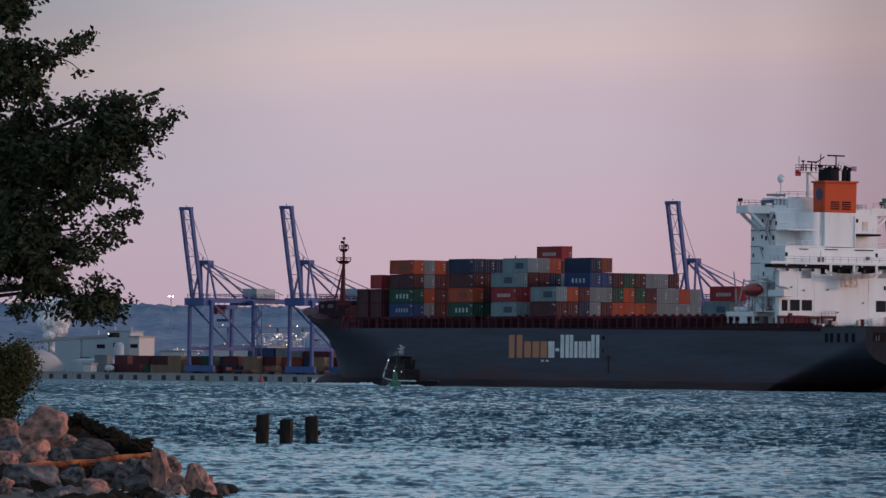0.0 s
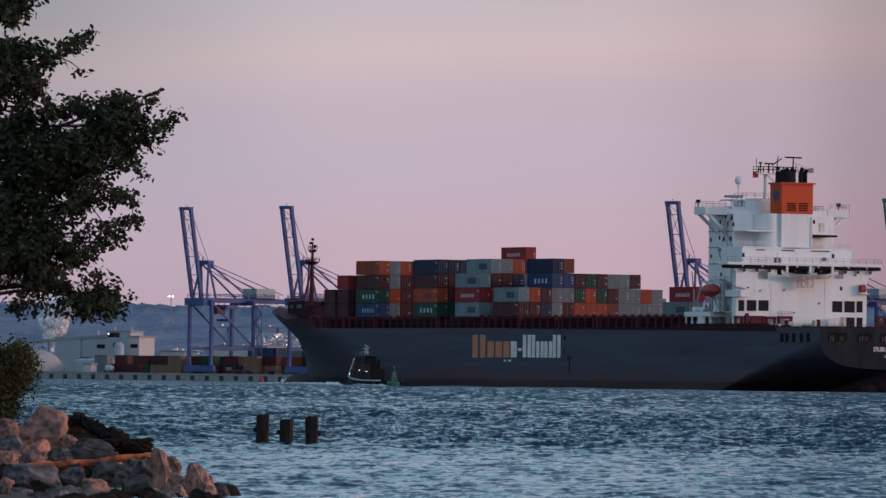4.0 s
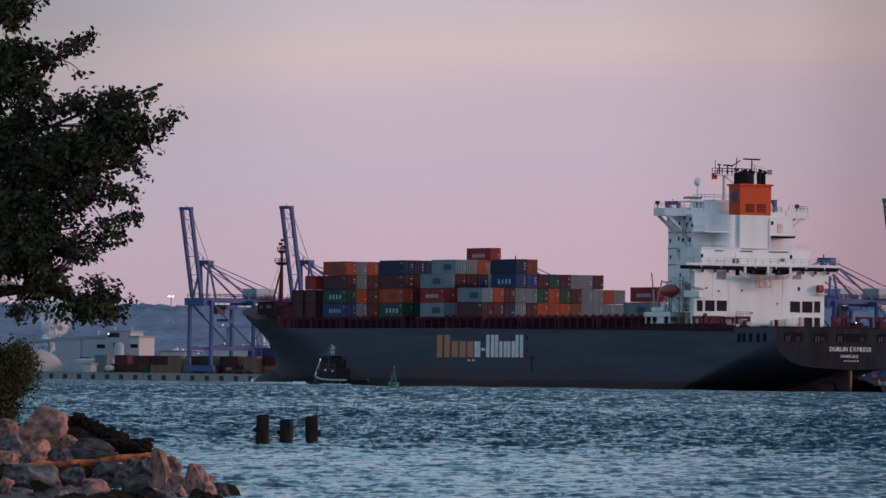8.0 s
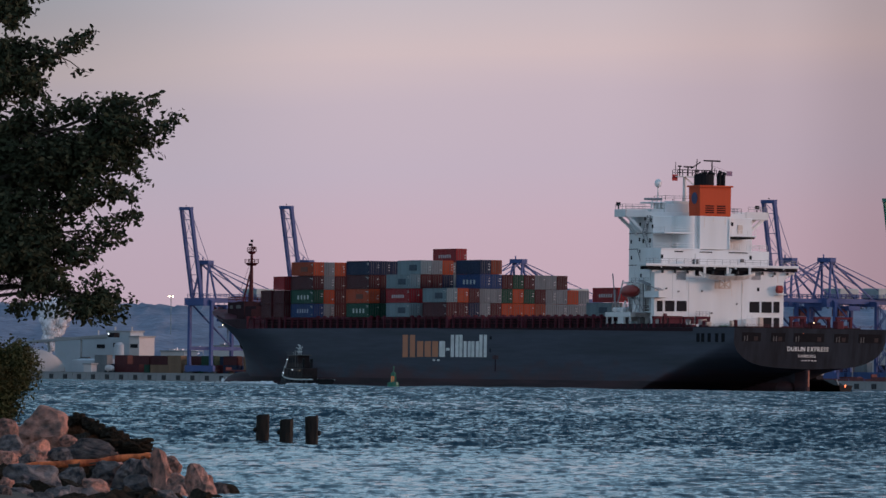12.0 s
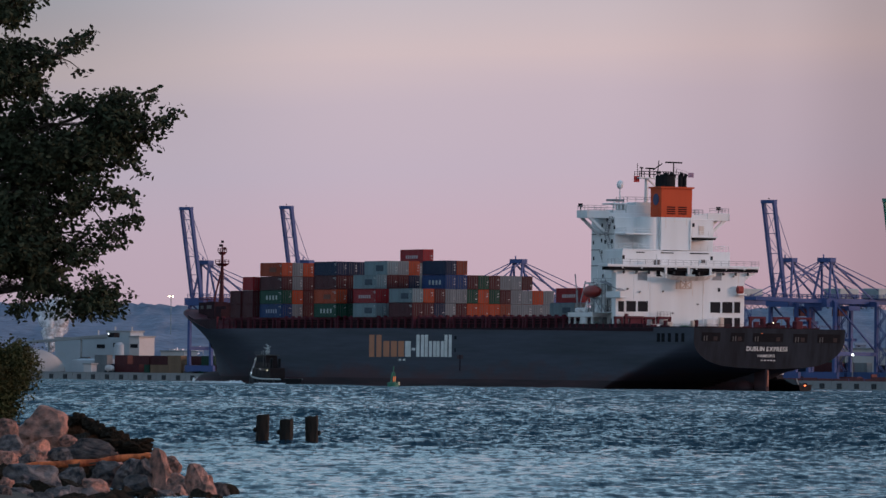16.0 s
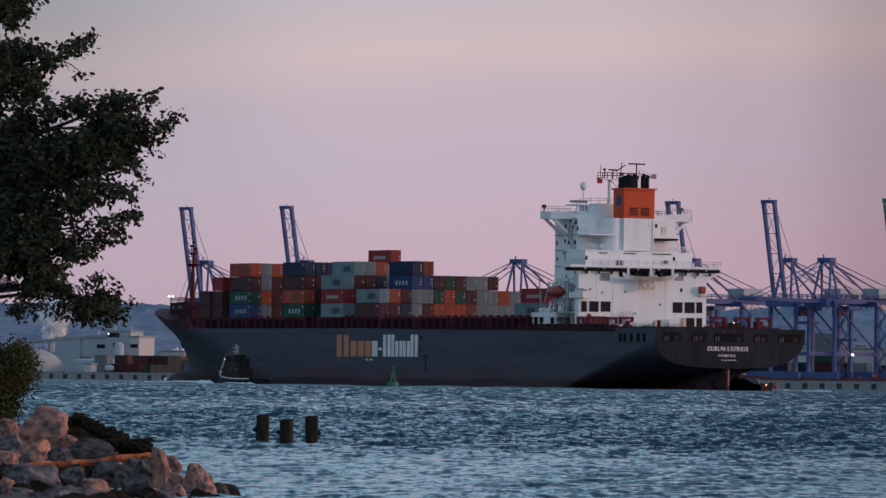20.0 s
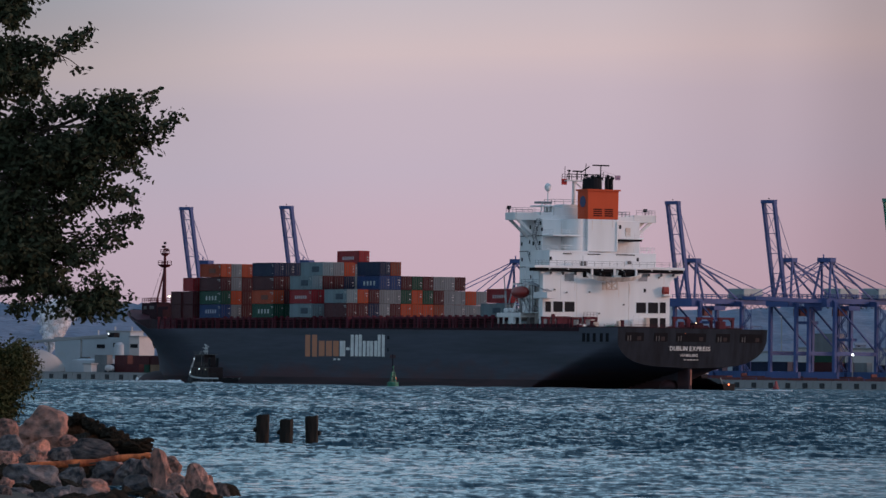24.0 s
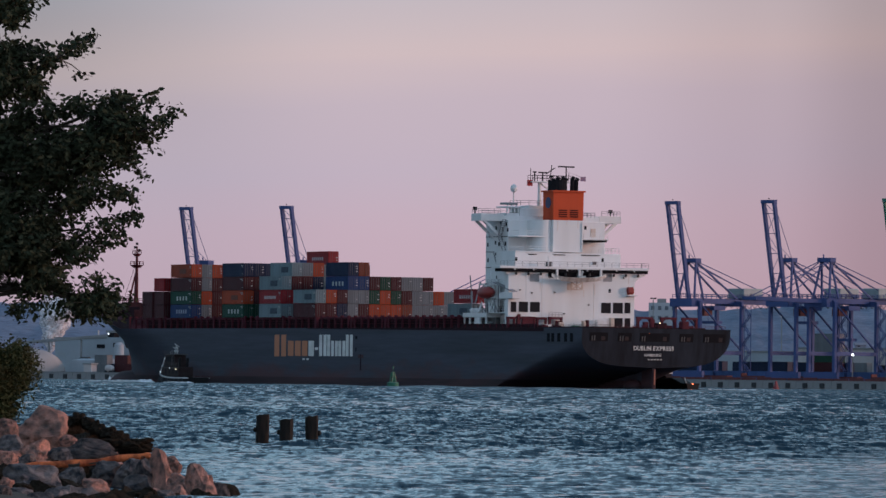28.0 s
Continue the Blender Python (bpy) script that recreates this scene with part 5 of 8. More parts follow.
# bay: front, list of layers from the hatch up, each a string by row (space: empty)
BAYS = (
    (55.6, ("bgmmgrogm", "eommrggom", "mgmmmgemr", "ogomgrmbg")),
    (26.5, ("eemgrmgogmro", "omgermggorem", "mmrgmoegrmgo", "nnngmrogmrgm")),
    (6.0, ("pgmrgoemgrmg", "rrmgoegmrgom", "pmmnpgomegrm", " pgo")),
    (-12.4, ("mmngmooodgggg", "pomggeoemggog", "   bbmemggm  ", "   nd        ")),
)
SIDE_MARKS = {(0, 0, 0): DIM, (0, 1, 0): WHITES, (0, 3, 0): BROWN, (1, 0, 0): WHITES, (1, 1, 0): BROWN, (2, 0, 0): PALE, (2, 1, 0): WORD, (2, 2, 0): PALE, (2, 3, 1): PALE,
              (3, 1, 0): PALE, (3, 2, 3): WHITES}
for bi, (front, layers) in enumerate(BAYS):
    for li, rows_ in enumerate(layers):
        for ri, key in enumerate(rows_):
            if key != " ":
                container(key, front, ri, li + 1, marks=SIDE_MARKS.get((bi, li, ri)))
container("r", 26.5, 8, 5, marks=WORD)
# short boxes before the first full bay
for key, front, row, layer in (("m", 65.2, 0, 1), ("m", 65.2, 0, 2), ("r", 65.2, 0, 3), ("m", 72.0, 0, 1), ("m", 72.0, 0, 2), ("m", 65.2, 1, 1), ("m", 65.2, 1, 2), ("m", 65.2, 1, 3), ("m", 72.0, 1, 1), ("m", 72.0, 1, 2)):
    container(key, front, row, layer, length=5.8)
# a lone stack before the bridge tower
container("p", -64.0, 5, 1, marks=PALE)
container("r", -67.0, 5, 2, marks=WORD)

# ---- tugs ----


def tug_hull(length, beam_w, free, bow_rise):
    bm = bmesh.new()
    grid = []
    for i in range(15):
        k = i / 14
        x = -length / 2 + length * k
        w = beam_w / 2 * (1 - max(0, (k - 0.55) / 0.45) ** 2.2) * (0.86 + 0.14 * min(1, k / 0.15))
        top = free + bow_rise * max(0, (k - 0.35) / 0.65) ** 2
        grid.append([bm.verts.new((x, 0.55 * w, -1.2)), bm.verts.new((x, w * 0.93, 0.4)), bm.verts.new((x, w, top)), bm.verts.new((x, -w, top)), bm.verts.new((x, -w * 0.93, 0.4)), bm.verts.new((x, -0.55 * w, -1.2))])
    for a, b in zip(grid, grid[1:]):
        for i in range(5):
            bm.faces.new((a[i], b[i], b[i + 1], a[i + 1]))
    bm.faces.new(grid[0])
    bmesh.ops.remove_doubles(bm, verts=bm.verts, dist=0.01)
    return bm


def tug(base, label, tall):
    t = thing("tugboat", label, "tugboat", group="tugs beside the ship")
    t.matrix_world = ship_pose(0) @ base
    part("hull", tug_hull(29, 9.4 if tall else 7.0, 1.25 if tall else 1.3, 1.6), M_TUG, t)
    for side in (1, -1):
        bm = bmesh.new()
        pts = []
        for i in range(13):
            k = i / 14
            w = (9.4 if tall else 7.0) / 2 * (1 - max(0, (k - 0.55) / 0.45) ** 2.2) * (0.86 + 0.14 * min(1, k / 0.15)) + 0.08
            pts.append((-14.5 + 29 * k, side * w, (1.12 if tall else 1.2) + 1.6 * max(0, (k - 0.35) / 0.65) ** 2))
        tube(bm, pts, [0.17] * len(pts), 6)
        part("rubbing_strake", bm, M_TUGW if tall else M_TUG, t, "strake along the deck edge")
    z1 = 1.2
    if tall:
        bm = bmesh.new()
        box(bm, -4.4, 9.0, -2.9, 2.9, z1, 3.7)
        bevelled(bm, 0.2)
        house = part("deckhouse", bm, M_TUGH, t)
        bm = bmesh.new()
        v = box(bm, -0.4, 7.8, -2.3, 2.3, 3.7, 6.5)
        for i in (5, 6):
            v[i].co.x -= 0.9
        for i in (4, 7):
            v[i].co.x += 0.8
        bevelled(bm, 0.15)
        wheel = part("wheelhouse", bm, M_TUGH, t)
        for x in (0.7, 2.3, 3.9, 5.3):
            bm = bmesh.new()
            box(bm, x, x + 1.1, 2.28, 2.34, 4.9, 6.0)
            part("wheelhouse_window", bm, M_GLASS, wheel)
        bm = bmesh.new()
        box(bm, -0.8, 7.4, -2.6, 2.6, 6.5, 6.72)
        part("wheelhouse_roof", bm, M_DIMW, wheel)
        bm = bmesh.new()
        rail(bm, [(-0.4, 2.6, 6.75), (7.6, 2.6, 6.75)], 0.6, 1.6, 0.06)
        rail(bm, [(-4.2, 2.8, 3.7), (-0.6, 2.8, 3.7)], 0.9, 1.2, 0.06)
        part("house_railing", bm, M_DIMW, wheel)
        bm = bmesh.new()
        for x_, z_ in ((9.2, 1.9), (9.9, 1.8), (10.6, 2.0), (9.5, 2.8), (10.2, 2.7)):
            bmesh.ops.create_icosphere(bm, subdivisions=1, radius=0.34, matrix=Matrix.Translation((x_, 2.0, z_)))
        part("coiled_line", bm, M_TUGW, t, "pale coiled tow line on the foredeck")
        for x_ in (-11, -8, -5, -2, 1, 4, 7):
            bm = bmesh.new()
            bmesh.ops.create_cone(bm, cap_ends=True, segments=12, radius1=0.55, radius2=0.55, depth=0.3, matrix=pose(x_, 4.75, 0.55, 90, 0, 0))
            part("tyre_fender", bm, M_RUBBER, t)
        for x in (-3.4, -0.6, 2.2, 5.0):
            bm = bmesh.new()
            box(bm, x, x + 0.9, 2.88, 2.94, 2.1, 3.1)
            part("deckhouse_window", bm, M_GLASS, house)
        bm = bmesh.new()
        beam(bm, (3.4, 0, 6.7), (3.4, 0, 8.9), 0.22)
        beam(bm, (4.6, 0, 8.0), (1.0, 0, 8.5), 0.2)
        beam(bm, (2.0, 0, 6.7), (2.4, 0, 8.2), 0.16)
        beam(bm, (4.4, 0, 6.7), (3.4, 0, 8.0), 0.14)
        box(bm, 2.6, 4.0, -0.6, 0.6, 7.2, 7.6)
        part("mast", bm, M_TUGW, t, "pale mast with radar and aerials")
        bm = bmesh.new()
        beam(bm, (7.3, 2.3, 5.9), (8.8, 2.5, 3.9), 0.3)
        beam(bm, (8.8, 2.5, 3.9), (10.6, 2.3, 1.9), 0.5)
        part("front_stair", bm, M_TUGW, house)
        bm = bmesh.new()
        beam(bm, (1.6, 2.4, 4.0), (1.6, 2.4, 6.3), 0.22)
        part("house_pipe", bm, M_DIMW, wheel)
        bm = bmesh.new()
        for x_, z0_, z1_ in ((1.2, 6.7, 7.9), (5.2, 6.7, 7.6), (6.6, 6.7, 7.4)):
            beam(bm, (x_, 0.6, z0_), (x_, 0.6, z1_), 0.12)
        beam(bm, (0.6, 0.5, 7.9), (4.8, 0.5, 8.3), 0.14)
        beam(bm, (1.6, 0.4, 8.6), (3.6, 0.4, 9.0), 0.22)
        part("roof_gear", bm, M_TUGW, t, "pale aerials and lamps on the roof")
        for y in (1.5, -1.5):
            bm = bmesh.new()
            beam(bm, (-2.4, y, 3.6), (-2.7, y, 5.8), 0.9, n=8)
            part("funnel", bm, M_TUG, t)
        bm = bmesh.new()
        tube(bm, [(14.2, 0, 2.6), (14.6, 0, 1.6), (14.2, 0, 0.6)], [0.8, 1.0, 0.7], 8)
        part("bow_fender", bm, M_RUBBER, t)
        bm = bmesh.new()
        beam(bm, (10.2, -1.0, 2.6), (10.2, 1.0, 2.6), 1.2, n=10)
        part("tow_winch", bm, M_TUGH, t)
        bm = bmesh.new()
        rail(bm, [(-13.5, 4.0, 1.25), (6, 4.6, 1.25)], 1.0, 2.0, 0.07)
        part("deck_railing", bm, M_TUG, t)
        for x, y, z, m in ((7.4, 2.5, 5.6, M_COOL), (9.6, 2.9, 2.5, M_COOL), (2.4, 3.05, 3.3, M_COOL), (-2.6, 3.05, 3.1, M_BRIGHT), (1.4, 3.05, 3.9, M_DIMW)):
            bm = bmesh.new()
            bmesh.ops.create_icosphere(bm, subdivisions=1, radius=0.085, matrix=Matrix.Translation((x, y, z)))
            part("deck_light", bm, m, t)
    else:
        bm = bmesh.new()
        v = box(bm, -11.5, 8.5, -2.6, 2.6, z1, 2.5)
        for i in (4, 7):
            v[i].co.x += 7.0
        for i in (5, 6):
            v[i].co.x -= 2.5
        bevelled(bm, 0.25)
        part("deckhouse", bm, M_TUG, t)
        bm = bmesh.new()
        v = box(bm, 0.0, 6.0, -1.8, 1.8, 2.5, 3.4)
        for i in (4, 7):
            v[i].co.x += 0.8
        bevelled(bm, 0.2)
        part("wheelhouse", bm, M_TUGH, t)
        bm = bmesh.new()
        box(bm, 0.6, 4.4, -2.1, 2.1, 3.4, 3.7)
        part("wheelhouse_roof", bm, M_TUGW, t)
        bm = bmesh.new()
        box(bm, 6.4, 9.6, 1.4, 2.2, 2.45, 2.75)
        part("foredeck_locker", bm, M_TUGW, t)
        bm = bmesh.new()
        beam(bm, (-12.4, 1.6, 1.3), (-11.2, 1.6, 2.5), 0.3)
        part("stern_screen", bm, M_TUGW, t)
        bm = bmesh.new()
        bmesh.ops.create_icosphere(bm, subdivisions=1, radius=0.21, matrix=Matrix.Translation((-14.7, 0.4, 1.2)))
        part("stern_light", bm, M_REDLIGHT, t)
    # harbour tugs of about twenty metres, squeezed in beam to fit the camera's view
    for o in t.children_recursive:
        o.data.transform(Matrix.Diagonal((0.72, 0.66, 1.0, 1.0) if tall else (0.74, 0.5, 1.0, 1.0)))
    ABOARD.append((t, base))
    return t


tug(pose(22.4, 30, 0), "dark harbour tug with pale trim and lit deck lamps", True)
tug(pose(-125.6, -19.5, 0.0), "low black harbour tug with a glowing red-orange stern light", False)

# bow wave and wakes: broken white water that travels with the hulls
FOAM_RNG = random.Random(3)


def foam(name, label, spots, base):
    f = tagged(new(name), label, "wake", kind="stuff")
    f.matrix_world = ship_pose(0) @ base
    bm = bmesh.new()
    for x, y, l, w, h in spots:
        m = Matrix.Translation((x, y, 0.02)) @ Matrix.Diagonal((l, w, h, 1))
        r = bmesh.ops.create_icosphere(bm, subdivisions=2, radius=1.0, matrix=m)
        for v in r["verts"]:
            v.co += Vector(noise.noise_vector(v.co * 1.7)) * 0.22
    part("foam", bm, M_FOAM, f, smooth=False)
    ABOARD.append((f, base))


foam("bow_wave", "broken white bow wave at the stem", [(126 - 2.1 * k + FOAM_RNG.uniform(-1, 1), 1.5 + 0.62 * k + FOAM_RNG.uniform(-0.6, 0.6), 1.6, 0.7, 0.42 * FOAM_RNG.uniform(0.3, 1.1)) for k in range(34)]
     + [(127.5, 0.6, 1.0, 0.6, 0.7), (128.6, 0.4, 0.9, 0.4, 1.0), (129.6, 0.2, 0.8, 0.3, 1.3), (129.0, -0.4, 0.5, 0.3, 1.6), (126.4, 1.0, 1.2, 0.6, 0.5), (130.6, 1.0, 1.4, 0.5, 0.4), (132.5, 2.0, 1.6, 0.5, 0.3), (134.5, 3.0, 1.8, 0.5, 0.25)], Matrix.Identity(4))
foam("tug_wake", "white water round the tug's bow", [(15 - 1.4 * k + FOAM_RNG.uniform(-1, 1), 1.2 + 0.5 * k * (1 if k < 9 else 0.2) + 0.6, 1.2, 0.5, 0.30 * FOAM_RNG.uniform(0.3, 1.1)) for k in range(22)]
     + [(15.5 + 0.4 * k + FOAM_RNG.uniform(-0.5, 0.5), FOAM_RNG.uniform(-0.5, 2.5), 0.9, 0.5, FOAM_RNG.uniform(0.25, 0.75)) for k in range(9)], pose(22.4, 30, 0))
foam("stern_wake", "low white wash beside the stern tug", [(-14 - 1.2 * k, FOAM_RNG.uniform(-3, 4), 1.3, 0.7, 0.16 * FOAM_RNG.uniform(0.4, 1.2)) for k in range(16)], pose(-125.6, -19.5, 0))

# ---- the far terminal: quay, yard, cranes ----
QUAY0, QD = Vector((-128.755, 2250.0, 0.0)), Vector((0.71531, -0.69881, 0.0))
QN = Vector((QD.y, -QD.x, 0.0))  # towards the water
QTURN = math.degrees(math.atan2(QD.y, QD.x))


def on_quay(u, back=0.0, z=0.0):
    """A place u metres along the quay's edge and back metres behind it, turned so that local x runs along the quay and -y to the water."""
    p = QUAY0 + QD * u - QN * back
    return pose(p.x, p.y, z, 0, 0, QTURN)


def quay():
    q = thing("quay_wall", "long concrete quay wall with dark rubber fenders", "quay", on_quay(0), kind="structure")
    bm = bmesh.new()
    box(bm, 0.0, 6.6, 0.0, 3.0, -1.0, 2.25)
    bevelled(bm, 0.06)
    seg = mesh_of("quay_panel", bm, M_CONC)
    bm = bmesh.new()
    box(bm, 2.4, 4.2, -0.35, 0.02, 0.25, 1.8)
    bevelled(bm, 0.12)
    fen = mesh_of("fender", bm, M_RUBBER)
    for k in range(76):
        ob = part("quay_panel", seg, None, q)
        ob.matrix_basis = pose(-60 + 6.64 * k, 0, 0)
        fe = part("fender", fen, None, q)
        fe.matrix_basis = pose(-60 + 6.64 * k, 0, 0)
    bm = bmesh.new()
    box(bm, -60, 446, -0.12, 0.5, 2.25, 2.5)
    part("quay_kerb", bm, M_CONC, q)


quay()


def ground_land():
    """Land behind the quay, flat yard then rising woodland, out to the horizon."""
    bm = bmesh.new()
    n, depth = 120, (0.6, 60, 160, 320, 520, 640, 760, 900, 1100, 1400, 1900)
    rise = (0, 0, 0, 0.5, 1.5, 3, 5, 8, 10, 12, 12)
    grid = []
    for j, d in enumerate(depth):
        row = []
        for i in range(n + 1):
            u = -1100 + 2600 * i / n
            p = QUAY0 + QD * u - QN * d
            z = 2.2 + rise[j] * (1 + 0.35 * noise.noise(Vector((u * 0.004, d * 0.003, 3)))) + (2.5 * noise.noise(Vector((u * 0.03, d * 0.01, 0))) if d > 500 else 0)
            row.append(bm.verts.new((p.x, p.y, z)))
        grid.append(row)
    for a, b in zip(grid, grid[1:]):
        for i in range(n):
            bm.faces.new((a[i], a[i + 1], b[i + 1], b[i]))
    me = mesh_of("far_shore_ground", bm, M_GROUND)
    return tagged(new("far_shore_ground", me), "flat paved terminal yard on the far shore", "ground", kind="structure")


ground_land()


def crane(u, lowered=False, material=None):
    """A ship-to-shore gantry crane: x along the quay, -y over the water."""
    m = material or M_CRANE
    c = thing("gantry_crane", "blue steel ship-to-shore crane with its boom %s" % ("lowered over the quay" if lowered else "raised nearly upright"), "crane", on_quay(u, 3.0, 2.25), group="quay cranes")
    for x in (-5.0, 5.0):
        for y in (0.0, 18.6):
            bm = bmesh.new()
            box(bm, x - 0.5, x + 0.5, y - 0.55, y + 0.55, 0.6, 23.5)
            bevelled(bm, 0.1)
            leg = part("leg", bm, m, c)
            bm = bmesh.new()
            box(bm, x - 2.2, x + 2.2, y - 0.5, y + 0.5, 0.0, 0.9)
            part("bogie", bm, M_RUBBER, leg)
        bm = bmesh.new()
        beam(bm, (x, 0, 8.2), (x, 18.6, 8.2), 0.7, 1.1)
        part("portal_tie", bm, m, c)
        bm = bmesh.new()
        beam(bm, (x, 0.4, 22.6), (x, 18.2, 9.2), 0.42)
        part("diagonal_brace", bm, m, c)
    for y in (0.0, 18.6):
        bm = bmesh.new()
        beam(bm, (-5, y, 22.9), (5, y, 22.9), 1.1, 1.6)
        part("cross_beam", bm, m, c)
        bm = bmesh.new()
        beam(bm, (-6.5, y, 1.8), (6.5, y, 1.8), 1.0, 1.9)
        part("sill_beam", bm, m, c)
    for x in (-2.2, 2.2):
        bm = bmesh.new()
        beam(bm, (x, -2.0, 23.6), (x, 37.0, 23.6), 0.8, 1.5)
        part("main_girder", bm, m, c)
    # apex frame
    for x in (-3.2, 3.2):
        for y in (-0.5, 3.6):
            bm = bmesh.new()
            beam(bm, (x, y, 24), (x * 0.55, 1.6, 35.4), 0.5)
            part("apex_leg", bm, m, c)
        bm = bmesh.new()
        beam(bm, (x * 0.55, 1.8, 35.2), (x, 18.4, 24.4), 0.45)
        part("backstay", bm, m, c)
        bm = bmesh.new()
        beam(bm, (x * 0.5, 1.8, 35.4), (x, 33.5, 25.6), 0.22)
        beam(bm, (x * 0.5, 1.8, 34.6), (x, 26.0, 25.4), 0.22)
        part("rear_stay", bm, m, c)
    bm = bmesh.new()
    box(bm, -2.6, 2.6, 0.6, 3.0, 34.9, 36.2)
    beam(bm, (-1.2, 1.8, 36), (-1.2, 1.8, 37.2), 0.3)
    part("apex_head", bm, m, c)
    bm = bmesh.new()
    box(bm, -3.2, 3.2, 21.5, 30.0, 24.6, 27.6)
    bevelled(bm, 0.15)
    part("machinery_house", bm, M_MACH, c, "pale grey-green machinery house")
    bm = bmesh.new()
    rail(bm, [(-3.8, 10, 24.4), (-3.8, 36.5, 24.4)], 1.2, 2.5, 0.16)
    box(bm, -4.4, 4.4, -3.0, 2.0, 21.8, 24.2)
    part("hinge_platform", bm, m, c)
    bm = bmesh.new()
    box(bm, -1.4, 1.4, 6.0, 9.5, 19.2, 21.4)
    part("operator_cab", bm, M_TRAIL, c, "dull red operator cab")
    bm = bmesh.new()
    for x_ in (-1.2, 1.2):
        for y_ in (6.3, 9.2):
            beam(bm, (x_, y_, 21.3), (x_, y_, 22.8), 0.14)
    part("cab_hanger", bm, m, c)
    bm = bmesh.new()
    box(bm, -4.0, 4.0, 20.8, 31.0, 24.38, 24.55)
    rail(bm, [(-3.9, 20.9, 24.55), (-3.9, 30.9, 24.55), (3.9, 30.9, 24.55), (3.9, 20.9, 24.55), (-3.9, 20.9, 24.55)], 1.1, 2.0, 0.1)
    part("house_walkway", bm, m, c)
    bm = bmesh.new()
    box(bm, -3.0, 3.0, 8.5, 13.5, 20.9, 22.2)
    part("trolley", bm, m, c)
    # stair tower and walkways
    bm = bmesh.new()
    for k in range(7):
        x0_, x1_ = (5.9, 8.3) if k % 2 else (8.3, 5.9)
        for dy in (18.2, 19.0):
            beam(bm, (x0_, dy, 2.6 + 2.8 * k), (x1_, dy, 5.4 + 2.8 * k), 0.2)
        box(bm, min(x1_, 7.2), max(x1_, 7.2), 18.1, 19.1, 5.35 + 2.8 * k, 5.5 + 2.8 * k)
    for x_ in (5.9, 8.3):
        beam(bm, (x_, 19.1, 1.8), (x_, 19.1, 22.4), 0.16)
    part("stair_tower", bm, m, c)
    bm = bmesh.new()
    rail(bm, [(3.2, -2, 24.4), (3.2, 21, 24.4)], 1.2, 2.2, 0.13)
    rail(bm, [(-5.2, -0.9, 24.2), (5.2, -0.9, 24.2)], 1.2, 1.8, 0.13)
    part("walkway_railing", bm, m, c)
    bm = bmesh.new()
    for k in range(9):
        y_ = 12.5 + 2.6 * k
        beam(bm, (0.6, y_, 22.9), (0.6, y_ + 1.3, 21.6), 0.12)
        beam(bm, (0.6, y_ + 1.3, 21.6), (0.6, y_ + 2.6, 22.9), 0.12)
    part("cable_festoon", bm, M_RUBBER, c)
    bm = bmesh.new()
    for x_ in (-2.0, 2.0):
        beam(bm, (x_, 11.0, 21.0), (x_ * 0.7, 11.0, 12.5 if lowered else 17.5), 0.08)
    box(bm, -3.0, 3.0, 9.9, 12.1, 11.9 if lowered else 16.9, 12.7 if lowered else 17.7)
    part("spreader", bm, m, c)
    # boom: two chords with lattice ties
    if lowered:
        d, up = Vector((0, -1, 0.015)).normalized(), Vector((0, 0, 1))
    else:
        a = radians(79.5)
        d, up = Vector((0, -math.cos(a), math.sin(a))), Vector((0, math.sin(a), math.cos(a)))
    o = Vector((0, -1.6, 23.4))
    bm = bmesh.new()
    L = 29.6
    for x in (-2.1, 2.1):
        beam(bm, o + Vector((x, 0, 0)), o + d * L + Vector((x, 0, 0)), 0.8, 1.15)
    for k in range(5):
        q = o + d * (L * (k + 0.4) / 5)
        beam(bm, q + Vector((-2.1, 0, 0)), q + Vector((2.1, 0, 0)), 0.2)
        q2 = o + d * (L * min(1, (k + 1.4) / 5))
        side = 1 if k % 2 else -1
        beam(bm, q + Vector((-2.1 * side, 0, 0)), q2 + Vector((2.1 * side, 0, 0)), 0.11)
    box(bm, -2.6, 2.6, (o + d * L).y - 0.7, (o + d * L).y + 0.7, (o + d * L).z - 0.5, (o + d * L).z + 0.5)
    part("boom", bm, m, c, "long twin-girder boom")
    bm = bmesh.new()
    for x in (-1.8, 1.8):
        for k in (0.55, 0.95):
            beam(bm, (x, 1.6, 35.5), o + d * (L * k) + Vector((x, 0, 0)) + up * 0.5, 0.22 if lowered else 0.12)
    part("forestay", bm, m, c)
    bm = bmesh.new()
    bmesh.ops.create_icosphere(bm, subdivisions=1, radius=0.22, matrix=Matrix.Translation(o + d * L + Vector((0, 0, 0.9))))
    part("aircraft_warning_light", bm, M_SOOT, c)
    return c


for u in (69.6, 115.2, 278.9, 317.0):
    crane(u)
crane(363.8, material=M_CRANEG)
for u in (207.5, 332.0):
    crane(u, lowered=True)

# stacked containers, carriers and cars on the yard
YARD = random.Random(11)


def yard_stack(u, back, keys, tall, length=12.19):
    for k in range(tall):
        key = keys[k % len(keys)]
        shell, frame_mesh = container_meshes(key, length, 2.94)[:2]
        c = thing("shipping_container", "%s steel container stacked on the far quay" % PAINT[key][0], "container", on_quay(u, back, 2.25 + 2.95 * k), group="containers on the far quay")
        part("shell", shell, None, c)
        part("corner_frame", frame_mesh, None, c)


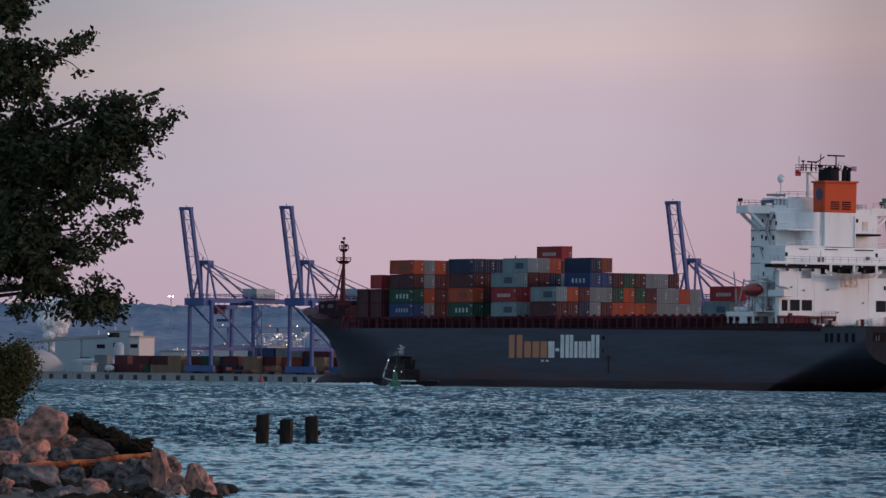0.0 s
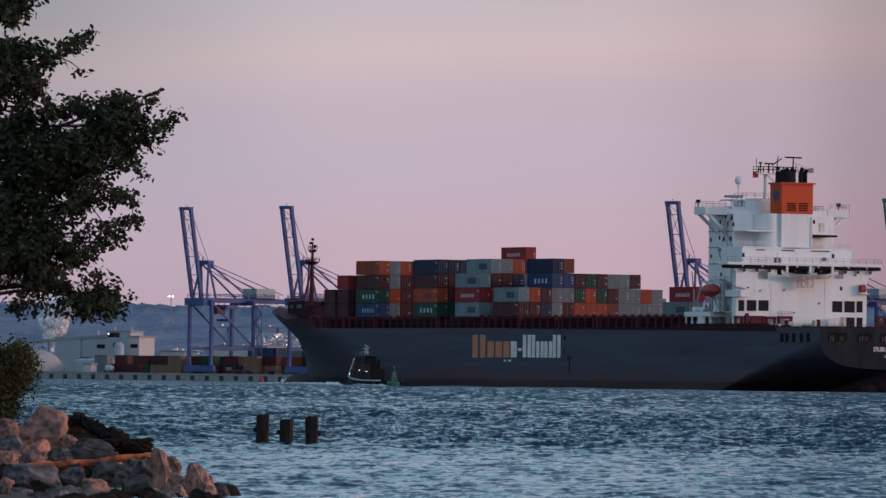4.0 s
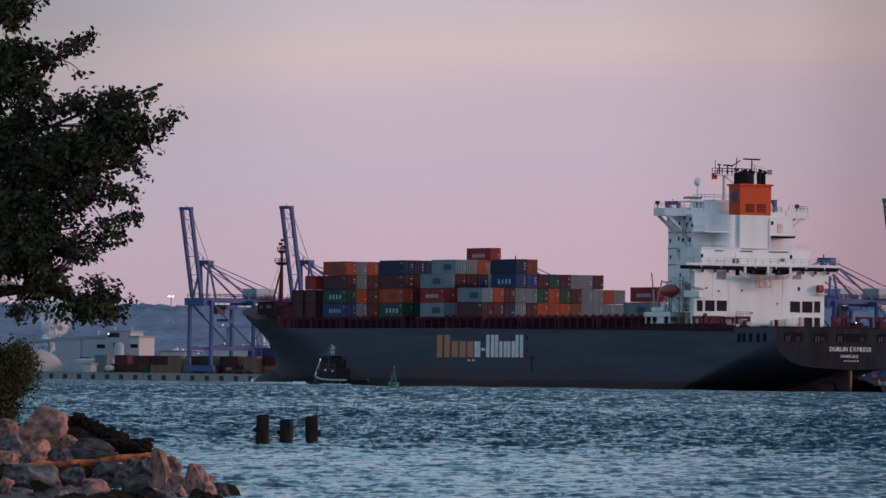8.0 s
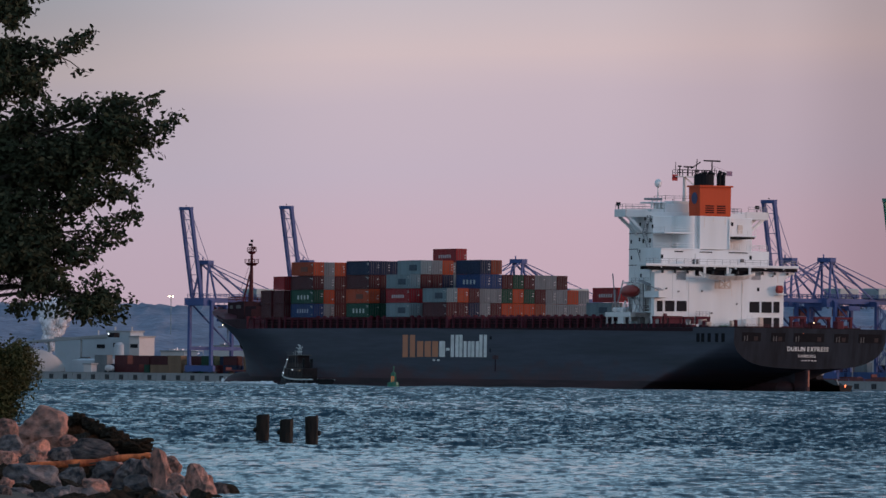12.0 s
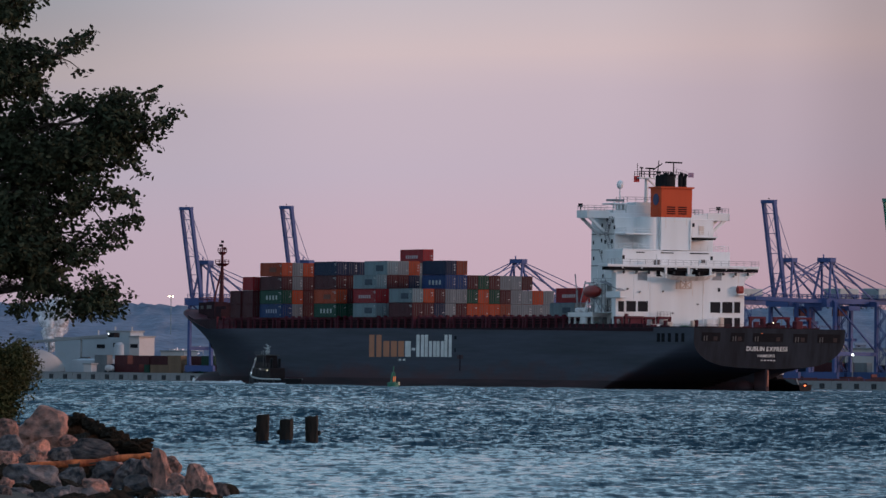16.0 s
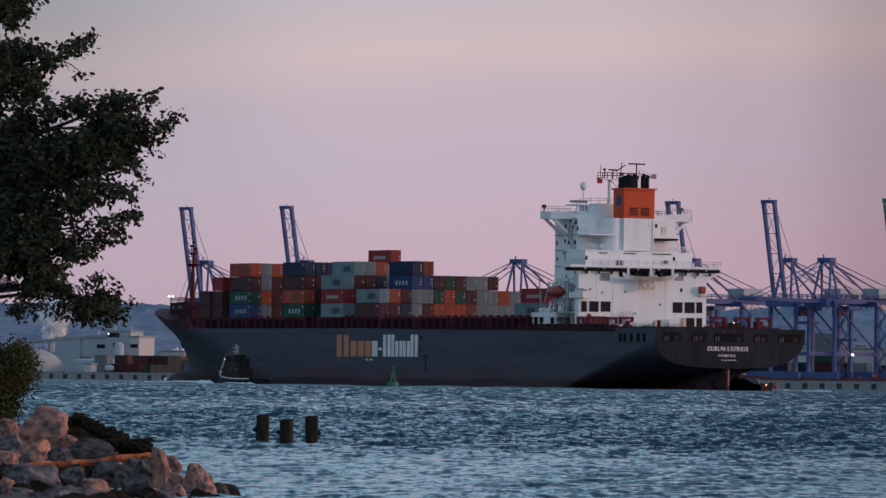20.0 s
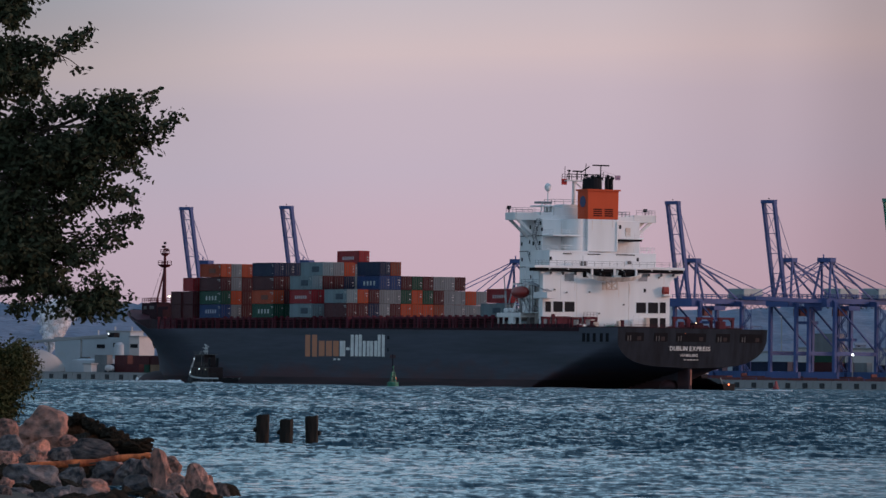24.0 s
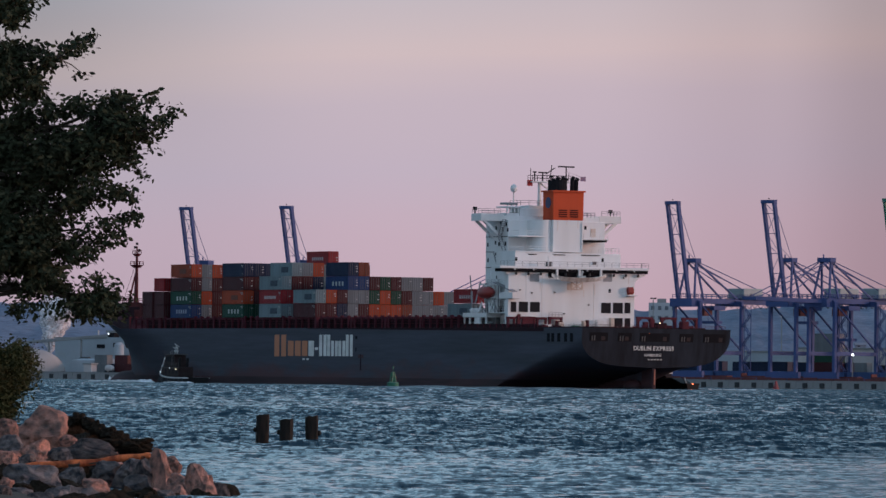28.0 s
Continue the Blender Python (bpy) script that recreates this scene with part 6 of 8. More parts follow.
for u, back, keys, tall in ((-5.5, 40, "em", 2), (7.2, 40, "tm", 2), (19.9, 40, "um", 2), (32.6, 44, "mn", 2), (-8.0, 52, "nm", 2), (5.0, 52, "md", 2), (36, 62, "ggm", 3), (49, 44, "dmb", 3), (62, 44, "mdg", 3), (75, 44, "mnm", 3), (88, 40, "rmm", 2), (101, 44, "mem", 3)):
    yard_stack(u, back, keys, tall)
for k in range(30):
    yard_stack(112 + 8.8 * k, 44 + 14 * (k % 3), "".join(YARD.choice("mgnngnpgpm") for _ in range(5)), YARD.choice((1, 1, 2, 2, 2)))
for k in range(9):
    yard_stack(262 + 13.0 * k, 20, "u", 1)
for u, back, keys, tall in ((250, 74, "gm", 2), (265, 74, "dmegg", 5), (276, 74, "mg", 2), (268, 60, "ng", 1), (281, 60, "gn", 2), (294, 60, "pg", 1), (290, 88, "pg", 2), (303, 88, "mnp", 3)):
    yard_stack(u, back, keys, tall)


for k in range(22):
    yard_stack(4 + 5.2 * k + YARD.uniform(-1, 1), YARD.uniform(15, 33), YARD.choice(("e", "t", "d", "g", "u", "m", "tm", "nm", "me", "n")), YARD.choice((1, 1, 2)), 6.06)


def flat_wagon(u):
    w = thing("road_trailer", "low red road trailer parked on the quay", "trailer", on_quay(u, 7.0, 2.25), group="trailers on the far quay")
    bm = bmesh.new()
    box(bm, 0, 11.5, 0, 2.4, 1.0, 1.5)
    box(bm, 0, 0.4, 0, 2.4, 1.5, 2.3)
    part("bed", bm, M_TRAIL, w)
    for x in (1.5, 9.0, 10.2):
        bm = bmesh.new()
        beam(bm, (x, 0.1, 0.5), (x, 2.3, 0.5), 1.0, n=10)
        part("wheel", bm, M_RUBBER, w)


for k in range(21):
    flat_wagon(60 + 17.0 * k + YARD.uniform(-2, 2))
barrier = thing("quay_barrier", "low dull red barrier along the quay edge", "barrier", on_quay(236, 1.6, 2.25))
for k in range(34):
    bm = bmesh.new()
    box(bm, 6.0 * k, 6.0 * k + 5.6, 0.0, 0.25, 0.1, 0.95 + 0.2 * (k % 3 == 0))
    bevelled(bm, 0.05)
    part("barrier_panel", bm, M_TRAIL, barrier)

# ---- bulk terminal at the left end of the quay ----


def gabled(bm, x0, x1, y0, y1, z, eave, ridge):
    v = [bm.verts.new(c) for c in ((x0, y0, z), (x1, y0, z), (x1, y1, z), (x0, y1, z), (x0, y0, eave), (x1, y0, eave), (x1, y1, eave), (x0, y1, eave), (x0, (y0 + y1) / 2, ridge), (x1, (y0 + y1) / 2, ridge))]
    for f in ((0, 1, 5, 4), (1, 2, 6, 9, 5), (2, 3, 7, 6), (3, 0, 4, 8, 7), (4, 5, 9, 8), (8, 9, 6, 7)):
        bm.faces.new([v[i] for i in f])


def shed(name, u, back, w, d, h, label, material=None, windows=(), ridge=0.0):
    s = thing(name, label, "building", on_quay(u, back, 2.2))
    bm = bmesh.new()
    if ridge:
        gabled(bm, 0, w, 0, d, 0, h, h + ridge)
    else:
        box(bm, 0, w, 0, d, 0, h)
    part("wall", bm, material or M_SHED, s)
    if not ridge:
        bm = bmesh.new()
        box(bm, -0.3, w + 0.3, -0.3, d + 0.3, h, h + 0.5)
        part("roof", bm, M_CONC, s)
    for x, z, ww, hh in windows:
        bm = bmesh.new()
        box(bm, x, x + ww, -0.12, 0.1, z, z + hh)
        part("window", bm, M_GLASS, s)
    return s


shed("bulk_warehouse", -72, 70, 27, 9, 11.6, "long pale blue-grey cargo warehouse", windows=((21, 8.4, 4, 1.3),))
shed("bulk_warehouse", -45, 69, 11.5, 6, 13.9, "tall pale blue-grey warehouse with dark windows", windows=((3.2, 8.8, 3.2, 1.4),))
shed("bulk_warehouse", -33.4, 68.5, 4.8, 7.0, 12.2, "warehouse end, low sun painted into its white, two dark windows", M_SHEDW, windows=((0.6, 8.6, 3.4, 1.3),))
shed("low_warehouse", -30.6, 40, 17, 8, 4.2, "low pale gabled shed on the yard", ridge=0.6)
shed("far_depot", -62, 110, 11.5, 6, 7.6, "far white flat-roofed depot", M_SHEDW)
for u0, w_, bk, h_ in ((120, 60, 95, 7.5), (185, 50, 100, 9.0), (240, 58, 96, 10.2), (300, 60, 96, 8.5)):
    shed("transit_shed", u0, bk, w_, 12, h_, "long low pale transit shed behind the cranes", M_SHEDW if u0 > 200 else M_SHED, windows=tuple((3 + 7.5 * k, 3.0, 4.2, 2.4) for k in range(int(w_ / 7.5))))
shed("long_depot", -46, 118, 28, 9, 9.6, "long low white depot behind the containers", M_SHEDW, windows=tuple((1.5 + 3.4 * k, 3.2, 2.4, 3.0) for k in range(8)))
shed("loading_shed", -33.5, 44, 4.5, 5, 3.6, "small dark gabled loading shed", M_GROUND, ridge=1.8)


def tank_trailer(u, back):
    t = thing("tank_trailer", "white rounded tank trailer parked on the quay", "trailer", on_quay(u, back, 2.25))
    bm = bmesh.new()
    bmesh.ops.create_uvsphere(bm, u_segments=16, v_segments=10, radius=1.0, matrix=Matrix.Translation((1.7, 1.2, 1.5)) @ Matrix.Diagonal((2.0, 1.2, 1.25, 1)))
    part("tank", bm, M_SHEDW, t, smooth=True)
    for x in (0.7, 2.7):
        bm = bmesh.new()
        beam(bm, (x, 0.1, 0.4), (x, 2.3, 0.4), 0.8, n=10)
        part("wheel", bm, M_RUBBER, t)


tank_trailer(0.5, 16)
tank_trailer(11.5, 15)
shed("site_office", 9.7, 8, 3.6, 2.4, 2.7, "small white cabin on the quay", M_SHEDW)
for u, h in ((-52.5, 16.4), (-44.2, 17.8), (-36.0, 17.8)):
    v = thing("vent_pipe", "thin pale vent pipe above the warehouse roof", "vent", on_quay(u, 72, 2.2), group="roof vents")
    bm = bmesh.new()
    beam(bm, (0, 0, 9), (0, 0, h - 2.0), 0.5, n=8)
    part("pipe", bm, M_SHEDW, v)


def silo(u, back, r, h):
    s = thing("silo", "round pale blue-grey silo under the conveyor", "silo", on_quay(u, back, 2.2))
    bm = bmesh.new()
    bmesh.ops.create_cone(bm, cap_ends=True, segments=20, radius1=r * 1.12, radius2=r, depth=h, matrix=Matrix.Translation((0, 0, h / 2)))
    part("drum", bm, M_SHED, s, smooth=False)
    bm = bmesh.new()
    bmesh.ops.create_cone(bm, cap_ends=True, segments=20, radius1=r * 1.02, radius2=r * 0.5, depth=0.8, matrix=Matrix.Translation((0, 0, h + 0.4)))
    part("cap", bm, M_SHED, s)


silo(-31.5, 62, 1.6, 9.6)


def conveyor():
    c = thing("conveyor_bridge", "inclined grey conveyor gallery above the sheds", "conveyor", on_quay(-72, 60, 0))
    bm = bmesh.new()
    beam(bm, (-8, 0, 12.0), (41, 0, 15.0), 1.4, 0.9)
    part("gallery", bm, M_CONC, c)
    bm = bmesh.new()
    box(bm, 38.5, 41.5, -1.2, 1.2, 14.2, 15.8)
    part("head_house", bm, M_SOOT, c)
    for x in (-6, 8, 24):
        bm = bmesh.new()
        beam(bm, (x, 0, 2.2), (x, 0, 12.5 + 0.06 * x), 0.5)
        part("trestle", bm, M_CONC, c)
    bm = bmesh.new()
    bmesh.ops.create_icosphere(bm, subdivisions=1, radius=0.16, matrix=Matrix.Translation((39.5, -1.9, 15.4)))
    part("flood_light", bm, M_COOL, c)


conveyor()


def dome():
    d = thing("storage_dome", "pale round storage dome beside the quay", "storage dome", on_quay(-40.5, 30, 2.0))
    bm = bmesh.new()
    bmesh.ops.create_uvsphere(bm, u_segments=28, v_segments=14, radius=1.0, matrix=Matrix.Diagonal((12.0, 12.0, 8.2, 1)))
    bmesh.ops.bisect_plane(bm, geom=bm.verts[:] + bm.edges[:] + bm.faces[:], plane_co=(0, 0, 0), plane_no=(0, 0, -1), clear_outer=True)
    part("shell", bm, mat("dull_dome_concrete", (0.36, 0.325, 0.31), 0.8, vary=0.2, scale=0.15, tint=(0.24, 0.22, 0.22)), d, smooth=True)


dome()


def hill():
    """Wooded ridge behind the terminal, with an uneven treetop outline."""
    xs = np.linspace(-900, 900, 900)
    lines = ((2860, 4), (2890, 7), (2925, 9), (2965, 11.5), (3000, 14.5), (3040, 17), (3080, 20), (3115, 22.5), (3150, 25), (3190, 27.5), (3230, 30), (3265, 32), (3300, 33.5), (3420, 33), (3700, 26))
    bm = bmesh.new()
    grid = []
    for j, (y, h) in enumerate(lines):
        row = []
        for x in xs:
            big = (4.8 * min(1.0, max(0.0, (x - 90) / 90)) if j > 5 else 0.0) + 2.2 * noise.noise(Vector((x * 0.006, y * 0.002, 1.5))) + 1.2 * noise.noise(Vector((x * 0.022, j * 0.7, 4)))
            tree = (0.5 if j < 10 else 1.0) * (2.0 * noise.noise(Vector((x * 0.09, j * 1.3, 9))) + 1.6 * abs(noise.noise(Vector((x * 0.27, j * 2.1, 2)))) + (2.6 * max(0, noise.noise(Vector((x * 0.13, 3.3, j)))) + 1.5 * abs(noise.noise(Vector((x * 0.41, 1.3, j)))) if j > 10 else 0))
            row.append(bm.verts.new((x, y + 6 * noise.noise(Vector((x * 0.2, j, 7))), h + big + tree)))
        grid.append(row)
    for a, b in zip(grid, grid[1:]):
        for i in range(len(xs) - 1):
            bm.faces.new((a[i], a[i + 1], b[i + 1], b[i]))
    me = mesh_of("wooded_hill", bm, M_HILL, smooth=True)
    return tagged(new("wooded_hill", me), "long wooded ridge, bluish dusk haze painted into its colour", "hill", kind="structure")


hill()


def lamp_mast(x, y, z0, h, heads, label, lit=True):
    l = thing("floodlight_mast", label, "light mast", pose(x, y, z0))
    bm = bmesh.new()
    beam(bm, (0, 0, 0), (0, 0, h), 0.35)
    beam(bm, (-heads * 0.6, 0, h), (heads * 0.6, 0, h), 0.3)
    part("mast", bm, M_CONC, l)
    for k in range(heads):
        bm = bmesh.new()
        w = 0.36 if heads > 1 else 0.28
        box(bm, -w, w, -0.25, 0.25, -0.25, 0.25)
        o = part("lamp_head", bm, M_SOOT if not lit else M_BRIGHT if heads > 1 else M_COOL, l)
        o.matrix_basis = pose((k - (heads - 1) / 2) * 1.5, -0.3, h)


lamp_mast(-119.5, 3050, 20, 16.6, 2, "tall floodlight mast with two lit warm heads")
lamp_mast(79.2, 2600, 2, 31.0, 2, "dark unlit floodlight mast behind the cranes", False)
lamp_mast(119.9, 2020, 2.2, 8.0, 1, "yard mast with one glaring cool floodlight")
lamp_mast(112.8, 2300, 2, 22, 1, "yard mast with one small lit flood")

# steam that rises behind the sheds: soft-edged puffs, drifting as rigid pieces
def steam_material():
    m = bpy.data.materials.new("thin_white_steam")
    m.use_nodes = True
    nt = m.node_tree
    b = nt.nodes["Principled BSDF"]
    b.inputs["Base Color"].default_value, b.inputs["Roughness"].default_value, b.inputs["Specular IOR Level"].default_value = (0.93, 0.90, 0.92, 1), 1.0, 0.0
    co = nt.nodes.new("ShaderNodeTexCoord")
    n = nt.nodes.new("ShaderNodeTexNoise")
    n.inputs["Scale"].default_value, n.inputs["Detail"].default_value = 0.4, 5.0
    nt.links.new(co.outputs["Object"], n.inputs["Vector"])
    r = nt.nodes.new("ShaderNodeMapRange")
    for key, v in (("From Min", 0.35), ("From Max", 0.65), ("To Min", 0.0), ("To Max", 0.62)):
        r.inputs[key].default_value = v
    nt.links.new(n.outputs["Fac"], r.inputs["Value"])
    nt.links.new(r.outputs[0], b.inputs["Alpha"])
    return m


M_VAPOUR = steam_material()
PUFFS = []


def steam(x0, y, z0, rise, lean, n, seed):
    rng = random.Random(seed)
    st = tagged(new("steam_plume"), "white steam plume rising behind the warehouses", "steam", kind="stuff")
    st.location = (x0, y, z0)
    for k in range(n):
        f = k / (n - 1)
        r = 0.8 + 3.3 * f ** 0.8
        bm = bmesh.new()
        bmesh.ops.create_icosphere(bm, subdivisions=3, radius=r)
        for v in bm.verts:
            v.co += v.co.normalized() * r * 0.45 * noise.noise(v.co * (0.9 / r) + Vector((k * 3.1, seed, 0)))
        o = part("puff", bm, M_VAPOUR, st, smooth=True)
        at = Vector((lean * f * f + rng.uniform(-0.5, 0.5) * (0.5 + 8.0 * f), rng.uniform(-1, 1), rise * f))
        o.matrix_basis = Matrix.Translation(at)
        PUFFS.append((o, at, k + seed))


steam(-136.5, 2420, 10.0, 16.0, 2.6, 46, 1)


def pipe_tower(x, y, h, w, label):
    """A slim process column with rings and a ladder."""
    t = thing("process_column", label, "process plant", pose(x, y, 2.2), group="process plant behind the cranes")
    bm = bmesh.new()
    beam(bm, (0, 0, 0), (0, 0, h), w, n=10)
    part("column", bm, M_PLANT, t)
    for z in [h * k / 4 for k in range(1, 5)]:
        bm = bmesh.new()
        beam(bm, (0, 0, z - 0.12), (0, 0, z + 0.12), w + 0.7, n=10)
        part("ring_platform", bm, M_CONC, t)
    bm = bmesh.new()
    for dx in (-0.2, 0.2):
        beam(bm, (w / 2 + 0.3 + dx, -0.2, 0), (w / 2 + 0.3 + dx, -0.2, h), 0.09)
    part("ladder", bm, M_CONC, t)


def pipe_rack(x0, x1, y, z, depth, label):
    """An open steel rack of pipes on portal legs; added glowing strips stand for its lamps and floodlit steel."""
    rng = random.Random(int(x0 * 10))
    r = thing("pipe_rack", label, "process plant", pose(x0, y, 0), group="process plant behind the cranes")
    w = x1 - x0
    for k in range(4):
        bm = bmesh.new()
        beam(bm, (0, depth * k / 4, z - 0.5 * (k % 2)), (w, depth * k / 4, z - 0.5 * (k % 2)), 0.26, n=6)
        part("pipe", bm, M_PLANT, r)
    n = max(2, round(w / 2.2))
    for k in range(n + 1):
        bm = bmesh.new()
        beam(bm, (w * k / n, 0, 2.2), (w * k / n, 0, z), 0.16)
        if k < n:
            beam(bm, (w * k / n, 0, z - 1.3), (w * (k + 0.5) / n, 0, z - 0.2), 0.12)
            beam(bm, (w * (k + 0.5) / n, 0, z - 0.2), (w * (k + 1) / n, 0, z - 1.3), 0.12)
        part("trestle", bm, M_PLANT, r)
    for k in range(round(w / 0.8)):
        bm = bmesh.new()
        x_, z_ = rng.uniform(0, w), z - rng.uniform(-0.3, 2.3)
        if rng.random() < 0.4:
            box(bm, x_, x_ + rng.uniform(0.2, 0.3), -0.45, -0.3, z_, z_ + rng.uniform(0.8, 1.7))
        else:
            box(bm, x_, x_ + rng.uniform(0.4, 1.3), -0.45, -0.3, z_, z_ + rng.uniform(0.14, 0.24))
        part("strip_lamp", bm, M_STRIP, r)


M_PLANT = mat("pale_plant_steel", (0.66, 0.58, 0.58), 0.5, vary=0.4, scale=0.8, tint=(0.30, 0.25, 0.26))
for i_, (x0_, x1_, z_) in enumerate(((-66.5, -50.5, 16.6), (-65.0, -49.0, 14.6), (-66.5, -48.0, 12.4), (-66.0, -54.0, 10.4), (-49.5, -47.0, 17.4), (-96.0, -84.0, 11.0), (-80.0, -70.0, 11.6), (-46.0, -41.0, 11.4))):
    pipe_rack(x0_, x1_, 2400 + 8 * i_, z_, 3.0, "pale steel pipe rack with added glowing strips for lamps and lit steel")
for x_, h_, w_ in ((-58.6, 10.6, 0.7), (-57.2, 13.0, 0.5), (-54.9, 11.8, 0.9), (-62.0, 9.6, 0.6), (-72.8, 10.4, 0.6), (-71.2, 9.0, 0.8), (-51.2, 12.4, 0.6), (-45.0, 11.0, 0.9), (-60.4, 12.2, 0.4)):
    pipe_tower(x_, 2394, h_, w_, "slim pale process column with ring platforms")


def hill_house(x, y, z, w, h):
    s = thing("hillside_house", "small pale house among the trees of the far ridge", "house", pose(x, y, z), group="houses on the ridge")
    bm = bmesh.new()
    box(bm, 0, w, 0, 6, -4, h)
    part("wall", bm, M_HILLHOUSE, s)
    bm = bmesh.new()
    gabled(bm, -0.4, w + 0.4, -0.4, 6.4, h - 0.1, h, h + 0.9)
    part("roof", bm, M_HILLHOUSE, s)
    for k in range(max(1, int(w / 3))):
        bm = bmesh.new()
        box(bm, 0.8 + 3.0 * k, 1.9 + 3.0 * k, -0.1, 0.05, h * 0.35, h * 0.7)
        part("window", bm, M_GLASS, s)


# the ridge's haze is mixed into this wall colour too
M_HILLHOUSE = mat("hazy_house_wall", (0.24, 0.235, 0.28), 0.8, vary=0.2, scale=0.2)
HOUSES = random.Random(77)
for k in range(14):
    f_ = 0.5 * HOUSES.random()
    yy_ = 2880 + 330 * f_
    xx_ = HOUSES.uniform(-175, 190)
    hill_house(xx_, yy_, 9.0 + 20.5 * f_, HOUSES.uniform(2.6, 5.0), HOUSES.uniform(0.6, 1.3))


for x, z in ((-64.4, 12.2), (-57.0, 15.6), (-50.2, 15.9), (-47.5, 11.0), (-60.8, 10.0), (-53.5, 12.8)):
    lp = thing("lot_lamp", "small warm lamp on a post beside the pipe racks", "lamp", pose(x, 2391, 0), group="plant lamps")
    bm = bmesh.new()
    beam(bm, (0, 0, 2.2), (0, 0, z), 0.12)
    part("post", bm, M_CONC, lp)
    bm = bmesh.new()
    bmesh.ops.create_icosphere(bm, subdivisions=1, radius=0.17, matrix=Matrix.Translation((0, -0.2, z)))
    part("lamp", bm, M_BRIGHT, lp)


def viaduct():
    v = thing("road_viaduct", "far pale road viaduct with small lamps", "viaduct", pose(0, 2780, 0))
    bm = bmesh.new()
    box(bm, -90, -46, -3, 3, 21.2, 21.7)
    part("deck", bm, M_HILLHOUSE, v)
    for x in (-86, -76, -66, -56):
        bm = bmesh.new()
        beam(bm, (x, 0, 2), (x, 0, 21.2), 0.8)
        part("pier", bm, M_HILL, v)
    for x, m in ((-69, M_REDLIGHT), (-88, M_BRIGHT), (-58, M_BRIGHT)):
        bm = bmesh.new()
        bmesh.ops.create_icosphere(bm, subdivisions=1, radius=0.2, matrix=Matrix.Translation((x, -3.2, 22.2)))
        part("road_lamp", bm, m, v)


viaduct()


def block(x, y, w, d, h, storeys, bays):
    b = thing("apartment_block", "far blue-grey flat-roofed block behind the cranes", "building", pose(x, y, 2))
    bm = bmesh.new()
    box(bm, 0, w, 0, d, 0, h)
    part("wall", bm, M_SHED, b)
    bm = bmesh.new()
    box(bm, w * 0.3, w * 0.6, 1, d - 1, h, h + 1.6)
    part("roof", bm, M_CONC, b)
    bm = bmesh.new()
    box(bm, 0, w / bays * 0.5, -0.1, 0.1, 0, h / storeys * 0.4)
    win = mesh_of("window", bm, mat("dull_far_glass", (0.09, 0.115, 0.15), 0.4))
    for i in range(bays):
        for j in range(max(1, storeys // 2), storeys):
            o = part("window", win, None, b)
            o.matrix_basis = pose(w / bays * (i + 0.22), 0, h / storeys * (j + 0.25))


block(82, 2740, 11, 9, 31.0, 8, 4)

# ---- buoys ----


def green_buoy():
    b = thing("green_buoy", "green steel lattice channel buoy floating upright", "buoy", pose(-9.8, 1400, 0))
    bm = bmesh.new()
    bmesh.ops.create_cone(bm, cap_ends=True, segments=18, radius1=1.15, radius2=1.2, depth=1.1, matrix=Matrix.Translation((0, 0, 0.25)))
    bevelled(bm, 0.05)
    part("float", bm, M_GREEN, b)
    bm = bmesh.new()
    for a in range(4):
        c, s = math.cos(a * math.pi / 2 + 0.5), math.sin(a * math.pi / 2 + 0.5)
        beam(bm, (0.62 * c, 0.62 * s, 0.8), (0.34 * c, 0.34 * s, 2.8), 0.15)
    for z, r in ((1.5, 0.52), (2.2, 0.43), (2.8, 0.34)):
        for a in range(4):
            c, s = math.cos(a * math.pi / 2 + 0.5), math.sin(a * math.pi / 2 + 0.5)
            c2, s2 = math.cos(a * math.pi / 2 + 2.07), math.sin(a * math.pi / 2 + 2.07)
            beam(bm, (r * c, r * s, z), (r * c2, r * s2, z), 0.1)
    part("lattice_tower", bm, M_GREEN, b)
    bm = bmesh.new()
    box(bm, -0.22, 0.22, -0.2, 0.2, 1.9, 2.9)
    part("radar_reflector", bm, M_GREEN, b)
    bm = bmesh.new()
    beam(bm, (0, 0, 2.8), (0, 0, 3.6), 0.14, n=8)
    beam(bm, (0, 0, 3.6), (0, 0, 4.05), 0.28, n=8)
    part("lantern", bm, M_GREEN, b)
    bm = bmesh.new()
    box(bm, 0.75, 1.15, -0.75, -0.45, 0.35, 0.95)
    part("mooring_plate", bm, M_GREEN, b)
    bm = bmesh.new()
    box(bm, -0.30, 0.30, -0.52, -0.48, 0.95, 2.05)
    panel = part("tower_panel", bm, M_GREEN, b)
    # an orange glint put into the colour of an added sheet
    bm = bmesh.new()
    for x in (-0.19, 0.19):
        box(bm, x - 0.1, x + 0.1, -0.55, -0.525, 0.98, 2.02)
    box(bm, -0.29, 0.29, -0.55, -0.525, 1.98, 2.05)
    part("reflective_strip", bm, mat("orange_glint_sheet", (1.0, 0.30, 0.10), 0.35, metal=0.6, vary=0.1), panel)
    # a pale reflection painted as a small plate on the float
    bm = bmesh.new()
    box(bm, 0.75, 1.15, -0.80, -0.76, 0.35, 0.95)
    part("reflective_panel", bm, mat("pale_glint_paint", (0.75, 0.62, 0.40), 0.3), b)
    return b


BUOY = green_buoy()


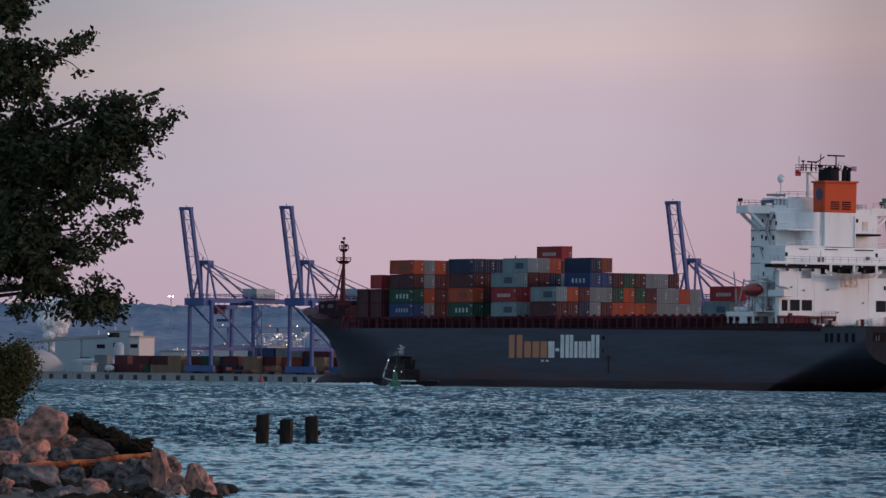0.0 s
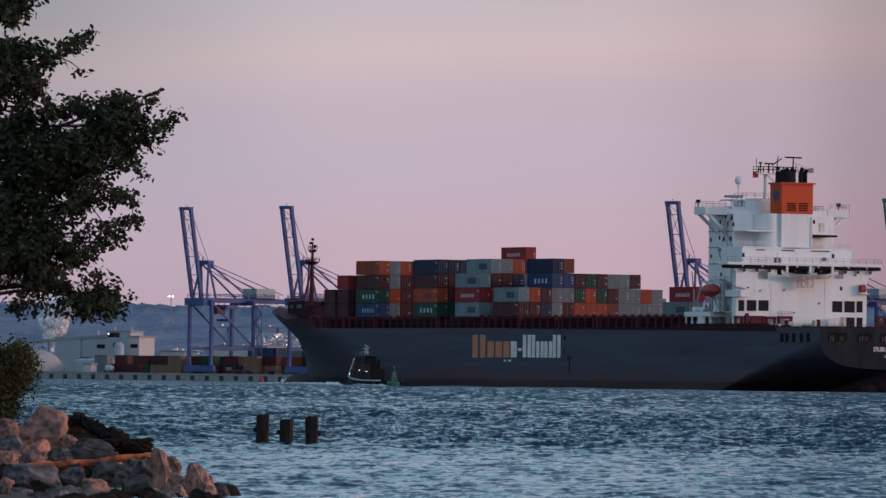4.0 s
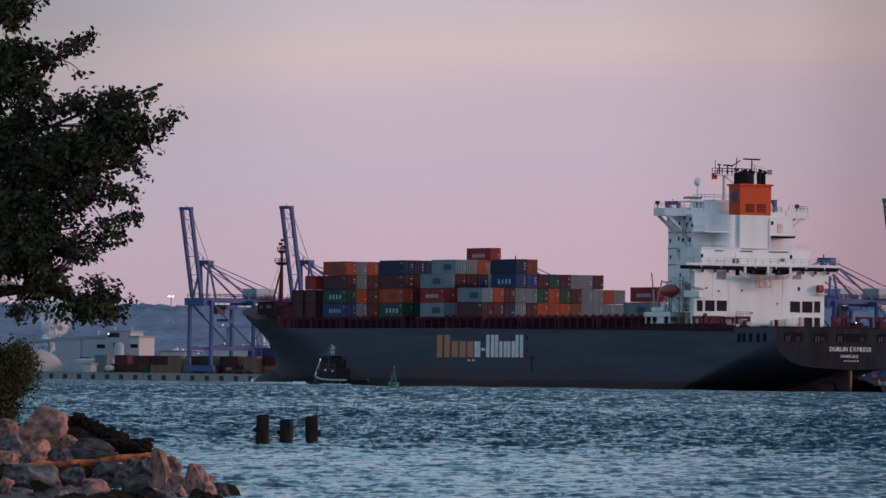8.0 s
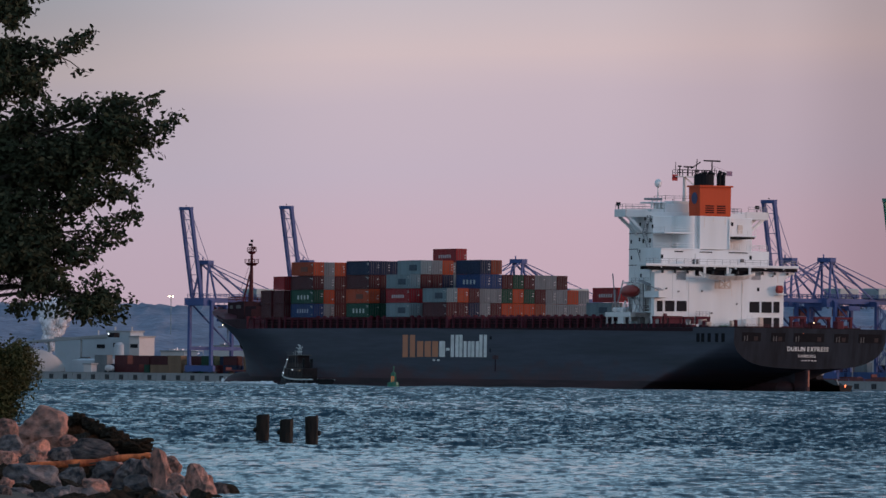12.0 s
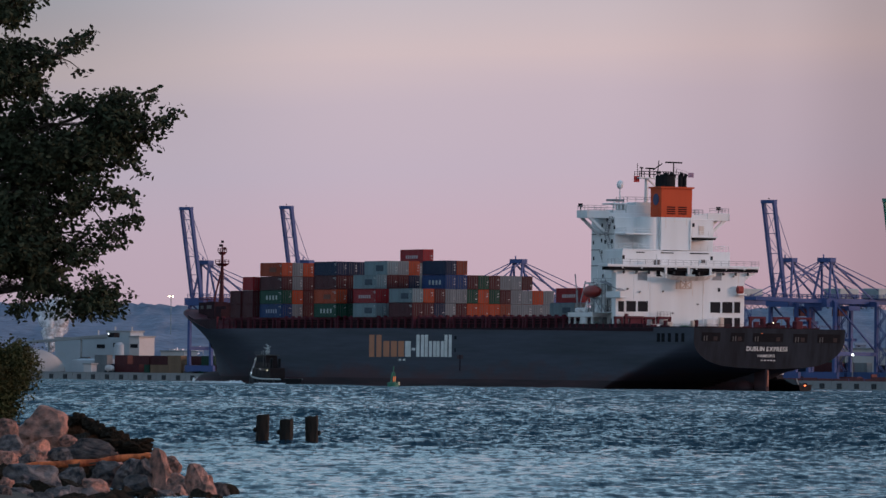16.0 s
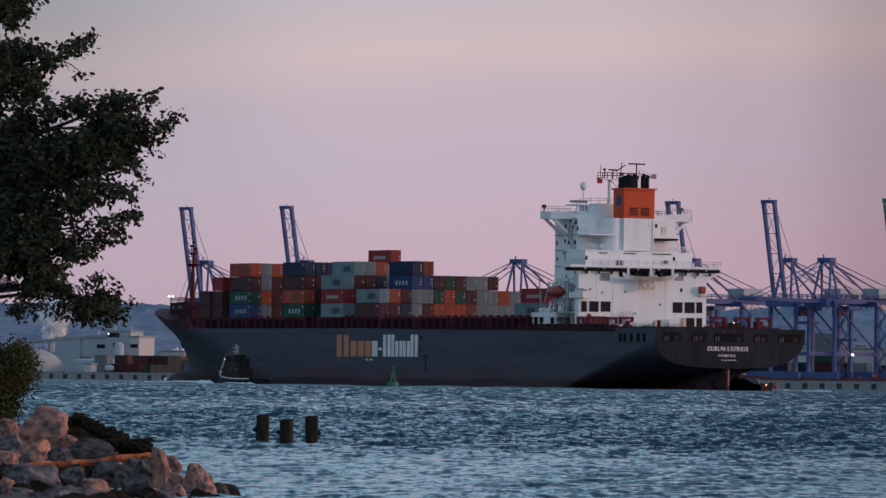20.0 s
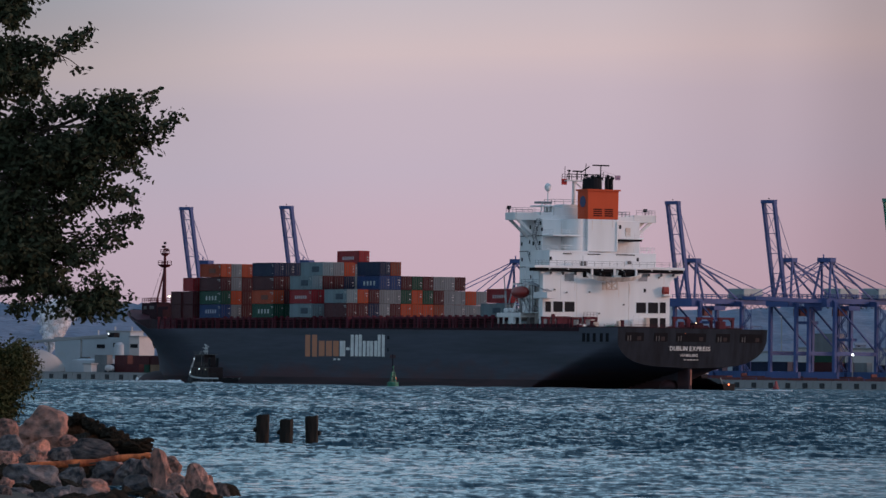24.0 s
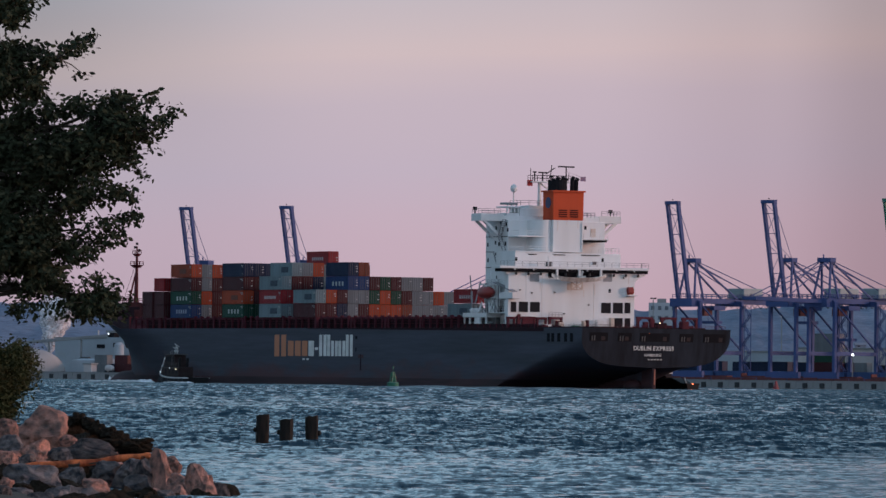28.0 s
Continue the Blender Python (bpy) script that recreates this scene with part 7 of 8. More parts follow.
def nun_buoy(x, y):
    b = thing("red_buoy", "red conical channel buoy near the far quay", "buoy", pose(x, y, 0), group="red buoys")
    bm = bmesh.new()
    bmesh.ops.create_cone(bm, cap_ends=True, segments=16, radius1=0.85, radius2=0.8, depth=1.0, matrix=Matrix.Translation((0, 0, 0.25)))
    part("float", bm, M_REDB, b)
    bm = bmesh.new()
    bmesh.ops.create_cone(bm, cap_ends=True, segments=16, radius1=0.62, radius2=0.25, depth=1.5, matrix=Matrix.Translation((0, 0, 1.45)))
    part("cone", bm, M_REDB, b)


nun_buoy(-50.2, 1930)
nun_buoy(86.5, 1790)

# ---- foreground: old piles, boulders, driftwood, bush, tree ----


def pile(x, y, w, h, lean, turn, knob):
    p = thing("timber_pile", "broken-off black wet timber pile standing in the water", "pile", pose(x, y, -0.6, 0, lean, turn), group="old pier piles")
    bm = bmesh.new()
    n = 20
    rings = []
    for k in range(15):
        z = (h + 0.6) * k / 14
        ring = []
        for i in range(n):
            a = 2 * math.pi * i / n
            sq = 1.0 / max(abs(math.cos(a)), abs(math.sin(a))) ** 0.75
            r = w / 2 * sq * 0.93 * (1 + 0.10 * noise.noise(Vector((math.cos(a) * 2 + x, math.sin(a) * 2, z * 5))) + 0.05 * noise.noise(Vector((math.cos(a) * 5, math.sin(a) * 5 + x, z * 14))))
            top = 0.07 * noise.noise(Vector((math.cos(a) * 3, math.sin(a) * 3, x * 5))) if k == 14 else 0
            ring.append(bm.verts.new((r * math.cos(a), r * math.sin(a), z + top + (0.014 * math.cos(a) if k == 14 else 0))))
        rings.append(ring)
    for a, b in zip(rings, rings[1:]):
        for i in range(n):
            bm.faces.new((a[i], a[(i + 1) % n], b[(i + 1) % n], b[i]))
    bm.faces.new(rings[-1])
    part("post", bm, M_WOODP, p)
    bm = bmesh.new()
    bmesh.ops.create_icosphere(bm, subdivisions=2, radius=0.055, matrix=Matrix.Translation((knob * w * 0.52, -0.02, 0.6 + h * (0.42 if knob > 0 else 0.5))) @ Matrix.Diagonal((1.1, 1, 1, 1)))
    for v in bm.verts:
        v.co += Vector(noise.noise_vector(v.co * 14)) * 0.015
    part("bolt_stub", bm, M_WOODP, p)


pile(-4.0, 155.0, 0.305, 0.655, 0.6, 8, -1)
pile(-3.45, 154.6, 0.315, 0.56, 0.4, -6, -1)
pile(-2.88, 155.2, 0.31, 0.63, -0.8, 4, 1)

ROCKS = random.Random(21)


def boulder_mesh(k, rough=1.0):
    """A broken block: the hull of a few random corners, its faces roughened."""
    bm = bmesh.new()
    for _ in range(13):
        d = Vector((ROCKS.gauss(0, 1), ROCKS.gauss(0, 1), ROCKS.gauss(0, 1))).normalized()
        m = max(abs(d.x), abs(d.y), abs(d.z))
        bm.verts.new(d * (0.55 + 0.45 / m) * ROCKS.uniform(0.72, 1.0))
    r = bmesh.ops.convex_hull(bm, input=bm.verts)
    loose = [v for v in bm.verts if not v.link_faces]
    bmesh.ops.delete(bm, geom=loose, context="VERTS")
    bmesh.ops.bevel(bm, geom=bm.edges[:], offset=0.025, segments=1, affect="EDGES")
    bmesh.ops.triangulate(bm, faces=bm.faces)
    long_edges = [e for e in bm.edges if e.calc_length() > 0.3]
    bmesh.ops.subdivide_edges(bm, edges=long_edges, cuts=2, use_grid_fill=True)
    bmesh.ops.triangulate(bm, faces=bm.faces)
    bmesh.ops.subdivide_edges(bm, edges=[e for e in bm.edges if e.calc_length() > 0.14], cuts=1, use_grid_fill=True)
    bmesh.ops.triangulate(bm, faces=bm.faces)
    off = Vector((k * 7.3, k * 3.1, 0))
    for v in bm.verts:
        q = v.co.copy()
        # broad hollows, then chipped ledges, then grain
        chip = abs(noise.noise(q * 2.6 + off)) * 0.13 - 0.04
        v.co += q.normalized() * (0.11 * noise.noise(q * 1.5 + off) - chip + 0.045 * noise.noise(q * 5.5 + off) + 0.028 * noise.noise(q * 11.0 + off)) * rough
    return bm


BOULDERS = [mesh_of("boulder", boulder_mesh(k), M_ROCK if k % 2 else M_ROCKG) for k in range(15)]
DARK_ROCKS = [mesh_of("weed_and_shade_boulder", boulder_mesh(k + 20, 2.2), M_ROCKD) for k in range(3)]


def boulder(x, y, z, sx, sy, sz, kind=0):
    """kind: 0 grey with shade in its colour, 1 pink with sunlight in it, 2 dark for weed and gap shade."""
    is_dark = kind == 2
    me = ROCKS.choice(DARK_ROCKS if is_dark else BOULDERS[1::2] if kind else BOULDERS[0::2])
    b = new("boulder", me)
    b.matrix_world = pose(x, y, z, ROCKS.uniform(-12, 12), ROCKS.uniform(-12, 12), ROCKS.uniform(0, 360)) @ Matrix.Diagonal((sx, sy, sz, 1))
    return tagged(b, "dark boulder, weed-covered at the water's edge, painted shade in the gaps" if is_dark else "rough broken pinkish-grey granite boulder of the shore bank", "rock", "shore boulders")


def near_shore():
    """Sloping bank under the boulders and behind the camera; its unseen left rise is added to shade the rocks."""
    bm = bmesh.new()
    grid = []
    for j in range(40):
        y = -120 + 270 * j / 39
        edge = -2.6 - 0.058 * max(0, y - 84) - 2.0 * max(0, (y - 140) / 10) if y > 70 else -2.6 + 0.14 * (70 - y)
        row = []
        for i, d in enumerate((0.6, 0.0, -1.2, -2.6, -6, -9, -15, -30, -90)):
            # the heights above 2 m lie out of view and block sky light
            z = (-1.2, -0.7, -0.05, 0.12, 0.16, 2.6, 7.0, 12.0, 16.0)[i]
            z = z if z < 0.2 else 0.2 + (z - 0.2) * min(1.0, max(0.0, (y - 15) / 45))
            row.append(bm.verts.new((edge + d, y, z + 0.2 * min(1.0, max(0.0, (60 - y) / 40)) + 0.08 * noise.noise(Vector((d, y * 0.3, 0))))))
        grid.append(row)
    for a, b in zip(grid, grid[1:]):
        for i in range(8):
            bm.faces.new((a[i], a[i + 1], b[i + 1], b[i]))
    tagged(new("near_shore_ground", mesh_of("near_shore_ground", bm, M_BANK)), "dark earth bank under the shore boulders, rising unseen to block sky light", "ground", kind="structure")


near_shore()
def shaped_boulder(k, n, taper, lean, cuts):
    """A block between an egg (n near 2) and a box (n of 4 and more), narrowing upwards, with broken faces and a rough skin."""
    rng = random.Random(300 + k)
    bm = bmesh.new()
    bmesh.ops.create_icosphere(bm, subdivisions=5, radius=1.0)
    planes = []
    for _ in range(cuts):
        d = Vector((rng.gauss(0, 1), rng.gauss(0, 1), rng.gauss(0, 0.8))).normalized()
        planes.append((d, rng.uniform(0.66, 0.88) if n < 3.1 else rng.uniform(0.66, 1.0)))
    off = Vector((k * 5.7, k * 2.3, 1.1))
    for v in bm.verts:
        d = v.co.normalized()
        q = d / (abs(d.x) ** n + abs(d.y) ** n + abs(d.z) ** n) ** (1.0 / n)
        for m, h in planes:
            over = q.dot(m) - h
            if over > 0:
                q -= m * over * 0.97
        s = 1.0 - taper * (q.z + 1.0) * 0.5
        q = Vector((q.x * s + lean * q.z, q.y * s, q.z))
        ledge = abs(noise.noise(q * 2.3 + off)) * 0.16
        q += d * (0.07 * noise.noise(q * 1.2 + off) - ledge + 0.05 * noise.noise(q * 4.6 + off) + 0.022 * noise.noise(q * 11.0 + off))
        v.co = q
    return bm


# the boulders that can be told apart: place, half sizes, squareness, taper, lean, turn, roll, kind
KINDS = ((M_ROCKG, "grey granite boulder of the shore bank, shade in its colour"), (M_ROCK, "rough pink granite boulder of the shore bank, sunlight in its colour"),
         (M_ROCKD, "dark boulder, weed-covered at the water's edge, painted shade in the gaps"), (M_PALE, "small pale stone lying on the boulders"))
for k, (x, y, z, sx, sy, sz, n, taper, lean, turn, roll, kind) in enumerate((
        (-6.06, 106.0, 0.58, 0.42, 0.34, 0.36, 2.6, 0.22, -0.02, -25, 8, 1),
        (-6.52, 104.0, 0.60, 0.21, 0.18, 0.19, 2.8, 0.25, -0.10, -20, 8, 1),
        (-6.29, 101.5, 0.38, 0.20, 0.19, 0.20, 3.2, 0.20, 0.00, -15, 4, 0),
        (-5.79, 99.0, 0.37, 0.21, 0.21, 0.19, 3.6, 0.35, 0.10, -38, 6, 1),
        (-5.38, 98.0, 0.33, 0.17, 0.15, 0.13, 2.8, 0.20, 0.00, -10, 0, 0),
        (-5.43, 101.0, 0.49, 0.14, 0.12, 0.11, 2.6, 0.20, 0.00, -20, 10, 1),
        (-5.03, 100.0, 0.38, 0.38, 0.22, 0.17, 2.8, 0.30, -0.10, -8, 8, 0),
        (-5.97, 95.5, 0.27, 0.13, 0.13, 0.14, 4.0, 0.20, 0.00, -35, 5, 1),
        (-5.08, 86.5, 0.10, 0.38, 0.33, 0.23, 6.0, 0.16, 0.00, -30, 3, 0),
        (-4.85, 91.6, 0.15, 0.18, 0.16, 0.15, 4.0, 0.25, 0.10, -30, -6, 0),
        (-4.38, 87.5, -0.01, 0.25, 0.22, 0.17, 4.0, 0.42, -0.05, -30, 6, 1),
        (-4.43, 91.8, 0.15, 0.24, 0.21, 0.19, 4.0, 0.30, 0.15, -30, 5, 0),
        (-4.04, 91.4, 0.18, 0.21, 0.19, 0.19, 4.5, 0.25, 0.20, -26, 8, 0),
        (-3.57, 89.6, 0.21, 0.20, 0.17, 0.30, 4.5, 0.45, -0.38, -38, 6, 1),
        (-3.63, 90.2, 0.46, 0.06, 0.05, 0.07, 2.8, 0.40, 0.00, -30, 12, 3),
        (-3.53, 91.0, 0.30, 0.13, 0.11, 0.14, 2.6, 0.15, 0.00, -20, 20, 1),
        (-3.26, 88.0, 0.03, 0.21, 0.17, 0.21, 2.7, 0.20, -0.10, -25, 12, 1),
        (-3.01, 87.0, 0.08, 0.23, 0.19, 0.27, 4.5, 0.60, -0.36, -40, 4, 1),
        (-2.72, 88.0, -0.01, 0.20, 0.17, 0.14, 3.0, 0.30, -0.20, -20, 4, 2),
        (-3.85, 88.2, 0.01, 0.26, 0.22, 0.20, 3.6, 0.40, 0.10, -35, 4, 0),
        (-4.56, 82.0, -0.02, 0.22, 0.19, 0.15, 4.0, 0.30, 0.00, -30, 4, 0),
        (-4.95, 81.0, -0.00, 0.23, 0.20, 0.15, 4.0, 0.30, 0.00, -30, 4, 0),
        (-5.06, 83.5, 0.06, 0.15, 0.13, 0.11, 3.6, 0.30, 0.10, -30, 4, 2),
        (-4.65, 87.0, 0.04, 0.18, 0.15, 0.14, 3.6, 0.30, 0.10, -30, 4, 2),
        (-5.31, 84.5, 0.12, 0.11, 0.10, 0.12, 4.0, 0.30, 0.10, -30, 4, 1),
        (-3.39, 85.0, -0.04, 0.26, 0.22, 0.15, 4.0, 0.30, 0.10, -30, 4, 0),
        (-5.76, 96.5, 0.26, 0.14, 0.12, 0.11, 3.2, 0.30, 0.10, -25, 0, 0),
        (-2.97, 86.0, -0.04, 0.13, 0.10, 0.10, 2.8, 0.20, 0.00, -25, 0, 1),
        (-3.53, 86.4, -0.06, 0.21, 0.18, 0.13, 3.4, 0.30, 0.10, -30, 4, 1),
        (-3.90, 91.0, 0.14, 0.18, 0.16, 0.27, 4.5, 0.20, 0.10, -30, 4, 0),
        (-4.92, 79.5, 0.00, 0.18, 0.16, 0.14, 4.0, 0.20, 0.00, -30, 4, 2),
        (-4.61, 79.8, -0.01, 0.18, 0.16, 0.13, 4.0, 0.20, 0.00, -30, 4, 0),
        (-5.00, 79.0, 0.09, 0.10, 0.09, 0.12, 4.0, 0.20, 0.00, -30, 4, 0),
        (-3.00, 87.8, 0.00, 0.14, 0.12, 0.17, 4.0, 0.40, -0.10, -30, 4, 1),
        (-3.22, 86.2, -0.03, 0.13, 0.11, 0.15, 4.0, 0.30, -0.10, -30, 4, 1),
        (-2.92, 87.4, 0.07, 0.13, 0.11, 0.16, 4.0, 0.35, -0.10, -35, 4, 1),
        (-2.76, 87.2, 0.01, 0.12, 0.10, 0.13, 4.0, 0.35, -0.10, -35, 4, 0),
        (-3.35, 88.6, 0.11, 0.10, 0.09, 0.15, 4.0, 0.30, 0.00, -30, 0, 1),
)):
    ob = new("boulder", mesh_of("boulder", shaped_boulder(k, n, taper, lean, 6 if n < 3.1 else 11), KINDS[kind][0], smooth=True))
    ob.matrix_world = pose(x, y, z, 0, roll, turn) @ Matrix.Diagonal((sx * 1.24, sy * 1.2, sz * 1.2, 1))
    tagged(ob, KINDS[kind][1], "rock", "shore boulders")
# wet boulders of the spit behind
for x, y, z, sx, sy, sz, kind in (
        (-6.16, 118, 0.6, 0.4, 0.37, 0.21, 2),
        (-5.78, 117, 0.49, 0.46, 0.42, 0.22, 2),
        (-6.33, 117.5, 0.53, 0.35, 0.32, 0.3, 2),
        (-5.35, 116, 0.38, 0.34, 0.31, 0.13, 2),
        (-5.53, 115, 0.35, 0.34, 0.31, 0.13, 2),
        (-5.94, 116.5, 0.4, 0.34, 0.31, 0.18, 2),
        (-2.75, 89, -0.0, 0.2, 0.18, 0.12, 2),
        (-2.93, 89.5, 0.03, 0.13, 0.12, 0.11, 2),
        (-4.38, 99, 0.46, 0.27, 0.25, 0.10, 2)):
    boulder(x, y, z - (0.06 if sx > 0.4 else 0.02), sx * 1.16, sy * 1.16, sz * 0.9, kind)
# rubble that fills the bank below and between them, mostly dark to paint gap shade
for k in range(120):
    d = ROCKS.uniform(83.5, 113)
    edge = -0.0265 * d - 0.055 * (d - 86) if d > 86 else -2.1
    x = edge - ROCKS.uniform(0.25, 4.2)
    top = min(0.42, 0.16 * (edge - x)) + 0.016 * (d - 95)
    r = ROCKS.uniform(0.20, 0.36)
    boulder(x, d, (top - 0.30) if d > 88 else ROCKS.uniform(-0.12, -0.02), r, r, r * 0.75, 2 if k % 6 else 1)
for k in range(40):
    d = ROCKS.uniform(77, 87)
    r = ROCKS.uniform(0.24, 0.42)
    boulder(-0.0335 * d - ROCKS.uniform(0.0, 3.4), d, ROCKS.uniform(-0.30, -0.12), r, r, r * 0.8, 2 if k % 3 else 0)

boulder(-4.32, 98.0, 0.49, 0.27, 0.2, 0.12, 2)
boulder(-4.20, 98.0, 0.59, 0.16, 0.14, 0.07, 2)
# small weedy stones along the ragged edge of the wet spit
for k in range(46):
    f = ROCKS.random()
    r = ROCKS.uniform(0.05, 0.11)
    boulder(-6.2 + 1.1 * f + ROCKS.uniform(-0.1, 0.1), 117.5 - 2.5 * f, 0.78 - 0.42 * f + ROCKS.uniform(-0.05, 0.02), r * 1.4, r, r, 2)
for k in range(14):
    r = ROCKS.uniform(0.04, 0.08)
    boulder(-4.62 + 0.5 * ROCKS.random(), 98.6 + ROCKS.uniform(-0.2, 0.2), 0.50 + ROCKS.uniform(-0.03, 0.06), r * 1.4, r, r, 2)

def driftwood():
    bm = bmesh.new()
    pts = [(-0.86 + 1.72 * k / 10, 0.02 * math.sin(k), 0.012 * math.sin(k * 0.9) + 0.03 * (k / 10)) for k in range(11)]
    tube(bm, pts, [0.056 + 0.010 * math.sin(k * 1.9) - 0.0014 * k for k in range(11)], 10)
    d = thing("driftwood_log", "reddish weathered driftwood log lying across the boulders", "driftwood", pose(-4.75, 93.0, 0.318, 0, -5.2, 0))
    part("trunk", bm, M_LOG, d, smooth=True)
    bm = bmesh.new()
    tube(bm, [(0.7, 0, 0.02), (0.82, -0.02, 0.06), (0.9, -0.03, 0.05)], [0.03, 0.024, 0.008], 7)
    part("branch_stub", bm, M_LOG, d)
    # bark that still clings in places
    for a, b, low in ((0.3, 0.9, 0.010), (3.6, 4.5, 0.014), (5.2, 5.9, 0.004), (9.2, 9.6, 0.008)):
        bm = bmesh.new()
        ends = [(-0.86 + 0.172 * k, 0.02 * math.sin(k) - 0.010, 0.012 * math.sin(k * 0.9) + 0.003 * k - low) for k in (a, (a + b) / 2, b)]
        tube(bm, ends, [0.047 + 0.010 * math.sin(k * 1.9) - 0.0014 * k for k in (a, (a + b) / 2, b)], 9)
        part("bark_patch", bm, M_BARK, d, "dark clinging bark")


driftwood()


def leaf_clump(bm, rng, centre, spread, count, size, droop=0.35):
    for _ in range(count):
        c = Vector(centre) + Vector((rng.gauss(0, spread[0]), rng.gauss(0, spread[1]), rng.gauss(0, spread[2])))
        a = Vector((rng.gauss(0, 1), rng.gauss(0, 1), rng.gauss(0, 0.6) - droop)).normalized()
        b = a.cross(Vector((rng.gauss(0, 1), rng.gauss(0, 1), rng.gauss(0, 1)))).normalized()
        n = a.cross(b)
        s = size * rng.uniform(0.6, 1.25)
        base, tip = c, c + a * s
        l1, l2 = c + a * s * 0.40 + b * s * 0.26 + n * s * 0.1, c + a * s * 0.40 - b * s * 0.26 + n * s * 0.1
        l3, l4 = c + a * s * 0.78 + b * s * 0.19, c + a * s * 0.78 - b * s * 0.19
        v = [bm.verts.new(q) for q in (base, l1, l3, tip, l4, l2)]
        bm.faces.new((v[0], v[1], v[2], v[3]))
        bm.faces.new((v[0], v[3], v[4], v[5]))


def bush():
    rng = random.Random(5)
    b = thing("shore_bush", "dense dark green bush growing over the boulders", "bush", pose(-6.72, 109, 0.45))
    bm = bmesh.new()
    for k in range(7):
        a = k * 0.9
        tube(bm, [(-0.55, 0, 0), (-0.55 + 0.12 * math.cos(a), 0.2 * math.sin(a), 0.6), (-0.45 + 0.3 * math.cos(a), 0.4 * math.sin(a), 1.3)], [0.03, 0.02, 0.008], 6)
    part("stem", bm, M_BARK, b)
    bm = bmesh.new()
    for _ in range(620):
        a, z = rng.uniform(0, 6.28), rng.uniform(-0.25, 1.50)
        r = 0.66 * math.sqrt(max(0.03, 1 - ((z - 0.80) / 1.02) ** 2)) * rng.uniform(0.1, 1) ** 0.5
        leaf_clump(bm, rng, (-0.40 - min(0.32, 0.75 * max(0.0, 1.10 - z)) + 1.2 * r * math.cos(a), r * math.sin(a), z), (0.09, 0.09, 0.08), 62, 0.056)
    # low growth that hides the stems
    for _ in range(240):
        leaf_clump(bm, rng, (rng.uniform(-1.2, -0.12), rng.uniform(-0.45, 0.1), rng.uniform(-0.1, 0.95)), (0.09, 0.09, 0.08), 62, 0.056)
    part("foliage", bm, M_BUSH, b, "dense small dark green leaves")


bush()

# the tree overhanging the shore: each limb with its leaves is one piece that sways
TREE_AT = (-9.2, 95.0, 0.4)
TREE = thing("shore_tree", "broad-leaved tree with dark green foliage hanging out over the shore", "tree", pose(*TREE_AT))
bm = bmesh.new()
tube(bm, [(0, 0, 0), (0.15, 0, 1.4), (0.1, 0.1, 3.0), (0.35, 0, 4.6), (0.3, 0, 6.4), (0.1, 0, 8.2)], [0.30, 0.25, 0.21, 0.17, 0.12, 0.05], 12)
part("trunk", bm, M_BARK, TREE)
SWAYING = []


# openings in the crown, where sky shows between the limbs, placed to fit the camera's view: x, z, half sizes, how many
# leaves remain
GAPS = ((3.18, 5.83, 0.41, 0.07, 0.02),
        (3.70, 5.96, 0.29, 0.16, 0.02),
        (4.08, 5.29, 0.41, 0.12, 0.22),
        (4.07, 4.55, 0.24, 0.15, 0.00),
        (3.18, 4.67, 0.11, 0.10, 0.10),
        (3.77, 3.44, 0.15, 0.17, 0.35),
        (4.05, 3.00, 0.18, 0.09, 0.35),
        (3.21, 2.34, 0.32, 0.21, 0.00),
        (3.83, 2.78, 0.08, 0.11, 0.30))


def leafy(x, z, rng):
    """Whether leaves grow at a place of the crown, in metres from the tree's foot."""
    for gx, gz, rx, rz, left in GAPS:
        if ((x - gx) / rx) ** 2 + ((z - gz) / rz) ** 2 < 1.0:
            return rng.random() < left
    if noise.noise(Vector((x * 4.2, z * 5.0, 7.7))) < -0.42:
        return rng.random() < 0.25
    return True


def limb(start, points, clumps, seed):
    """A limb from the trunk through points (x, z from the tree's foot, in metres), with twigs and leaf clumps: (x, z, spread x, spread z, leaves)."""
    rng = random.Random(seed)
    o = Vector((start[0], 0, start[1]))
    bm = bmesh.new()
    pts = [Vector((0, 0, 0))] + [Vector((x - o.x, rng.uniform(-0.25, 0.25), z - o.z)) for x, z in points]
    n = len(pts)
    tube(bm, pts, [0.040 * (1 - k / n) ** 1.3 + 0.006 for k in range(n)], 7)
    leaf_bm = bmesh.new()
    for x, z, sx, sz, count in clumps:
        c = Vector((x - o.x, rng.uniform(-0.3, 0.3), z - o.z))
        near = min(pts[1:], key=lambda q: (q - c).length)
        mid = near.lerp(c, 0.5) + Vector((0, rng.uniform(-0.1, 0.1), rng.uniform(-0.05, 0.05)))
        tube(bm, [near, mid, c], [0.010, 0.008, 0.004], 5)
        for _ in range(max(2, round(count / 5.5))):
            q = c + Vector((rng.gauss(-0.02, sx * 0.82), rng.gauss(0, 0.3), rng.gauss(0, sz * 0.85)))
            if (q - c).length > 0.1:
                tube(bm, [c.lerp(near, 0.2), q], [0.005, 0.003], 4)
            if leafy(q.x + o.x, q.z + o.z, rng):
                leaf_clump(leaf_bm, rng, q, (0.055, 0.12, 0.05), 16, 0.090, 0.5)
    lo = part("limb", bm, M_BARK, TREE)
    lo.matrix_basis = Matrix.Translation(o)
    part("foliage", leaf_bm, M_LEAF, lo, "dark green lobed leaves")
    SWAYING.append((lo, o, seed))


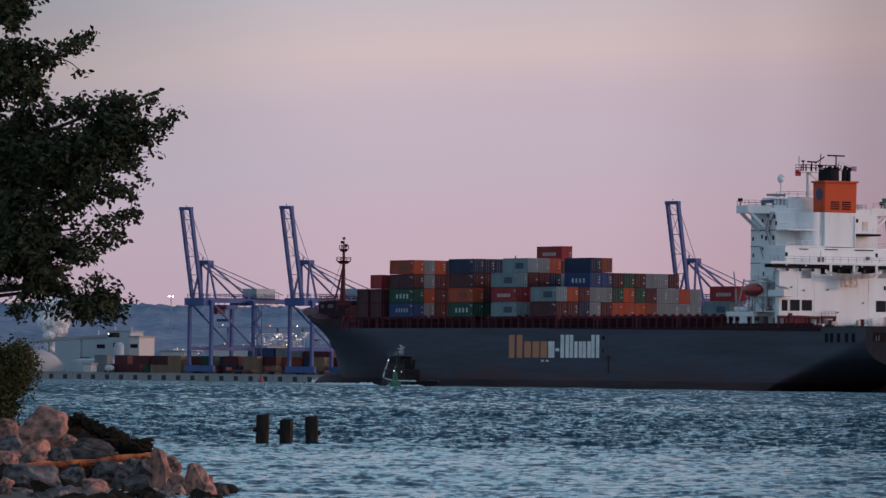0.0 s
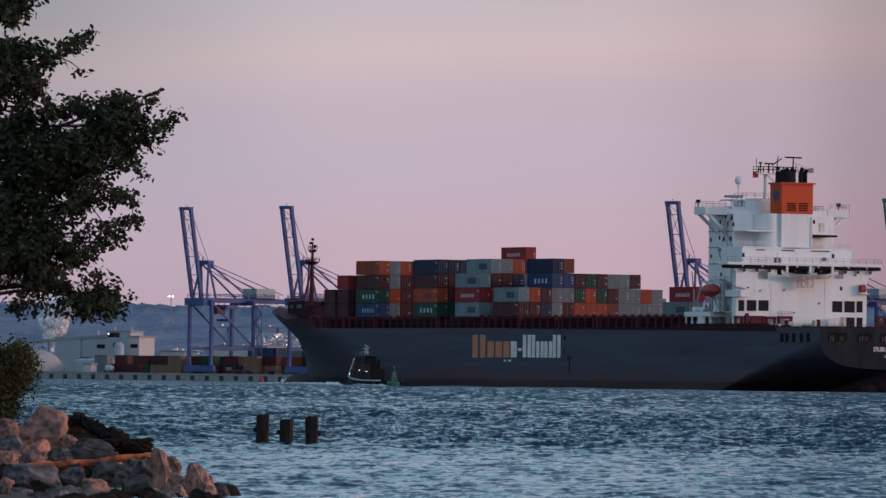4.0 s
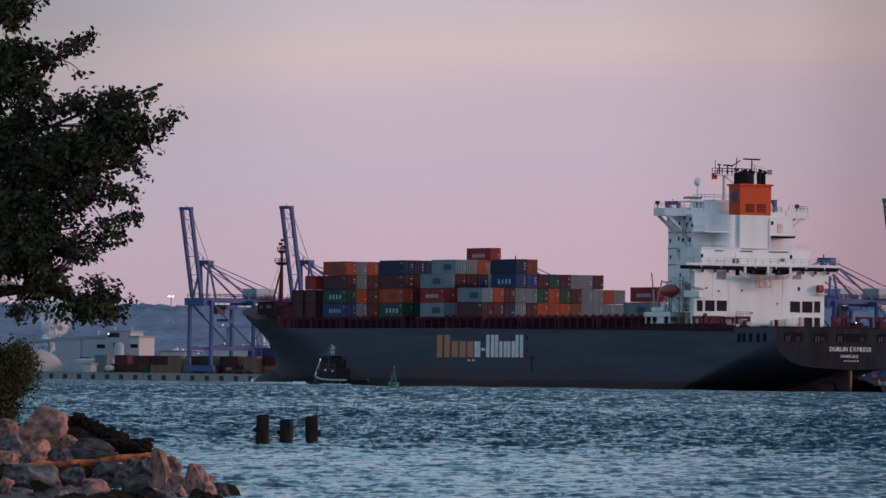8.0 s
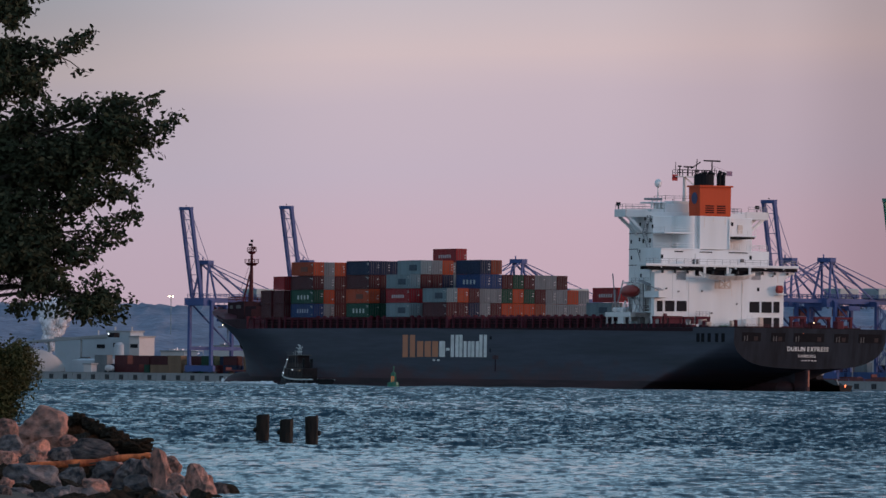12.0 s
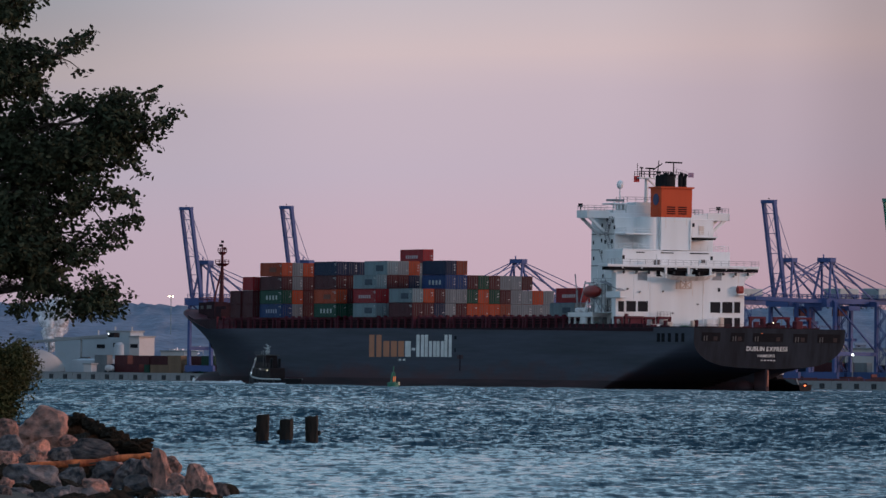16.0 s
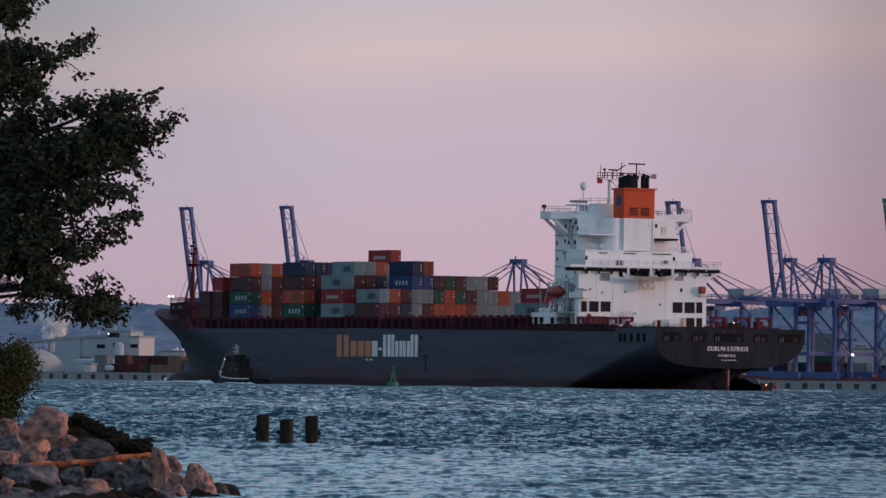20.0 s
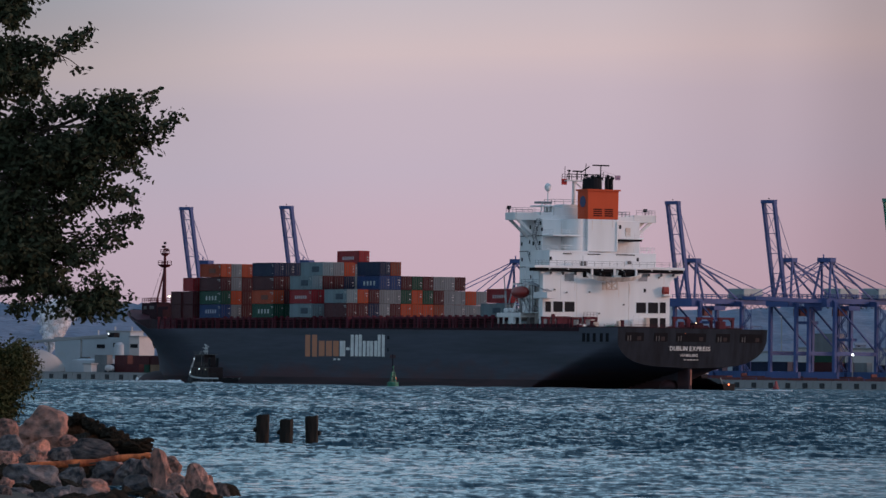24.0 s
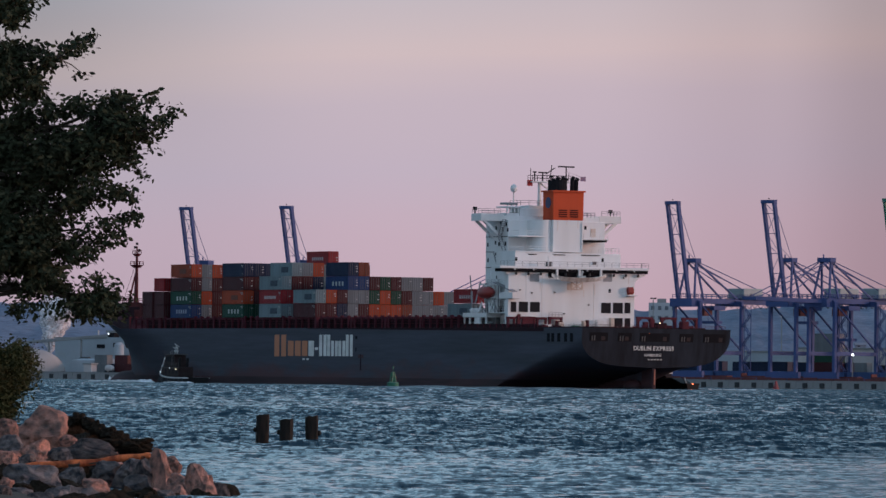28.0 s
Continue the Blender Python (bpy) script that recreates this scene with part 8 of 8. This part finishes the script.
limb((0.25, 5.06), ((2.77, 5.77), (3.24, 6.04), (3.51, 6.12)),
     ((2.85, 6.0, 0.16, 0.12, 60), (3.16, 6.12, 0.14, 0.09, 60), (3.43, 6.1, 0.09, 0.06, 36), (3.24, 5.94, 0.12, 0.04, 30), (2.92, 6.19, 0.19, 0.07, 60), (3.0, 6.08, 0.19, 0.12, 70), (3.27, 6.02, 0.12, 0.06, 40)), 1)
limb((0.25, 3.97), ((2.63, 4.76), (3.25, 5.15), (3.86, 5.47), (4.33, 5.75)),
     ((2.93, 5.38, 0.19, 0.16, 130), (3.32, 5.46, 0.17, 0.14, 120), (3.67, 5.43, 0.14, 0.1, 80), (3.94, 5.55, 0.11, 0.09, 60), (4.17, 5.67, 0.09, 0.06, 44), (4.31, 5.77, 0.05, 0.04, 22), (4.02, 5.35, 0.12, 0.06, 30), (3.56, 5.08, 0.16, 0.09, 50), (4.25, 5.24, 0.07, 0.05, 14), (3.17, 5.0, 0.19, 0.09, 60), (3.17, 5.38, 0.21, 0.16, 120), (3.47, 5.58, 0.16, 0.09, 60), (3.4, 5.23, 0.19, 0.1, 70), (3.02, 4.88, 0.21, 0.12, 80)), 2)
limb((0.25, 3.12), ((2.72, 3.98), (3.57, 4.38), (4.26, 4.66), (4.88, 4.78), (5.23, 4.9)),
     ((3.33, 4.57, 0.19, 0.11, 90), (3.8, 4.69, 0.19, 0.1, 90), (4.18, 4.81, 0.17, 0.1, 90), (4.57, 4.9, 0.15, 0.06, 70), (4.88, 4.86, 0.12, 0.06, 56), (5.15, 4.9, 0.07, 0.05, 30), (4.73, 4.67, 0.15, 0.07, 60), (4.34, 4.51, 0.16, 0.07, 70)), 3)
limb((0.25, 2.88), ((2.72, 3.67), (3.73, 3.99), (4.58, 4.2), (5.12, 4.44), (5.52, 4.68)),
     ((3.41, 4.22, 0.21, 0.14, 130), (3.96, 4.19, 0.21, 0.12, 130), (4.42, 4.2, 0.17, 0.1, 100), (4.81, 4.28, 0.14, 0.09, 70), (5.08, 4.4, 0.1, 0.06, 44), (5.31, 4.54, 0.07, 0.05, 34), (5.5, 4.68, 0.05, 0.04, 20), (4.27, 3.92, 0.21, 0.09, 100), (4.77, 4.01, 0.12, 0.07, 50)), 4)
limb((0.25, 2.34), ((2.65, 3.13), (3.58, 3.37), (4.28, 3.54), (4.93, 3.58)),
     ((3.26, 3.76, 0.21, 0.14, 140), (3.81, 3.76, 0.21, 0.12, 140), (3.35, 3.29, 0.21, 0.15, 140), (3.89, 3.38, 0.19, 0.14, 110), (4.35, 3.58, 0.16, 0.1, 80), (4.74, 3.62, 0.11, 0.07, 56), (4.97, 3.51, 0.07, 0.07, 40), (4.9, 3.27, 0.1, 0.07, 40), (4.59, 3.15, 0.15, 0.1, 56), (3.11, 3.52, 0.21, 0.16, 120), (3.58, 3.57, 0.21, 0.14, 100)), 5)
limb((0.25, 1.88), ((2.66, 2.58), (3.51, 2.75), (4.13, 2.91), (4.59, 2.92)),
     ((3.2, 2.82, 0.21, 0.15, 130), (3.66, 2.91, 0.2, 0.14, 110), (4.13, 2.99, 0.17, 0.1, 80), (4.48, 2.96, 0.12, 0.07, 50), (4.71, 3.04, 0.09, 0.07, 30), (4.05, 2.68, 0.16, 0.07, 46), (4.4, 2.72, 0.1, 0.06, 26), (3.12, 3.06, 0.21, 0.16, 110), (3.43, 2.59, 0.19, 0.11, 80)), 6)
limb((0.25, 1.56), ((2.66, 2.2), (3.44, 2.28), (3.98, 2.25), (4.6, 2.1)),
     ((3.2, 2.36, 0.19, 0.12, 100), (3.59, 2.32, 0.16, 0.11, 80), (3.98, 2.25, 0.15, 0.1, 70), (4.29, 2.1, 0.11, 0.06, 50), (4.56, 2.07, 0.1, 0.05, 40), (4.06, 1.98, 0.1, 0.05, 30), (3.44, 2.05, 0.14, 0.06, 50), (4.52, 2.41, 0.05, 0.05, 14), (3.78, 2.52, 0.16, 0.07, 50)), 7)

# the crown's inner masses: limbs that fork often and carry clump beside clump
CROWN = random.Random(31)
for start, path, x0, x1, z0, z1, n, seed in (
        ((0.25, 4.3), ((2.4, 4.9), (3.6, 5.3)), 2.95, 3.7, 4.95, 5.5, 9, 8),
        ((0.25, 3.4), ((2.5, 4.2), (3.8, 4.5), (4.6, 4.5)), 3.0, 4.9, 3.95, 4.65, 26, 9),
        ((0.25, 2.9), ((2.5, 3.5), (3.7, 3.7), (4.5, 3.9)), 3.0, 4.6, 3.3, 4.15, 16, 10),
        ((0.25, 2.2), ((2.5, 2.8), (3.5, 3.0), (4.2, 3.1)), 3.0, 4.2, 2.5, 3.4, 16, 11),
        ((0.25, 1.6), ((2.5, 2.2), (3.4, 2.3)), 3.0, 4.0, 2.1, 2.6, 10, 12),
        ((0.25, 1.9), ((2.5, 2.5), (3.3, 2.7)), 2.9, 3.9, 2.4, 3.3, 18, 14),
        ((0.25, 1.5), ((2.5, 2.1), (3.6, 2.25), (4.4, 2.1)), 4.32, 4.62, 2.07, 2.17, 5, 15),
        ((0.25, 5.6), ((2.4, 6.0), (3.2, 6.25)), 2.9, 3.5, 6.0, 6.45, 6, 13)):
    limb(start, path, [(CROWN.uniform(x0, x1), CROWN.uniform(z0, z1), 0.17, 0.12, 85) for _ in range(n)], seed)


def motions():
    walk(SHIP, [(t, ship_pose(t)) for t in ROW_TIMES])
    for ob, base in ABOARD:
        walk(ob, [(t, ship_pose(t) @ base) for t in ROW_TIMES])
    # the whole sheet of waves drifts with the wind
    walk(WATER, [(0.0, pose(0, 0, 0)), (14.0, pose(-3.2, -4.2, 0)), (28.0, pose(-6.4, -8.4, 0))])
    # the buoy rolls in the tug's wash; yaw timed to show its orange sheet
    def yaw(t):
        spins = ((0.0, -150.0), (6.0, -135.0), (9.0, -70.0), (12.0, -12.0), (15.5, 18.0), (18.0, 80.0), (21.0, 120.0), (28.0, 140.0))
        for (a, p), (b, q) in zip(spins, spins[1:]):
            if t <= b:
                return p + (q - p) * (t - a) / (b - a)
        return 140.0
    walk(BUOY, [(t, pose(-9.8 + 0.5 * math.exp(-t / 6.0), 1400, 0.06 * math.sin(t * 1.9), 2.0 * math.sin(t * 1.3), 4.5 * math.sin(t * 1.7 + 0.6) * math.exp(-t / 16.0) - 1.0, yaw(t))) for t in [0.7 * k for k in range(41)]])
    # steam puffs drift and turn in place
    for o, at, seed in PUFFS:
        rows = []
        for k in range(15):
            t = 2.0 * k
            rows.append((t, pose(at.x + 0.5 * math.sin(t * 0.35 + seed), at.y, at.z + 0.5 * math.sin(t * 0.27 + 2 * seed), 0, 0, 9 * k + 20 * seed)))
        walk(o, rows)
    # limbs sway
    for lo, o, seed in SWAYING:
        rows = []
        for k in range(29):
            t = float(k)
            a = 0.35 * math.sin(t * 0.9 + seed) + 0.28 * math.sin(t * 2.1 + seed * 2.3)
            rows.append((t, pose(o.x, o.y, o.z, 0.5 * math.sin(t * 1.1 + seed), a, 0.4 * math.sin(t * 0.8 + seed * 1.7))))
        walk(lo, rows)


motions()
